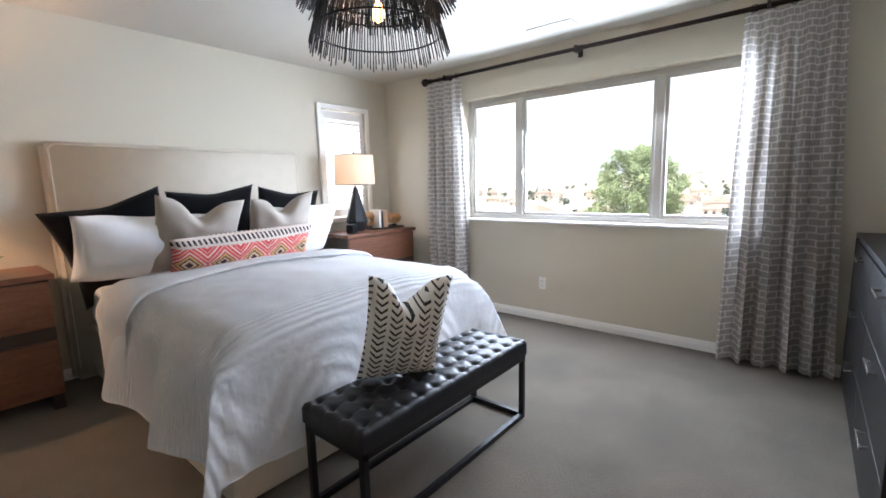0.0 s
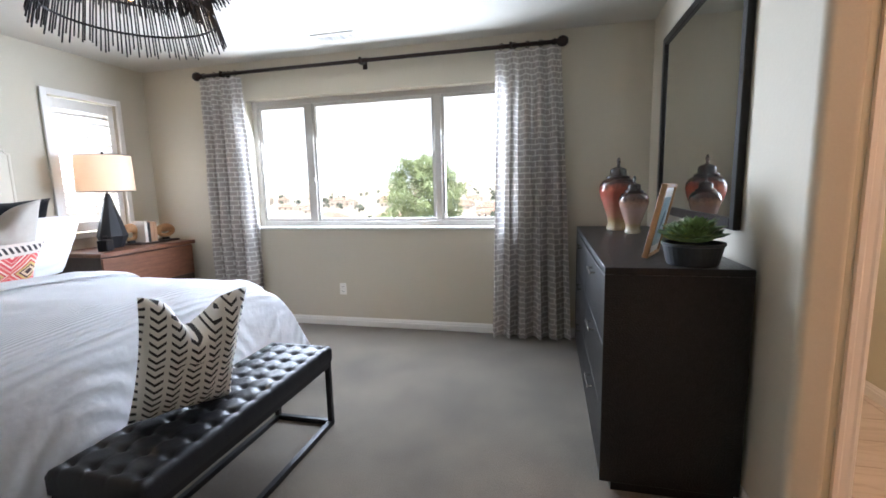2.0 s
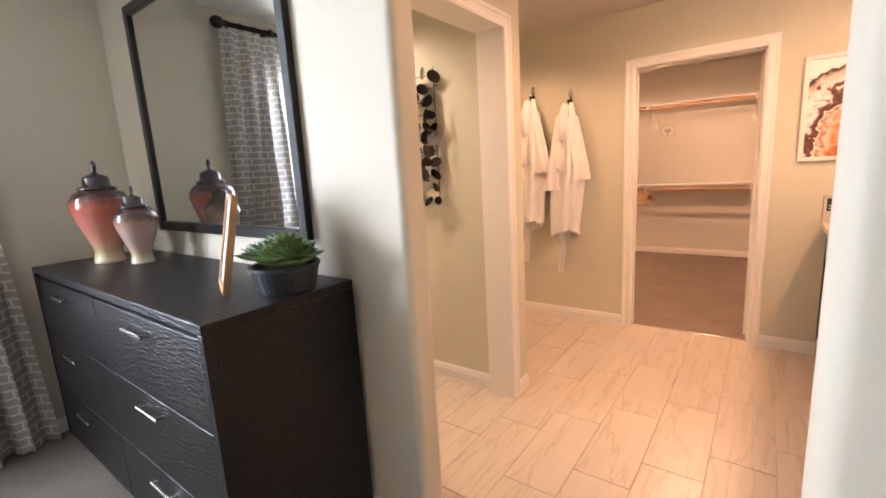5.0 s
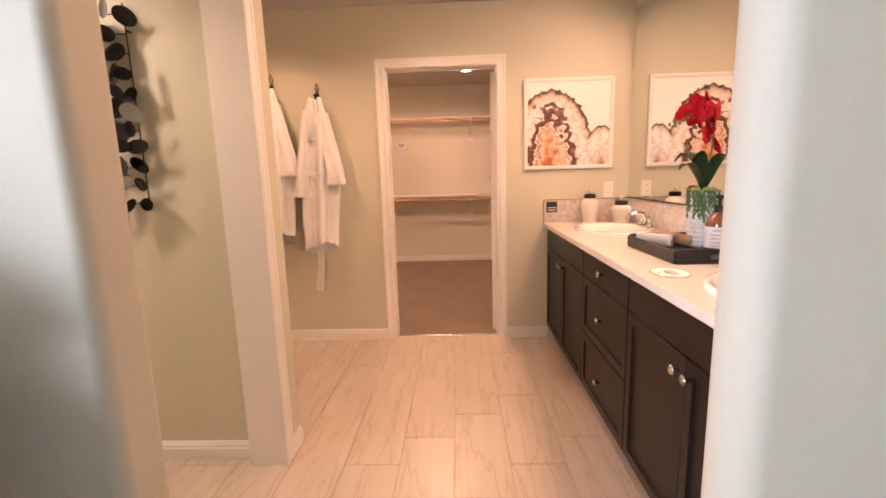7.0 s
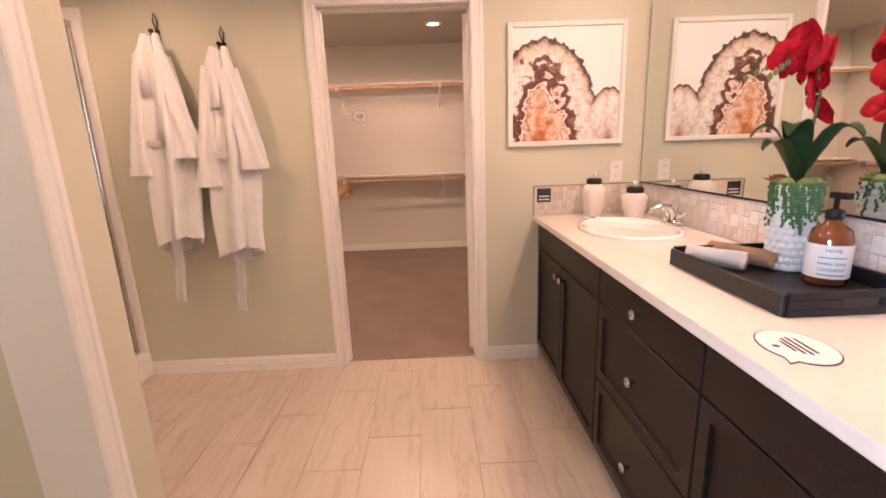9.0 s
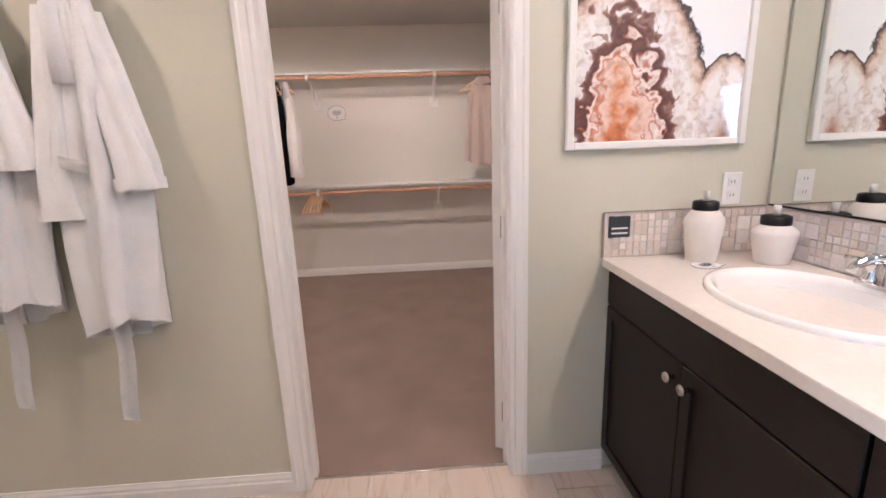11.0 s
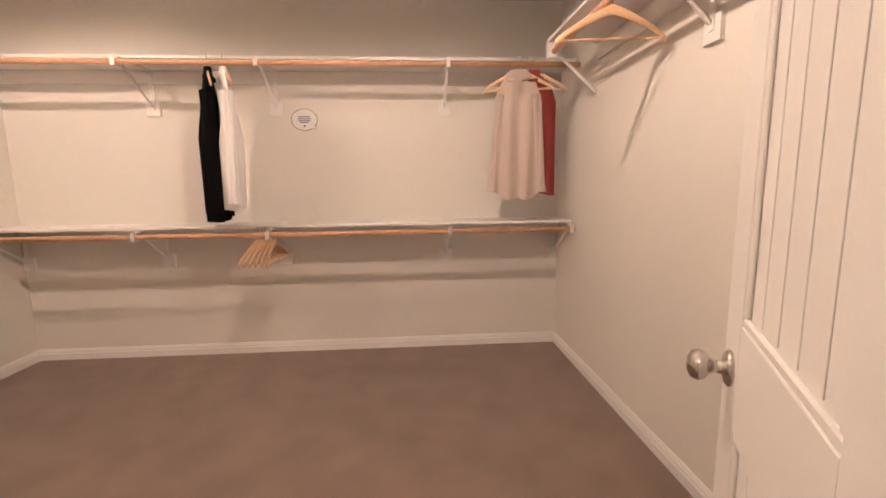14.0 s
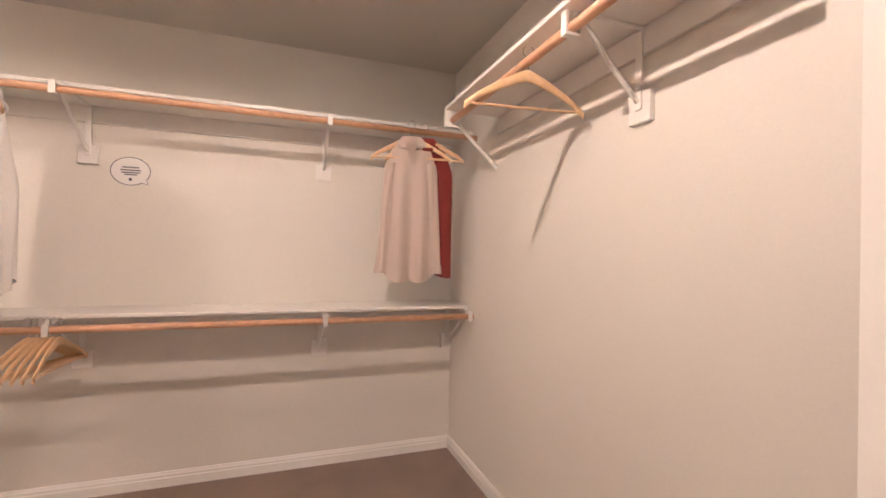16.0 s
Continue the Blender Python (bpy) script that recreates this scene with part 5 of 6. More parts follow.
def backsplash():
    s = thing("backsplash", (VX0, YM, CT), "low backsplash of small beige mosaic tiles", "backsplash", kind="structure")
    p = .0258
    part("grout", boxes((0, VX1 - VX0, .0005, .006, .0, .165), (VX1 - VX0 - .004, VX1 - VX0 + .0015, .006, 1.37 - YM, .0, .165)), M_GROUT_PALE, s)
    part("edge_trim", boxes((VX1 - VX0 - .011, VX1 - VX0 + .0015, 1.3705 - YM, 1.375 - YM, .0, .166), (VX1 - VX0 - .011, VX1 - VX0 + .0015, .0125, 1.3703 - YM, .1652, .1685)), M_NICKEL, s)
    meshes = []
    for mm in (M_MOSAIC, M_MOSAIC_SHELL):
        for big in (1, 2):
            bm = boxes((.0012, p * big - .0012, 0, .0055, .0012, p * big - .0012), bevel=.0008)
            me = bpy.data.meshes.new("tile")
            bm.to_mesh(me)
            bm.free()
            me.materials.append(mm)
            meshes.append(me)
    rnd = random.Random(8)
    rows = 6
    rest = {0: [], 1: []}

    def run(n, place):
        used = set()
        for i in range(n):
            for j in range(rows):
                if (i, j) in used:
                    continue
                big = rnd.random() < .14 and i + 1 < n and j + 1 < rows and (i + 1, j) not in used and (i, j + 1) not in used and (i + 1, j + 1) not in used
                if big:
                    used |= {(i + 1, j), (i, j + 1), (i + 1, j + 1)}
                place(i, j, meshes[2 * (rnd.random() < .45) + (1 if big else 0)])
    count = [0]

    def side(i, j, me):
        o = new("tile", me)
        o.parent = s
        o.matrix_basis = pose(VX1 - VX0 - .0042, .012 + i * p, .004 + j * p, 0, 0, 90)
        count[0] += 1
    run(22, side)

    def back(i, j, me):
        if i * p > 1.32 and count[0] < 300:
            o = new("tile", me)
            o.parent = s
            o.matrix_basis = pose(i * p, .0062, .004 + j * p)
            count[0] += 1
        else:
            w = p * (2 if me in (meshes[1], meshes[3]) else 1)
            rest[0 if me in meshes[:2] else 1].append((i * p, .004 + j * p, w))
    run(95, back)
    for k, mm in ((0, M_MOSAIC), (1, M_MOSAIC_SHELL)):
        verts, faces = [], []
        for x, z, w in rest[k]:
            a, e = len(verts), .0012
            verts += [(x + e, .0062, z + e), (x + w - e, .0062, z + e), (x + w - e, .0062, z + w - e), (x + e, .0062, z + w - e)]
            e2 = e + .0007
            verts += [(x + e2, .0117, z + e2), (x + w - e2, .0117, z + e2), (x + w - e2, .0117, z + w - e2), (x + e2, .0117, z + w - e2)]
            faces += [(a + 4, a + 5, a + 6, a + 7), (a, a + 1, a + 5, a + 4), (a + 1, a + 2, a + 6, a + 5), (a + 2, a + 3, a + 7, a + 6), (a + 3, a, a + 4, a + 7)]
        me = bpy.data.meshes.new("tile_field")
        me.from_pydata(verts, [], faces)
        me.materials.append(mm)
        o = new("tile_field", me)
        o.parent = s
        o["kind"] = "stuff"


vm = thing("vanity_mirror", ((VX0 + 4.62) / 2, YM, 1.066), "wide frameless wall mirror above the vanity", "mirror")
part("glass", boxes((-(4.64 - VX0) / 2 + .02, (4.64 - VX0) / 2, .002, .008, 0, 1.26)), M_MIRROR, vm)
part("edge_channel", boxes((-(4.64 - VX0) / 2 + .02, (4.64 - VX0) / 2, .001, .0125, -.006, .0)), M_BRONZE, vm)


def agate_print():
    f, w, h = framed("framed_print", .888, 1.522, 1.280, 1.912, .026, .024, XC - .001, -1, M_TRIM, "white framed print of an orange and grey agate slice", "picture", "print")
    paper = material("agate_print", (.8, .79, .77), .4, spread=.02)
    nt = paper.node_tree
    b = nt.nodes["Principled BSDF"]
    co = nt.nodes.new("ShaderNodeTexCoord")
    sp = nt.nodes.new("ShaderNodeSeparateXYZ")
    nt.links.new(co.outputs["Object"], sp.inputs[0])

    def mn(op, a, c=None):
        nd = nt.nodes.new("ShaderNodeMath")
        nd.operation = op
        for i, v in enumerate((a, c)):
            if v is None:
                continue
            if isinstance(v, (int, float)):
                nd.inputs[i].default_value = v
            else:
                nt.links.new(v, nd.inputs[i])
        return nd.outputs[0]

    def nz(scale, detail, dist=0.0):
        n = nt.nodes.new("ShaderNodeTexNoise")
        n.inputs["Scale"].default_value, n.inputs["Detail"].default_value, n.inputs["Distortion"].default_value = scale, detail, dist
        nt.links.new(co.outputs["Object"], n.inputs["Vector"])
        return n.outputs["Fac"]
    u = mn('MULTIPLY', sp.outputs[1], -1.0)                       # across, as seen from the room
    v = sp.outputs[2]
    zig = mn('SUBTRACT', nz(17, 2, .5), .5)
    rim = mn('SUBTRACT', nz(30, 4, .2), .5)

    def ellipse(cu, cv, ru, rv):
        a = mn('POWER', mn('ABSOLUTE', mn('MULTIPLY', mn('SUBTRACT', u, cu), 1 / ru)), 2.0)
        c = mn('POWER', mn('ABSOLUTE', mn('MULTIPLY', mn('SUBTRACT', v, cv), 1 / rv)), 2.0)
        return mn('SQRT', mn('ADD', a, c))
    vc = .316                                                     # middle of the sheet
    core = mn('ADD', ellipse(-.125, vc - .27, .180, .40), mn('MULTIPLY', zig, 1.0))
    arch = mn('ADD', mn('MINIMUM', ellipse(-.125, vc - .26, .300, .49), ellipse(.235, vc - .29, .130, .27)), mn('MULTIPLY', rim, .16))
    in_core = mn('LESS_THAN', core, 1.0)
    outer = mn('ADD', mn('MULTIPLY', arch, .45), .5)
    field = mn('ADD', mn('MULTIPLY', mn('MULTIPLY', core, .5), in_core), mn('MULTIPLY', outer, mn('SUBTRACT', 1.0, in_core)))
    ramp = nt.nodes.new("ShaderNodeValToRGB")
    cols = [(0, (.40, .12, .03)), (.10, (.62, .24, .07)), (.17, (.72, .48, .34)), (.25, (.78, .62, .52)), (.29, (.50, .16, .05)), (.315, (.82, .74, .66)), (.345, (.80, .70, .62)), (.365, (.34, .09, .03)), (.385, (.07, .03, .025)), (.455, (.16, .06, .04)), (.499, (.40, .27, .20)),
            (.52, (.36, .17, .09)), (.57, (.56, .42, .32)), (.63, (.70, .64, .59)), (.76, (.80, .77, .74)), (.86, (.84, .82, .79)), (.915, (.70, .60, .50)), (.938, (.40, .26, .17)), (.948, (.05, .035, .03)), (.957, (.05, .035, .03)), (.962, (.86, .86, .85))]
    while len(ramp.color_ramp.elements) < len(cols):
        ramp.color_ramp.elements.new(.5)
    for e, (p, c) in zip(ramp.color_ramp.elements, cols):
        e.position, e.color = p, (*c, 1)
    nt.links.new(field, ramp.inputs[0])
    fine = nt.nodes.new("ShaderNodeMix")
    fine.data_type, fine.blend_type = 'RGBA', 'MULTIPLY'
    fine.inputs[0].default_value = .7
    r2 = nt.nodes.new("ShaderNodeValToRGB")
    r2.color_ramp.elements[0].position, r2.color_ramp.elements[0].color = .35, (.62, .50, .42, 1)
    r2.color_ramp.elements[1].position, r2.color_ramp.elements[1].color = .55, (1, 1, 1, 1)
    nt.links.new(nz(34, 6, .8), r2.inputs[0])
    nt.links.new(ramp.outputs[0], fine.inputs[6])
    inside = mn('LESS_THAN', field, .945)
    keep = nt.nodes.new("ShaderNodeMix")
    keep.data_type = 'RGBA'
    nt.links.new(inside, keep.inputs[0])
    keep.inputs[6].default_value = (1, 1, 1, 1)
    nt.links.new(r2.outputs[0], keep.inputs[7])
    nt.links.new(keep.outputs[2], fine.inputs[7])
    nt.links.new(fine.outputs[2], b.inputs["Base Color"])
    b.inputs["Roughness"].default_value = .5
    b.inputs["Coat Weight"].default_value = .6
    b.inputs["Coat Roughness"].default_value = .03
    part("print", boxes((-.014, -.010, -w + .02, w - .02, .02, h - .02)), paper, f, "agate slice print under glass")


agate_print()


# ---- things on the vanity ----
def lotion_jar(x, y, r, h, label):
    j = thing("lotion_pump", (x, y, CT), label, "soap dispenser", "white stoneware dispensers")
    m = material("stoneware_white", (0.74, 0.70, 0.65), 0.55, spread=0.04, bump=0.1, bump_scale=80)
    part("body", lathe(bmesh.new(), [(0, 0), (r * .72, 0), (r * .76, .006), (r * .9, h * .45), (r, h * .76), (r * .97, h * .84), (r * .62, h), (0, h)], 30), m, j, smooth=True)
    part("collar", lathe(bmesh.new(), [(r * .64, h - .002), (r * .66, h + .006), (r * .64, h + .026), (r * .5, h + .030), (0, h + .030)], 24), M_BLACK_METAL, j, "black collar", smooth=True)
    part("stem", tube(bmesh.new(), [(0, 0, h + .03), (0, 0, h + .062)], [.010, .011], 12), m, j, smooth=True)


lotion_jar(4.545, 1.065, .062, .178, "tall white stoneware pump dispenser with black collar")
lotion_jar(4.475, .868, .066, .130, "squat white stoneware pump dispenser with black collar")

M_CARD = material("card_white", (.78, .76, .74), .5, spread=.02)
M_INK = material("card_ink_navy", (.04, .05, .10), .6)


def card(name, m, r, label, upright=False):
    """A round paper card with a navy rim, a pointed corner and grey lines of print; it lies in its own xy plane."""
    c = new(name)
    c.matrix_world = m
    tagged(c, label, "card")
    n = 40
    for nm, rr, z, mat in (("rim", r, .0, M_INK), ("face", r * .955, .0006, M_CARD)):
        bm = bmesh.new()
        pts = []
        for k in range(n):
            a = 2 * math.pi * k / n
            q = rr * (1.28 if abs(((a - radians(-45) + math.pi) % (2 * math.pi)) - math.pi) < .09 else 1)
            pts.append((q * math.cos(a), q * .82 * math.sin(a)))
        lo = [bm.verts.new((x, y, z)) for x, y in pts]
        hi = [bm.verts.new((x, y, z + .0012)) for x, y in pts]
        bm.faces.new(lo[::-1]), bm.faces.new(hi)
        for k in range(n):
            bm.faces.new((lo[k], lo[(k + 1) % n], hi[(k + 1) % n], hi[k]))
        part(nm, bm, mat, c)
    for y, w in ((.22, .42), (.06, .5), (-.08, .45), (-.2, .3)):
        part("print_bar", boxes((-w * r, w * r, y * r - .003, y * r + .003, .0019, .0022)), M_INK, c)
    part("print_mark", boxes((-.07 * r, .07 * r, -.55 * r, -.40 * r, .0019, .0022)), M_INK, c)


card("paper_card", pose(4.478, 1.09, CT + .0005, 0, 0, -60), .052, "round white paper card lying on the worktop")
card("paper_card", pose(2.925, 1.255, CT + .0005, 0, 0, 175), .078, "round white paper card lying on the worktop")

tray = thing("tray", (3.30, .995, CT), "black rectangular wooden tray with cut-out handles", "tray")
tw, td = .235, .175
part("base", boxes((-tw, tw, -td, td, 0, .010)), M_LEATHER, tray)
for s in (-1, 1):
    part("long_side", boxes((-tw, tw, s * td - .006, s * td + .006, .0, .052), bevel=.002), M_LEATHER, tray)
    x = s * tw
    part("end_board", boxes((x - .006, x + .006, -td + .006, td - .006, 0, .018), (x - .006, x + .006, -td + .006, td - .006, .040, .058), (x - .006, x + .006, -td + .006, -.045, .018, .040), (x - .006, x + .006, .045, td - .006, .018, .040), bevel=.0015), M_LEATHER, tray)


def hobnail_vase(x, y, name, label, r=.056, h=.25):
    v = thing(name, (x, y, CT + .010), label, "vase")
    m = material("hobnail_ceramic", (0.72, 0.70, 0.67), 0.35, spread=0.04, coat=.2)
    part("body", lathe(bmesh.new(), [(0, 0), (r * .78, 0), (r * .9, .01), (r, h * .4), (r * .96, h), (r * .88, h), (r * .86, h * .5), (0, h * .45)], 32), m, v, smooth=True)
    bead = None
    for i in range(12):
        z = .014 + i * (h - .022) / 11
        for k in range(16):
            a = 2 * math.pi * (k + .5 * (i % 2)) / 16
            rr = r * (.9 + .1 * min(1, z / (h * .4)))
            if bead is None:
                bead = part("bead", lathe(bmesh.new(), [(0, .0055), (.007, .004), (.0105, 0)], 8), m, v, smooth=True)
                o = bead
            else:
                o = new("bead", bead.data)
                o.parent = v
            o.matrix_basis = pose(0, 0, 0, 0, 0, math.degrees(a)) @ pose(rr - .001, 0, z, 0, 90, 0)
    return v


M_PETAL = material("orchid_red", (0.42, 0.004, 0.012), 0.6, spread=0.3, scale=30, spec=0.2)
M_ORCHID_LEAF = material("orchid_leaf", (0.035, 0.085, 0.028), 0.35, spread=0.35, scale=14)
M_STEM = material("orchid_stem", (0.12, 0.16, 0.05), 0.5, spread=0.3)
M_TRAIL = material("trailing_succulent", (0.09, 0.17, 0.06), 0.5, spread=0.35, scale=40)


def orchid(x, y):
    o = thing("orchid", (x, y, CT + .188), "red moth orchid with dark leaves in a white vase", "plant")
    rnd = random.Random(17)
    blooms = []
    for lx, ly, top, n in ((.05, .08, .455, 7), (-.05, .13, .435, 6)):
        pts = []
        for k in range(17):
            t = k / 16
            bend = max(0, t - .5) / .5
            pts.append(Vector((lx * bend, -.03 * min(1, t * 2) + ly * bend ** 1.1, .05 + top * (min(1, t / .7) - .07 * bend ** 2) - .05)))
        bm = bmesh.new()
        tube(bm, pts, [.0048 - .003 * k / 16 for k in range(17)], 7)
        part("stem", bm, M_STEM, o, smooth=True)
        for k in range(n):
            p = pts[8 + round(7 * k / (n - 1))]
            blooms.append((p + Vector((rnd.uniform(-.035, .035), rnd.uniform(-.03, .03), rnd.uniform(-.045, .035))), rnd.uniform(-70, 70)))
        bm = bmesh.new()
        for k in range(4):
            lathe(bm, [(0, -.011), (.006, -.005), (.0065, .003), (0, .011)], 7, at=tuple(pts[16] + Vector((lx * .2 * k, .022 * k + .012, -.012 * k - .01))))
        part("bud", bm, M_STEM, o, "pale green closed buds")
    for c, turn in blooms:
        bm = bmesh.new()
        m = pose(c.x, c.y, c.z) @ pose(0, 0, 0, 90 + rnd.uniform(-25, 25), 0, rnd.uniform(-100, 10)) @ pose(0, 0, 0, 0, 0, turn * .4)
        for a, ln, wd in ((90, .046, .026), (215, .044, .024), (325, .044, .024), (15, .050, .040), (165, .050, .040)):
            d = Vector((math.cos(radians(a)), math.sin(radians(a)), 0))
            s = Vector((-d.y, d.x, 0))
            rows = []
            for i in range(5):
                t = i / 4
                ww = wd * math.sin(math.pi * (.12 + .8 * t)) ** .7
                cup = .008 * math.sin(math.pi * t) + .010 * t
                rows.append([bm.verts.new(m @ (d * ln * t + s * ww * q + Vector((0, 0, cup - .006 * q * q)))) for q in (-1, -.4, .4, 1)])
            for p0, p1 in zip(rows, rows[1:]):
                for q in range(3):
                    bm.faces.new((p0[q], p0[q + 1], p1[q + 1], p1[q]))
        lathe(bm, [(0, 0), (.007, .004), (.006, .012), (0, .016)], 6, at=tuple(c))
        part("bloom", bm, M_PETAL, o, smooth=True)
    for k in range(5):
        a = 2 * math.pi * k / 5 + .9
        ln, up = rnd.uniform(.11, .16), rnd.uniform(.8, 1.5)
        bm = bmesh.new()
        d = Vector((math.cos(a), math.sin(a), 0))
        if k % 3 == 0:
            d.y = abs(d.y)
        s = Vector((-d.y, d.x, 0))

        def leaf(u, v):
            t = u
            w = .036 * math.sin(math.pi * (.08 + .88 * t)) ** .7
            p = d * ln * (t * .9) + Vector((0, 0, .07 + up * .13 * math.sin(t * 2.2)))
            return p + s * w * (v * 2 - 1) + Vector((0, 0, .012 * abs(v * 2 - 1)))
        sheet(bm, 8, 4, leaf)
        bmesh.ops.solidify(bm, geom=bm.faces[:], thickness=.002)
        part("leaf", bm, M_ORCHID_LEAF, o, smooth=True)
    bm = bmesh.new()
    for k in range(46):
        a = radians(rnd.uniform(60, 200)) if k < 36 else rnd.uniform(0, 6.28)
        ln = rnd.uniform(.05, .15)
        for j in range(int(ln / .009)):
            z = .075 - j * .009
            rr = .057 + .006 * rnd.random()
            p = Vector((rr * math.cos(a + .02 * j), rr * math.sin(a + .02 * j), z))
            lathe(bm, [(0, -.006), (.0045, -.002), (.004, .003), (0, .006)], 5, at=tuple(p + Vector((rnd.uniform(-.004, .004), rnd.uniform(-.004, .004), 0))))
    part("trailing_foliage", bm, M_TRAIL, o)["kind"] = "stuff"
    bm = bmesh.new()
    rosette(bm, (.035, .03, .078), .038, 4, rnd)
    part("rosette", bm, M_SUCC3, o)
    bm = bmesh.new()
    for k in range(9):
        a = rnd.uniform(0, 6.28)
        lathe(bm, [(0, 0), (.018, .006), (.02, .016), (.01, .026), (0, .028)], 7, at=(.04 * math.cos(a), .04 * math.sin(a), .066))
    part("moss", bm, M_SUCC2, o)


hobnail_vase(3.40, .90, "vase", "white hobnail ceramic vase on the tray")
orchid(3.40, .90)


def soap_bottle(x, y):
    s = thing("soap_bottle", (x, y, CT + .010), "amber glass soap bottle with black pump and white label", "soap bottle")
    s.scale = (1.14, 1.14, 1.14)
    amber = material("amber_glass", (.16, .045, .012), .06, spread=.05, coat=.8)
    part("bottle", lathe(bmesh.new(), [(0, 0), (.040, 0), (.043, .005), (.043, .105), (.036, .128), (.017, .142), (.0155, .155), (0, .155)], 28), amber, s, smooth=True)
    part("cap", lathe(bmesh.new(), [(.0165, .150), (.018, .152), (.018, .170), (.010, .174), (0, .174)], 18), M_BLACK_METAL, s, smooth=True)
    bm = bmesh.new()
    tube(bm, [(0, 0, .17), (0, 0, .202)], .0055, 8)
    box(bm, -.030, .014, -.008, .008, .198, .212)
    part("pump", bm, M_BLACK_METAL, s)
    bm = bmesh.new()
    sheet(bm, 20, 1, lambda u, v: (.0436 * math.cos(radians(20 + 220 * u)), .0436 * math.sin(radians(20 + 220 * u)), .018 + .078 * v))
    lb = part("label", bm, M_CARD, s, "white paper label with dark print")
    for text, z, size in (("HOME", .080, .011), ("HAND SOAP", .050, .0095), ("COCONUT", .036, .010)):
        cu = bpy.data.curves.new("lettering", 'FONT')
        cu.body, cu.size, cu.align_x, cu.extrude = text, size, 'CENTER', .0002
        t = new("lettering_source", cu)
        dg = bpy.context.evaluated_depsgraph_get()
        me = bpy.data.meshes.new_from_object(t.evaluated_get(dg))
        bpy.data.objects.remove(t)
        for v in me.vertices:
            a = radians(150) + v.co.x / .0438
            v.co = Vector((.0440 * math.cos(a), .0440 * math.sin(a), z + v.co.y))
        me.materials.clear()
        me.materials.append(M_INK)
        new("lettering", me).parent = lb
    for z in (.066, .026):
        bm = bmesh.new()
        sheet(bm, 10, 1, lambda u, v: (.0439 * math.cos(radians(115 + 70 * u)), .0439 * math.sin(radians(115 + 70 * u)), z + .002 * v))
        part("print_bar", bm, M_INK, lb)


soap_bottle(3.265, .90)


def rolled_towel(x, y, z, ln, r, rz, mat, label):
    t = thing("rolled_cloth", (x, y, z), label, "towel", "rolled cloths on the tray", rz=rz)
    bm = bmesh.new()

    def at(u, v):
        a = v * 2 * math.pi * 2.3
        rr = r * (.35 + .65 * v) + .002 * noise.noise(Vector((u * 9, v * 9, r)))
        return ((u - .5) * ln * (1 + .03 * math.sin(a)), rr * math.cos(a), r + rr * math.sin(a))
    sheet(bm, 12, 50, at)
    bmesh.ops.solidify(bm, geom=bm.faces[:], thickness=.005)
    part("roll", bm, mat, t, smooth=True)


M_TERRY = material("terry_white", (.86, .85, .84), .95, spread=.06, scale=12, fine=200, bump=.8, bump_scale=260, sheen=.3)
M_BRUSH = material("loofah_tan", (.55, .36, .22), .8, spread=.2, bump=.5, bump_scale=90)
rolled_towel(3.44, 1.085, CT + .010, .16, .030, 40, M_TERRY, "white cloth rolled up on the tray")
rolled_towel(3.465, .985, CT + .010, .20, .029, 25, M_BRUSH, "tan loofah roll lying on the tray")

sw = thing("wall_plate", (XC - .0065, 1.315, 1.005), "small square dark metal sign with pale print on the backsplash", "sign", rz=-90)
part("plate", boxes((-.040, .040, -.006, 0, -.040, .040), bevel=.002), M_POT, sw)
part("print_bar", boxes((-.03, .03, -.0066, -.0058, -.026, -.020), (-.03, .03, -.0066, -.0058, -.008, -.002)), M_CARD, sw)


# ---- robes on their hooks ----
def hook(y, z):
    h = thing("robe_hook", (XC, y, z), "black twisted wire robe hook", "hook", "robe hooks")
    part("plate", boxes((-.006, 0, -.012, .012, -.03, .03), bevel=.002), M_BLACK_METAL, h)
    bm = bmesh.new()
    tube(bm, [(-.006, 0, .02), (-.012, .012, .07), (-.014, 0, .105), (-.012, -.012, .07), (-.006, 0, .02)], .0032, 6)
    part("loop", bm, M_BLACK_METAL, h)
    bm = bmesh.new()
    tube(bm, [(-.006, 0, -.01), (-.045, 0, -.025), (-.062, 0, -.005), (-.062, 0, .008)], .006, 8)
    lathe(bm, [(0, -.013), (.011, -.007), (.013, 0), (.011, .007), (0, .013)], 10, at=(-.062, 0, .012))
    part("peg", bm, M_BLACK_METAL, h)


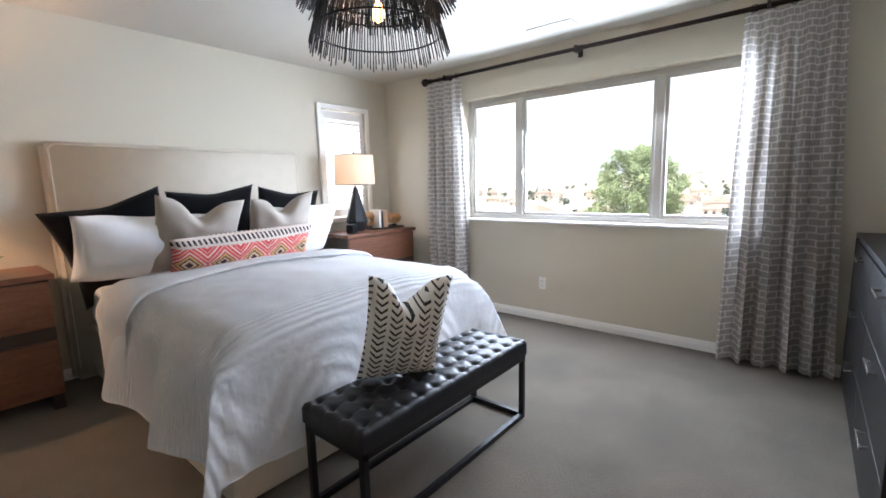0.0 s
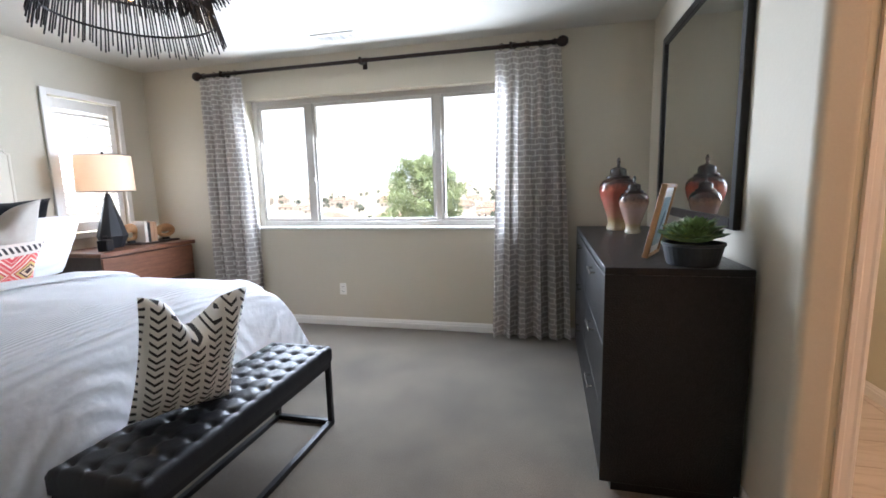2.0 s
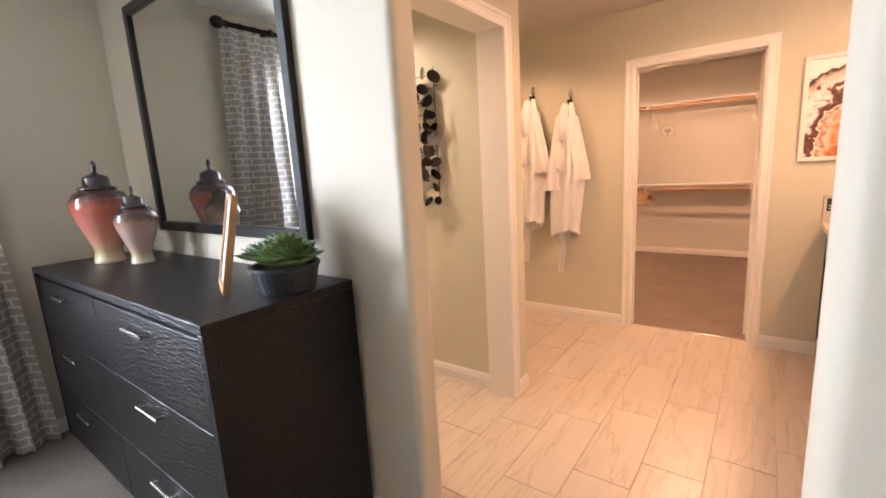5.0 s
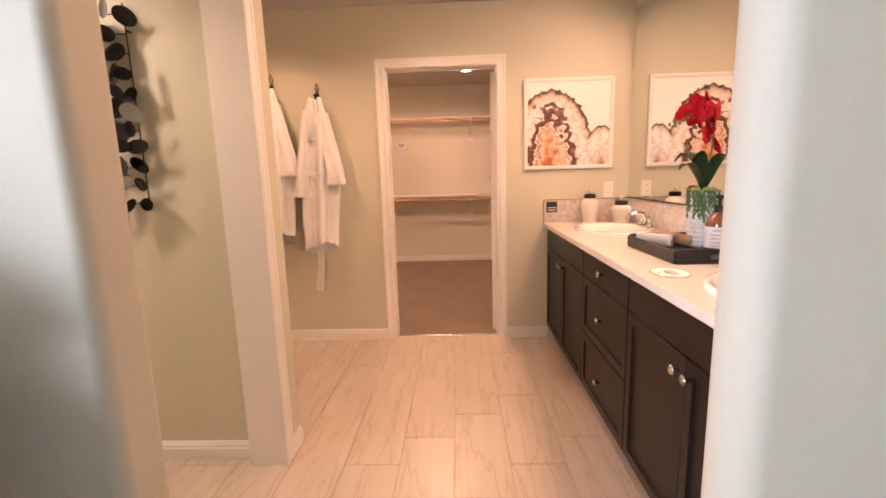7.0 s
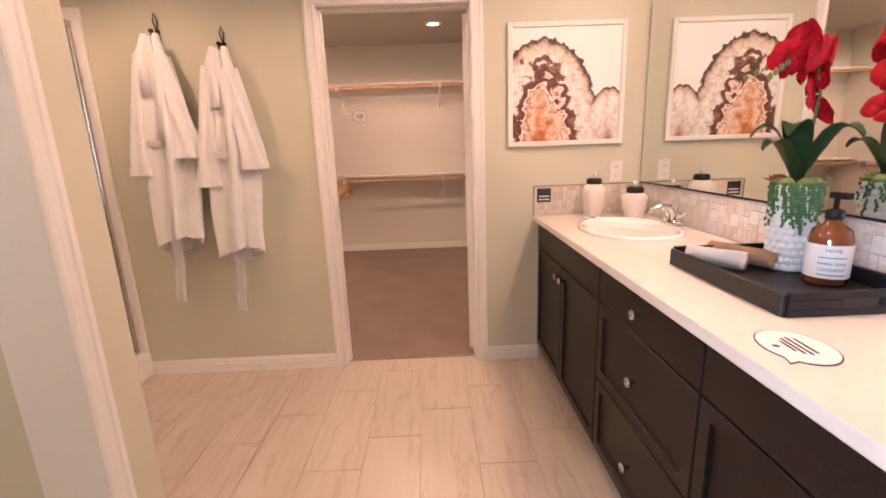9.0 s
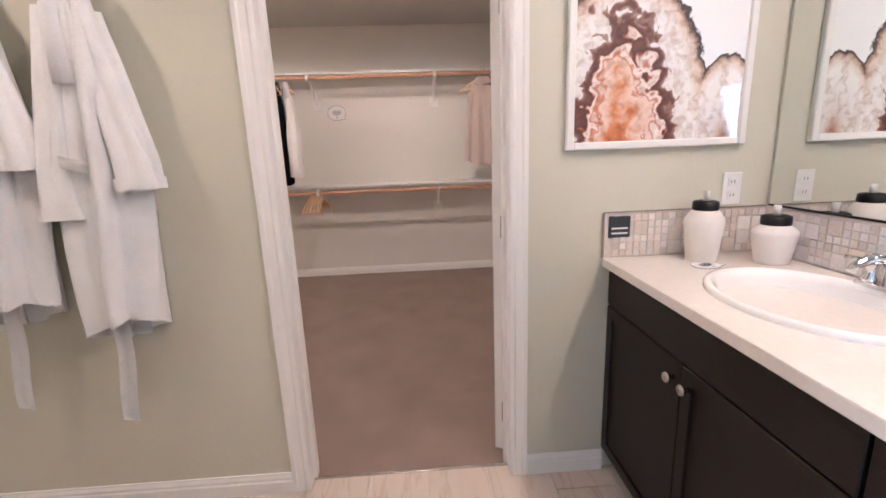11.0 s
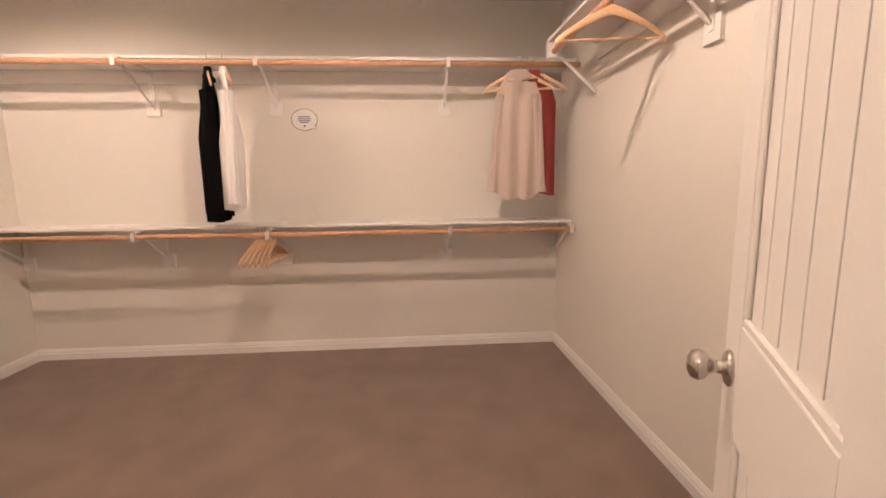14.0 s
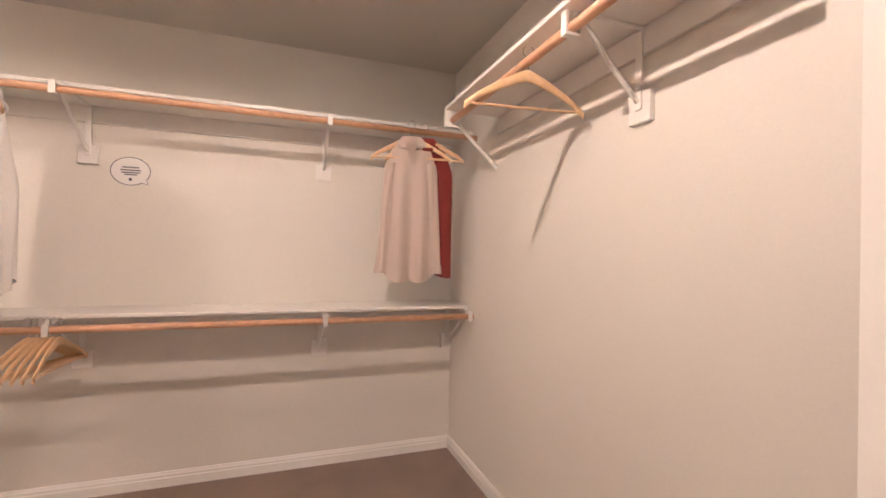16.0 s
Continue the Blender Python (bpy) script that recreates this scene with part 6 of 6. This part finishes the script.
def robe(y, z, seed, mirror=1):
    r = thing("bathrobe", (XC - .062, y, z - .01), "white terry bathrobe hanging from a hook", "bathrobe", "bathrobes on hooks")
    L = 1.16
    rnd = random.Random(seed)

    def outline(t):
        """Half widths to each side and depth at a share t of the length."""
        w = .028 + .086 * min(1, t / .50) ** .9 - .035 * max(0, t - .62)
        return w

    def body(u, v):
        a = 2 * math.pi * u
        t = v
        w = outline(t)
        d = .035 + .045 * min(1, t / .4)
        fold = 1 + .26 * math.sin(a * 6 + seed + 2.0 * t) * min(1, t * 3) + .12 * math.sin(a * 11 + 3 * t + seed)
        yy = mirror * (math.cos(a) * w * fold + .012 * math.sin(t * 5) - .01)
        xx = math.sin(a) * d * fold
        xx = min(xx, .056)
        hem = (.05 * math.cos(a + 1.0) + .005 * math.sin(a * 6 + seed)) * max(0, t - .8) / .2
        return (xx, yy, -t * (L - .08) + hem - .02 * (1 - t) * abs(math.cos(a)))
    bm = bmesh.new()
    sheet(bm, 72, 44, body, close_u=True)
    part("body", bm, M_TERRY, r, smooth=True)
    for s, top, ln, off in ((-1, .16, .60, .062), (1, .19, .50, .050)):
        bm = bmesh.new()

        def sleeve(u, v):
            a = 2 * math.pi * u
            t = v
            w = .038 + .030 * t
            cy = mirror * s * (.045 + off * min(1, t * 1.2) + .015 * t)
            fold = 1 + .20 * math.sin(a * 5 + seed * 2 + 3 * t)
            return (-.030 - .012 * t + math.sin(a) * .038 * fold, cy + math.cos(a) * w * fold, -top * .55 - t * ln)
        sheet(bm, 32, 24, sleeve, close_u=True)
        part("sleeve", bm, M_TERRY, r, smooth=True)
        bm = bmesh.new()
        sheet(bm, 32, 3, lambda u, v: Vector(sleeve(u, .93 + .07 * v)) + Vector((-.002 + .006 * math.sin(2 * math.pi * u), .006 * math.cos(2 * math.pi * u), -.004)), close_u=True)
        part("cuff", bm, M_TERRY, r, smooth=True)
    bm = bmesh.new()
    pts = [(-.02, mirror * .03, .0), (-.045, mirror * .05, -.10), (-.062, mirror * .035, -.30), (-.070, mirror * .01, -.55)]
    for p0 in (pts, [(a, -b * .9 + mirror * .0, c) for a, b, c in pts[:3]]):
        tube(bm, p0, [.016, .026, .026, .020][:len(p0)], 10)
    part("collar", bm, M_TERRY, r, smooth=True)
    bm = bmesh.new()
    sheet(bm, 20, 2, lambda u, v: (-.075 - .015 * math.sin(math.pi * u), mirror * (-.085 + .13 * u), -.50 - .035 * v - .03 * u))
    bmesh.ops.solidify(bm, geom=bm.faces[:], thickness=.010)
    part("belt", bm, M_TERRY, r, smooth=True)
    bm = bmesh.new()
    sheet(bm, 2, 20, lambda u, v: (-.055 - .006 * math.sin(v * 9), mirror * (-.01 - .04 * v) + .055 * u - .028, -.92 - .48 * v + .01 * u))
    bmesh.ops.solidify(bm, geom=bm.faces[:], thickness=.008)
    part("belt_end", bm, M_TERRY, r, smooth=True)


hook(3.335, 1.905)
hook(3.005, 1.835)
robe(3.335, 1.905, 1.0, -1)
robe(3.005, 1.835, 2.2, -1)


# ---- closet: door, shelves, rods, clothes ----
def closet_door():
    d = new("door_1")
    ang = -27.5
    d.matrix_world = pose(XC2 + .012, DY0 + .002, 0, 0, 0, ang) @ pose(0, .036, 0)
    tagged(d, "open white panelled closet door with nickel knobs", "door", kind="structure")
    W, T, Hd = .61, .035, 2.005
    st = .11
    zs = [(.012, .22), (.80, .99), (Hd - .12, Hd)]
    bm = boxes((0, st, -T, 0, .012, Hd), (W - st, W, -T, 0, .012, Hd), *[(st, W - st, -T, 0, a, b) for a, b in zs], bevel=.0015)
    part("stiles_and_rails", bm, M_TRIM, d)
    for a, b in ((.22, .80), (.99, Hd - .12)):
        part("panel", boxes((st, W - st, -T + .011, -.011, a, b)), M_TRIM, d)
        for k in range(1, 5):
            x = st + (W - 2 * st) * k / 5
            part("groove_bead", boxes((x - .003, x + .003, -.0112, -.0092, a + .02, b - .02), bevel=.0008), M_TRIM, d)
        bm = boxes((st, W - st, -.011, -.002, a, a + .016), (st, W - st, -.011, -.002, b - .016, b), (st, st + .016, -.011, -.002, a + .016, b - .016), (W - st - .016, W - st, -.011, -.002, a + .016, b - .016), bevel=.003)
        part("moulding", bm, M_TRIM, d)
    for s in (1, -1):
        y = 0 if s > 0 else -T
        bm = lathe(bmesh.new(), [(0, 0), (.033, 0), (.034, .004), (.028, .010), (.013, .013), (.011, .026), (.016, .034), (.026, .042), (.029, .053), (.025, .064), (.014, .070), (0, .071)], 24)
        k = part("knob", bm, M_NICKEL, d, "satin nickel door knob", smooth=True)
        k.matrix_basis = pose(W - .06, y, .895, -90 * s, 0, 0)
    part("latch_plate", boxes((W - .0005, W + .0015, -T / 2 - .011, -T / 2 + .011, .88, .94)), M_NICKEL, d)
    for z in (.20, 1.0, 1.80):
        part("hinge", tube(bmesh.new(), [(-.004, -.038, z - .045), (-.004, -.038, z + .045)], .006, 10), M_NICKEL, d)


closet_door()
strike = thing("strike_plate", (XC + .10, DY1 - .0005, .91), "dark metal strike plate on the door jamb", "strike plate")
part("plate", boxes((-.014, .014, -.0015, .0008, -.03, .03)), M_BRONZE, strike)


def bracket_mesh(out, low):
    """A shelf and rod bracket: wall plate, arm under the shelf, diagonal brace and rod hook, for a wall at x = 0 with the shelf towards -x."""
    reach, hook = out - .030, out + .011 - .018
    bm = boxes((-.008, 0, -.013, .013, -.26, 0), (-reach, -.008, -.011, .011, -.012, 0), bevel=.001)
    tube(bm, [(-.008, 0, -.235), (-reach * .5, 0, -.125), (-reach + .02, 0, -.012)], .009, 6)
    box(bm, -hook - .018, -hook + .040, -.012, .012, -low - .026, -low - .017)
    box(bm, -hook - .018, -hook - .010, -.012, .012, -low - .017, -.006)
    box(bm, -hook + .032, -hook + .040, -.012, .012, -low - .017, -.006)
    return bm


def shelf_run(name_label, m, length, brackets, end_boards, out=.375, low=.038):
    """A shelf with a rod under its front; local x runs out of the wall towards -x, y along the wall from 0."""
    s = new("closet_shelf")
    s.matrix_world = m
    tagged(s, name_label, "shelf", "closet shelves")
    part("board", boxes((-.312, 0, 0, length, 0, .018), bevel=.002), M_TRIM, s)
    part("cleat", boxes((-.018, 0, .001, length - .001, -.088, -.0005), bevel=.002), M_TRIM, s)
    part("rod", tube(bmesh.new(), [(-out, .004, -low), (-out, length - .004, -low)], .0165, 14), M_POLE, s, "pale wooden clothes rod", smooth=True)
    me = None
    for y in brackets:
        if me is None:
            b = part("bracket", bracket_mesh(out, low), M_TRIM, s)
            me = b.data
        else:
            b = new("bracket", me)
            b.parent = s
        b.location = (-.018, y, -.0006)
        part("wall_block", boxes((-.020, 0, y - .045, y + .045, -.30, -.205), bevel=.002), M_TRIM, s)
    for y in end_boards:
        part("end_board", boxes((-out - .040, -.235, y - .009, y + .009, -.085, -.001), bevel=.002), M_TRIM, s)
        bm = bmesh.new()
        tube(bm, [(-.02, y, -.27), (-out + .02, y, -.06)], .009, 6)
        part("end_brace", bm, M_TRIM, s)
    return s


CW = CY1 - CY0
shelf_run("white upper closet shelf with pale wooden clothes rod", pose(CX, CY0, 2.022), CW, [.85, 2.02, 2.84], [])
shelf_run("white lower closet shelf with pale wooden clothes rod", pose(CX, CY0, .968), CW, [.03, .85, 2.02, 2.84, CW - .03], [])
shelf_run("white side closet shelf with pale wooden clothes rod", pose(XC2 + .95 - .02, CY0, 2.022, 0, 0, -90), 7.13 - (XC2 + .93), [6.14 - (XC2 + .93)], [7.13 - (XC2 + .93) - .01], .275, .05)
shelf_run("white lower side shelf with pale wooden clothes rod", pose(7.16, CY1, .968, 0, 0, 90), 1.6, [.8], [.01], .275, .05)

M_TAG = material("hook_wire", (.5, .5, .5), .25, 1.0)


def hanger(m, label="pale wooden coat hanger", group="wooden hangers", bar=True, mat=None):
    """A wooden hanger; the rod passes through the hook at the local origin, the hanger spans local x."""
    h = new("clothes_hanger")
    h.matrix_world = m
    tagged(h, label, "hanger", group)
    bm = bmesh.new()
    tube(bm, [(.020 * math.cos(radians(a)), 0, .020 * math.sin(radians(a)) - .001) for a in range(200, -70, -18)] + [(0, 0, -.045), (0, 0, -.09)], .0017, 6)
    part("hook", bm, M_TAG, h)
    bm = bmesh.new()

    def arm(u, v):
        t = u * 2 - 1
        x = t * .222
        z = -.085 - .105 * abs(t) ** 1.25 - (.010 * max(0, abs(t) - .8) / .2)
        y = -.018 * t * t
        a = 2 * math.pi * v
        th = .012 + .010 * (1 - abs(t)) ** 1.5 + .006 * max(0, abs(t) - .75)
        return (x, y + .0062 * math.sin(a), z + th * math.cos(a))
    sheet(bm, 34, 10, arm)
    part("shoulder_bar", bm, mat or M_HANGER, h, smooth=True)
    if bar:
        part("bar", tube(bmesh.new(), [(-.20, -.014, -.192), (.20, -.014, -.192)], .0048, 8), mat or M_HANGER, h)
    return h


ROD_TOP = 2.022 - .038 + .0165 + .0185      # hook centre so that the hook lies on the rod
ROD_LOW = .968 - .038 + .0165 + .0185
RX = CX - .375
hanger(pose(6.385, CY0 + .275, ROD_TOP - .012, 0, 0, 82), "pale wooden coat hanger alone on the side rod")
for k in range(6):
    hanger(pose(RX, 2.955 + .022 * k, ROD_LOW, 0, 0, -2 - 3 * k), "pale wooden coat hanger in a bunch on the lower rod")


def garment(name, m, length, shoulder, hem_w, mat, label, sleeves=True, seed=1.0, hem_wave=.03, thin=1.0):
    """A shirt on a hanger: origin at the rod, spanning local x, facing local -y."""
    g = new(name)
    g.matrix_world = m
    tagged(g, label, "shirt", "clothes in the closet")
    top = -.098

    def body(u, v):
        a = 2 * math.pi * u
        t = v
        w = (.05 + (shoulder - .05) * min(1, t / .12) ** .55) if t < .12 else shoulder + (hem_w - shoulder) * (t - .12) / .88
        d = (.022 + .040 * min(1, t * 2)) * thin
        fold = 1 + (.22 * math.sin(a * 7 + seed + 2 * t) + .05 * math.sin(a * 13 + 5 * t)) * min(1, t * 2.5)
        slope = .115 * min(1, abs(math.cos(a))) * min(1, t / .12)
        hem = hem_wave * math.cos(2 * a) * max(0, t - .85) / .15
        return (w * math.cos(a), d * math.sin(a) * fold + .012 * math.sin(w * math.cos(a) * 60 + seed) * min(1, t * 2), top + .02 - slope - t * (length - .09) + hem + .01)
    bm = bmesh.new()
    sheet(bm, 80, 40, body, close_u=True)
    part("body", bm, mat, g, smooth=True)
    if sleeves:
        for s in (-1, 1):
            bm = bmesh.new()

            def sl(u, v):
                a = 2 * math.pi * u
                t = v
                r = .046 - .008 * t
                fold = 1 + .14 * math.sin(a * 4 + seed + 5 * t)
                return (s * (shoulder - .045 + .055 * t) + r * .75 * math.cos(a) * fold, .010 + .8 * r * math.sin(a) * fold, top - .125 - t * (length * .76))
            sheet(bm, 26, 22, sl, close_u=True)
            part("sleeve", bm, mat, g, smooth=True)
            bm = bmesh.new()
            sheet(bm, 26, 2, lambda u, v: Vector(sl(u, .94 + .07 * v)) + Vector((.004 * math.cos(2 * math.pi * u), .004 * math.sin(2 * math.pi * u), 0)), close_u=True)
            part("cuff", bm, mat, g, smooth=True)
    bm = bmesh.new()
    tube(bm, [(.068 * math.cos(radians(a)), .028 * math.sin(radians(a)) - .004, top - .022 - .020 * max(0, -math.sin(radians(a)))) for a in range(0, 361, 20)], .010, 8, cap=False)
    part("collar", bm, mat, g, smooth=True)
    return g


def stripe(name, base, line, pitch):
    m = material(name, base, .85, spread=.05, fine=200, bump=.25, bump_scale=220)
    nt = m.node_tree
    wv = nt.nodes.new("ShaderNodeTexWave")
    wv.bands_direction = 'X'
    wv.inputs["Scale"].default_value, wv.inputs["Distortion"].default_value = pitch, .4
    co = nt.nodes.new("ShaderNodeTexCoord")
    nt.links.new(co.outputs["Object"], wv.inputs["Vector"])
    mx = nt.nodes.new("ShaderNodeMix")
    mx.data_type = 'RGBA'
    mx.inputs[6].default_value, mx.inputs[7].default_value = (*base, 1), (*line, 1)
    nt.links.new(wv.outputs["Fac"], mx.inputs[0])
    nt.links.new(mx.outputs[2], nt.nodes["Principled BSDF"].inputs["Base Color"])
    return m


M_BLOUSE = stripe("blouse_beige_stripe", (.56, .47, .40), (.49, .40, .34), 40)
M_RED = material("shirt_rust_red", (.20, .025, .02), .85, spread=.2, bump=.2)
M_BLACKSHIRT = material("shirt_black", (.003, .003, .0035), .95, spread=.2, bump=.2, spec=.1)
M_WHITESHIRT = material("shirt_white", (.80, .78, .76), .85, spread=.04, bump=.2)
blouse = garment("blouse", pose(RX, 1.378, ROD_TOP, 0, 0, -105), .80, .150, .165, M_BLOUSE, "beige striped long-sleeved blouse on a wooden hanger", True, 1.3, .09, .7)
hanger(pose(RX, 1.378, ROD_TOP, 0, 0, -105), "pale wooden hanger holding the beige blouse")
bm = bmesh.new()
sheet(bm, 2, 8, lambda u, v: ((u - .5) * .07 * (1 - v) + .002, -.062 - .012 * v, -.115 - .13 * v))
bmesh.ops.solidify(bm, geom=bm.faces[:], thickness=.003)
part("placket", bm, M_BLOUSE, blouse)
part("neck_label", boxes((-.016, .016, -.006, -.003, -.118, -.102)), M_BLACKSHIRT, blouse)
garment("shirt", pose(RX, 1.297, ROD_TOP, 0, 0, -102), .80, .16, .165, M_RED, "rust red shirt hanging behind the blouse", False, 4.1, .03, .4)
hanger(pose(RX, 1.297, ROD_TOP, 0, 0, -102), "pale wooden hanger holding the red shirt")
garment("shirt", pose(RX, 3.285, ROD_TOP, 0, 0, 21), .93, .17, .17, M_BLACKSHIRT, "black shirt hanging from the upper rod", True, 2.2)
hanger(pose(RX, 3.285, ROD_TOP, 0, 0, 21), "pale wooden hanger holding the black shirt")
garment("shirt", pose(RX, 3.195, ROD_TOP, 0, 0, 27), .86, .17, .19, M_WHITESHIRT, "white shirt hanging from the upper rod", True, 3.3)
hanger(pose(RX, 3.195, ROD_TOP, 0, 0, 27), "pale wooden hanger holding the white shirt")

card("wall_sticker", pose(CX - .001, 2.813, 1.70) @ pose(0, 0, 0, 90, 0, -90), .092, "round white paper sign with navy rim stuck on the closet wall")


# ---- shower beside the robes ----
def shower():
    y0, y1 = 3.70, 3.83
    sh = thing("shower_enclosure", (0, 0, 0), "white shower curb and jamb with metal framed glass", "shower")
    part("curb", boxes((3.315, XC - .001, y0, y1, .0, .15), bevel=.012, seg=3), M_TRIM, sh)
    part("jamb", boxes((XC - .022, XC - .001, y0 + .005, y1 + .5, .1505, 2.05), bevel=.006, seg=2), M_TRIM, sh)
    fy = y0 + .062
    part("frame_rail", boxes((3.32, XC - .024, fy - .014, fy + .014, .1510, .178), bevel=.003), M_NICKEL, sh)
    part("frame_rail", boxes((3.32, XC - .024, fy - .014, fy + .014, 1.955, 1.985), bevel=.003), M_NICKEL, sh)
    for xa in (3.32, 3.98, XC - .052):
        part("frame_post", boxes((xa, xa + .026, fy - .013, fy + .013, .1785, 1.9545), bevel=.003), M_NICKEL, sh)
    for z in (.36, 1.70):
        part("hinge", boxes((XC - .066, XC - .040, fy - .026, fy - .0135, z - .035, z + .035), bevel=.004), M_NICKEL, sh)
    gl = bpy.data.materials.new("shower_glass")
    gl.use_nodes = True
    g = gl.node_tree.nodes["Principled BSDF"]
    g.inputs["Transmission Weight"].default_value, g.inputs["Roughness"].default_value, g.inputs["IOR"].default_value = 1.0, .02, 1.45
    g.inputs["Base Color"].default_value = (.95, .98, .96, 1)
    for xa, xb in ((3.347, 3.979), (4.007, XC - .053)):
        pn = part("glass_pane", boxes((xa, xb, fy - .003, fy + .003, .1788, 1.9542)), gl, sh)
        pn.visible_shadow = False
    part("tray", boxes((3.315, XC - .023, y1 + .001, YN - .001, 0, .06)), M_TRIM, sh)


shower()


# ---- ceiling downlights ----
M_GLOW = material("lamp_glow_warm", (1.0, .72, .45), .5, emission=6.0)


def downlight(x, y, z):
    d = thing("downlight", (x, y, z), "round white recessed ceiling downlight, lit", "ceiling light", "recessed downlights")
    part("trim_ring", lathe(bmesh.new(), [(.055, -.001), (.085, -.001), (.085, -.006), (.06, -.009), (.055, -.004)], 28), M_TRIM, d, smooth=True)
    part("lens", lathe(bmesh.new(), [(0, -.003), (.055, -.003)], 24), M_GLOW, d)


downlight(6.95, 1.88, 2.507)
downlight(5.90, 2.22, 2.507)
downlight(6.45, 4.20, 2.507)
downlight(3.9, 2.15, 2.44)


# ---- plank tiles of the bath floor ----
M_TILE = material("porcelain_plank", (.56, .46, .36), .3, spread=.10, scale=2.5, fine=30, per_object=.2, stretch=(1.2, 9, 1), coat=.15)


def plank_floor():
    f = thing("floor_tiles", (0, 0, 0), "cream porcelain plank tiles with soft grey veins laid lengthwise", "tile floor", kind="structure")
    nt = M_TILE.node_tree
    b = nt.nodes["Principled BSDF"]
    tc = nt.nodes.new("ShaderNodeTexCoord")
    inf = nt.nodes.new("ShaderNodeObjectInfo")
    mp = nt.nodes.new("ShaderNodeVectorMath")
    mp.operation = 'MULTIPLY_ADD'
    mp.inputs[1].default_value = (1, 1, 1)
    sc = nt.nodes.new("ShaderNodeVectorMath")
    sc.operation = 'SCALE'
    sc.inputs[0].default_value = (9, 5, 3)
    nt.links.new(inf.outputs["Random"], sc.inputs["Scale"])
    nt.links.new(tc.outputs["Object"], mp.inputs[0])
    nt.links.new(sc.outputs[0], mp.inputs[2])
    rot = nt.nodes.new("ShaderNodeMapping")
    rot.inputs["Rotation"].default_value = (0, 0, radians(7))
    rot.inputs["Scale"].default_value = (.8, 6.5, 1)
    nt.links.new(mp.outputs[0], rot.inputs["Vector"])
    nz = nt.nodes.new("ShaderNodeTexNoise")
    nz.inputs["Scale"].default_value, nz.inputs["Detail"].default_value, nz.inputs["Distortion"].default_value = 1.5, 6, .15
    nt.links.new(rot.outputs[0], nz.inputs["Vector"])
    r = nt.nodes.new("ShaderNodeValToRGB")
    cols = [(.28, (.49, .41, .335)), (.42, (.55, .47, .39)), (.475, (.56, .48, .40)), (.50, (.47, .385, .305)), (.525, (.55, .47, .39)), (.68, (.585, .505, .425)), (.76, (.52, .44, .365))]
    while len(r.color_ramp.elements) < len(cols):
        r.color_ramp.elements.new(.5)
    for e, (p, c) in zip(r.color_ramp.elements, cols):
        e.position, e.color = p, (*c, 1)
    nt.links.new(nz.outputs["Fac"], r.inputs[0])
    nt.links.new(r.outputs[0], b.inputs["Base Color"])
    w, ln, g = .245, .61, .0012
    cache = {}
    y = YM + .55
    k = 0
    while y < YN:
        x = XE2 - .06 - (k % 3) * ln / 3
        while x < XC + .05:
            a, c = max(x, XE2 - .058), min(x + ln, XC + .048)
            if c - a > .03:
                key = round(c - a, 3)
                if key not in cache:
                    bm = boxes((g, c - a - g, g, w - g, -.008, 0), bevel=.0015)
                    me = bpy.data.meshes.new("tile")
                    bm.to_mesh(me)
                    bm.free()
                    me.materials.append(M_TILE)
                    cache[key] = me
                o = new("tile", cache[key])
                o.parent = f
                o.location = (a, y, 0)
            x += ln
        y += w
        k += 1


plank_floor()
structure("trim_threshold", boxes((XC + .045, XC + .055, DY0, DY1, -.002, .006), bevel=.002), M_NICKEL, "thin metal strip between tile and carpet", "threshold")
backsplash()
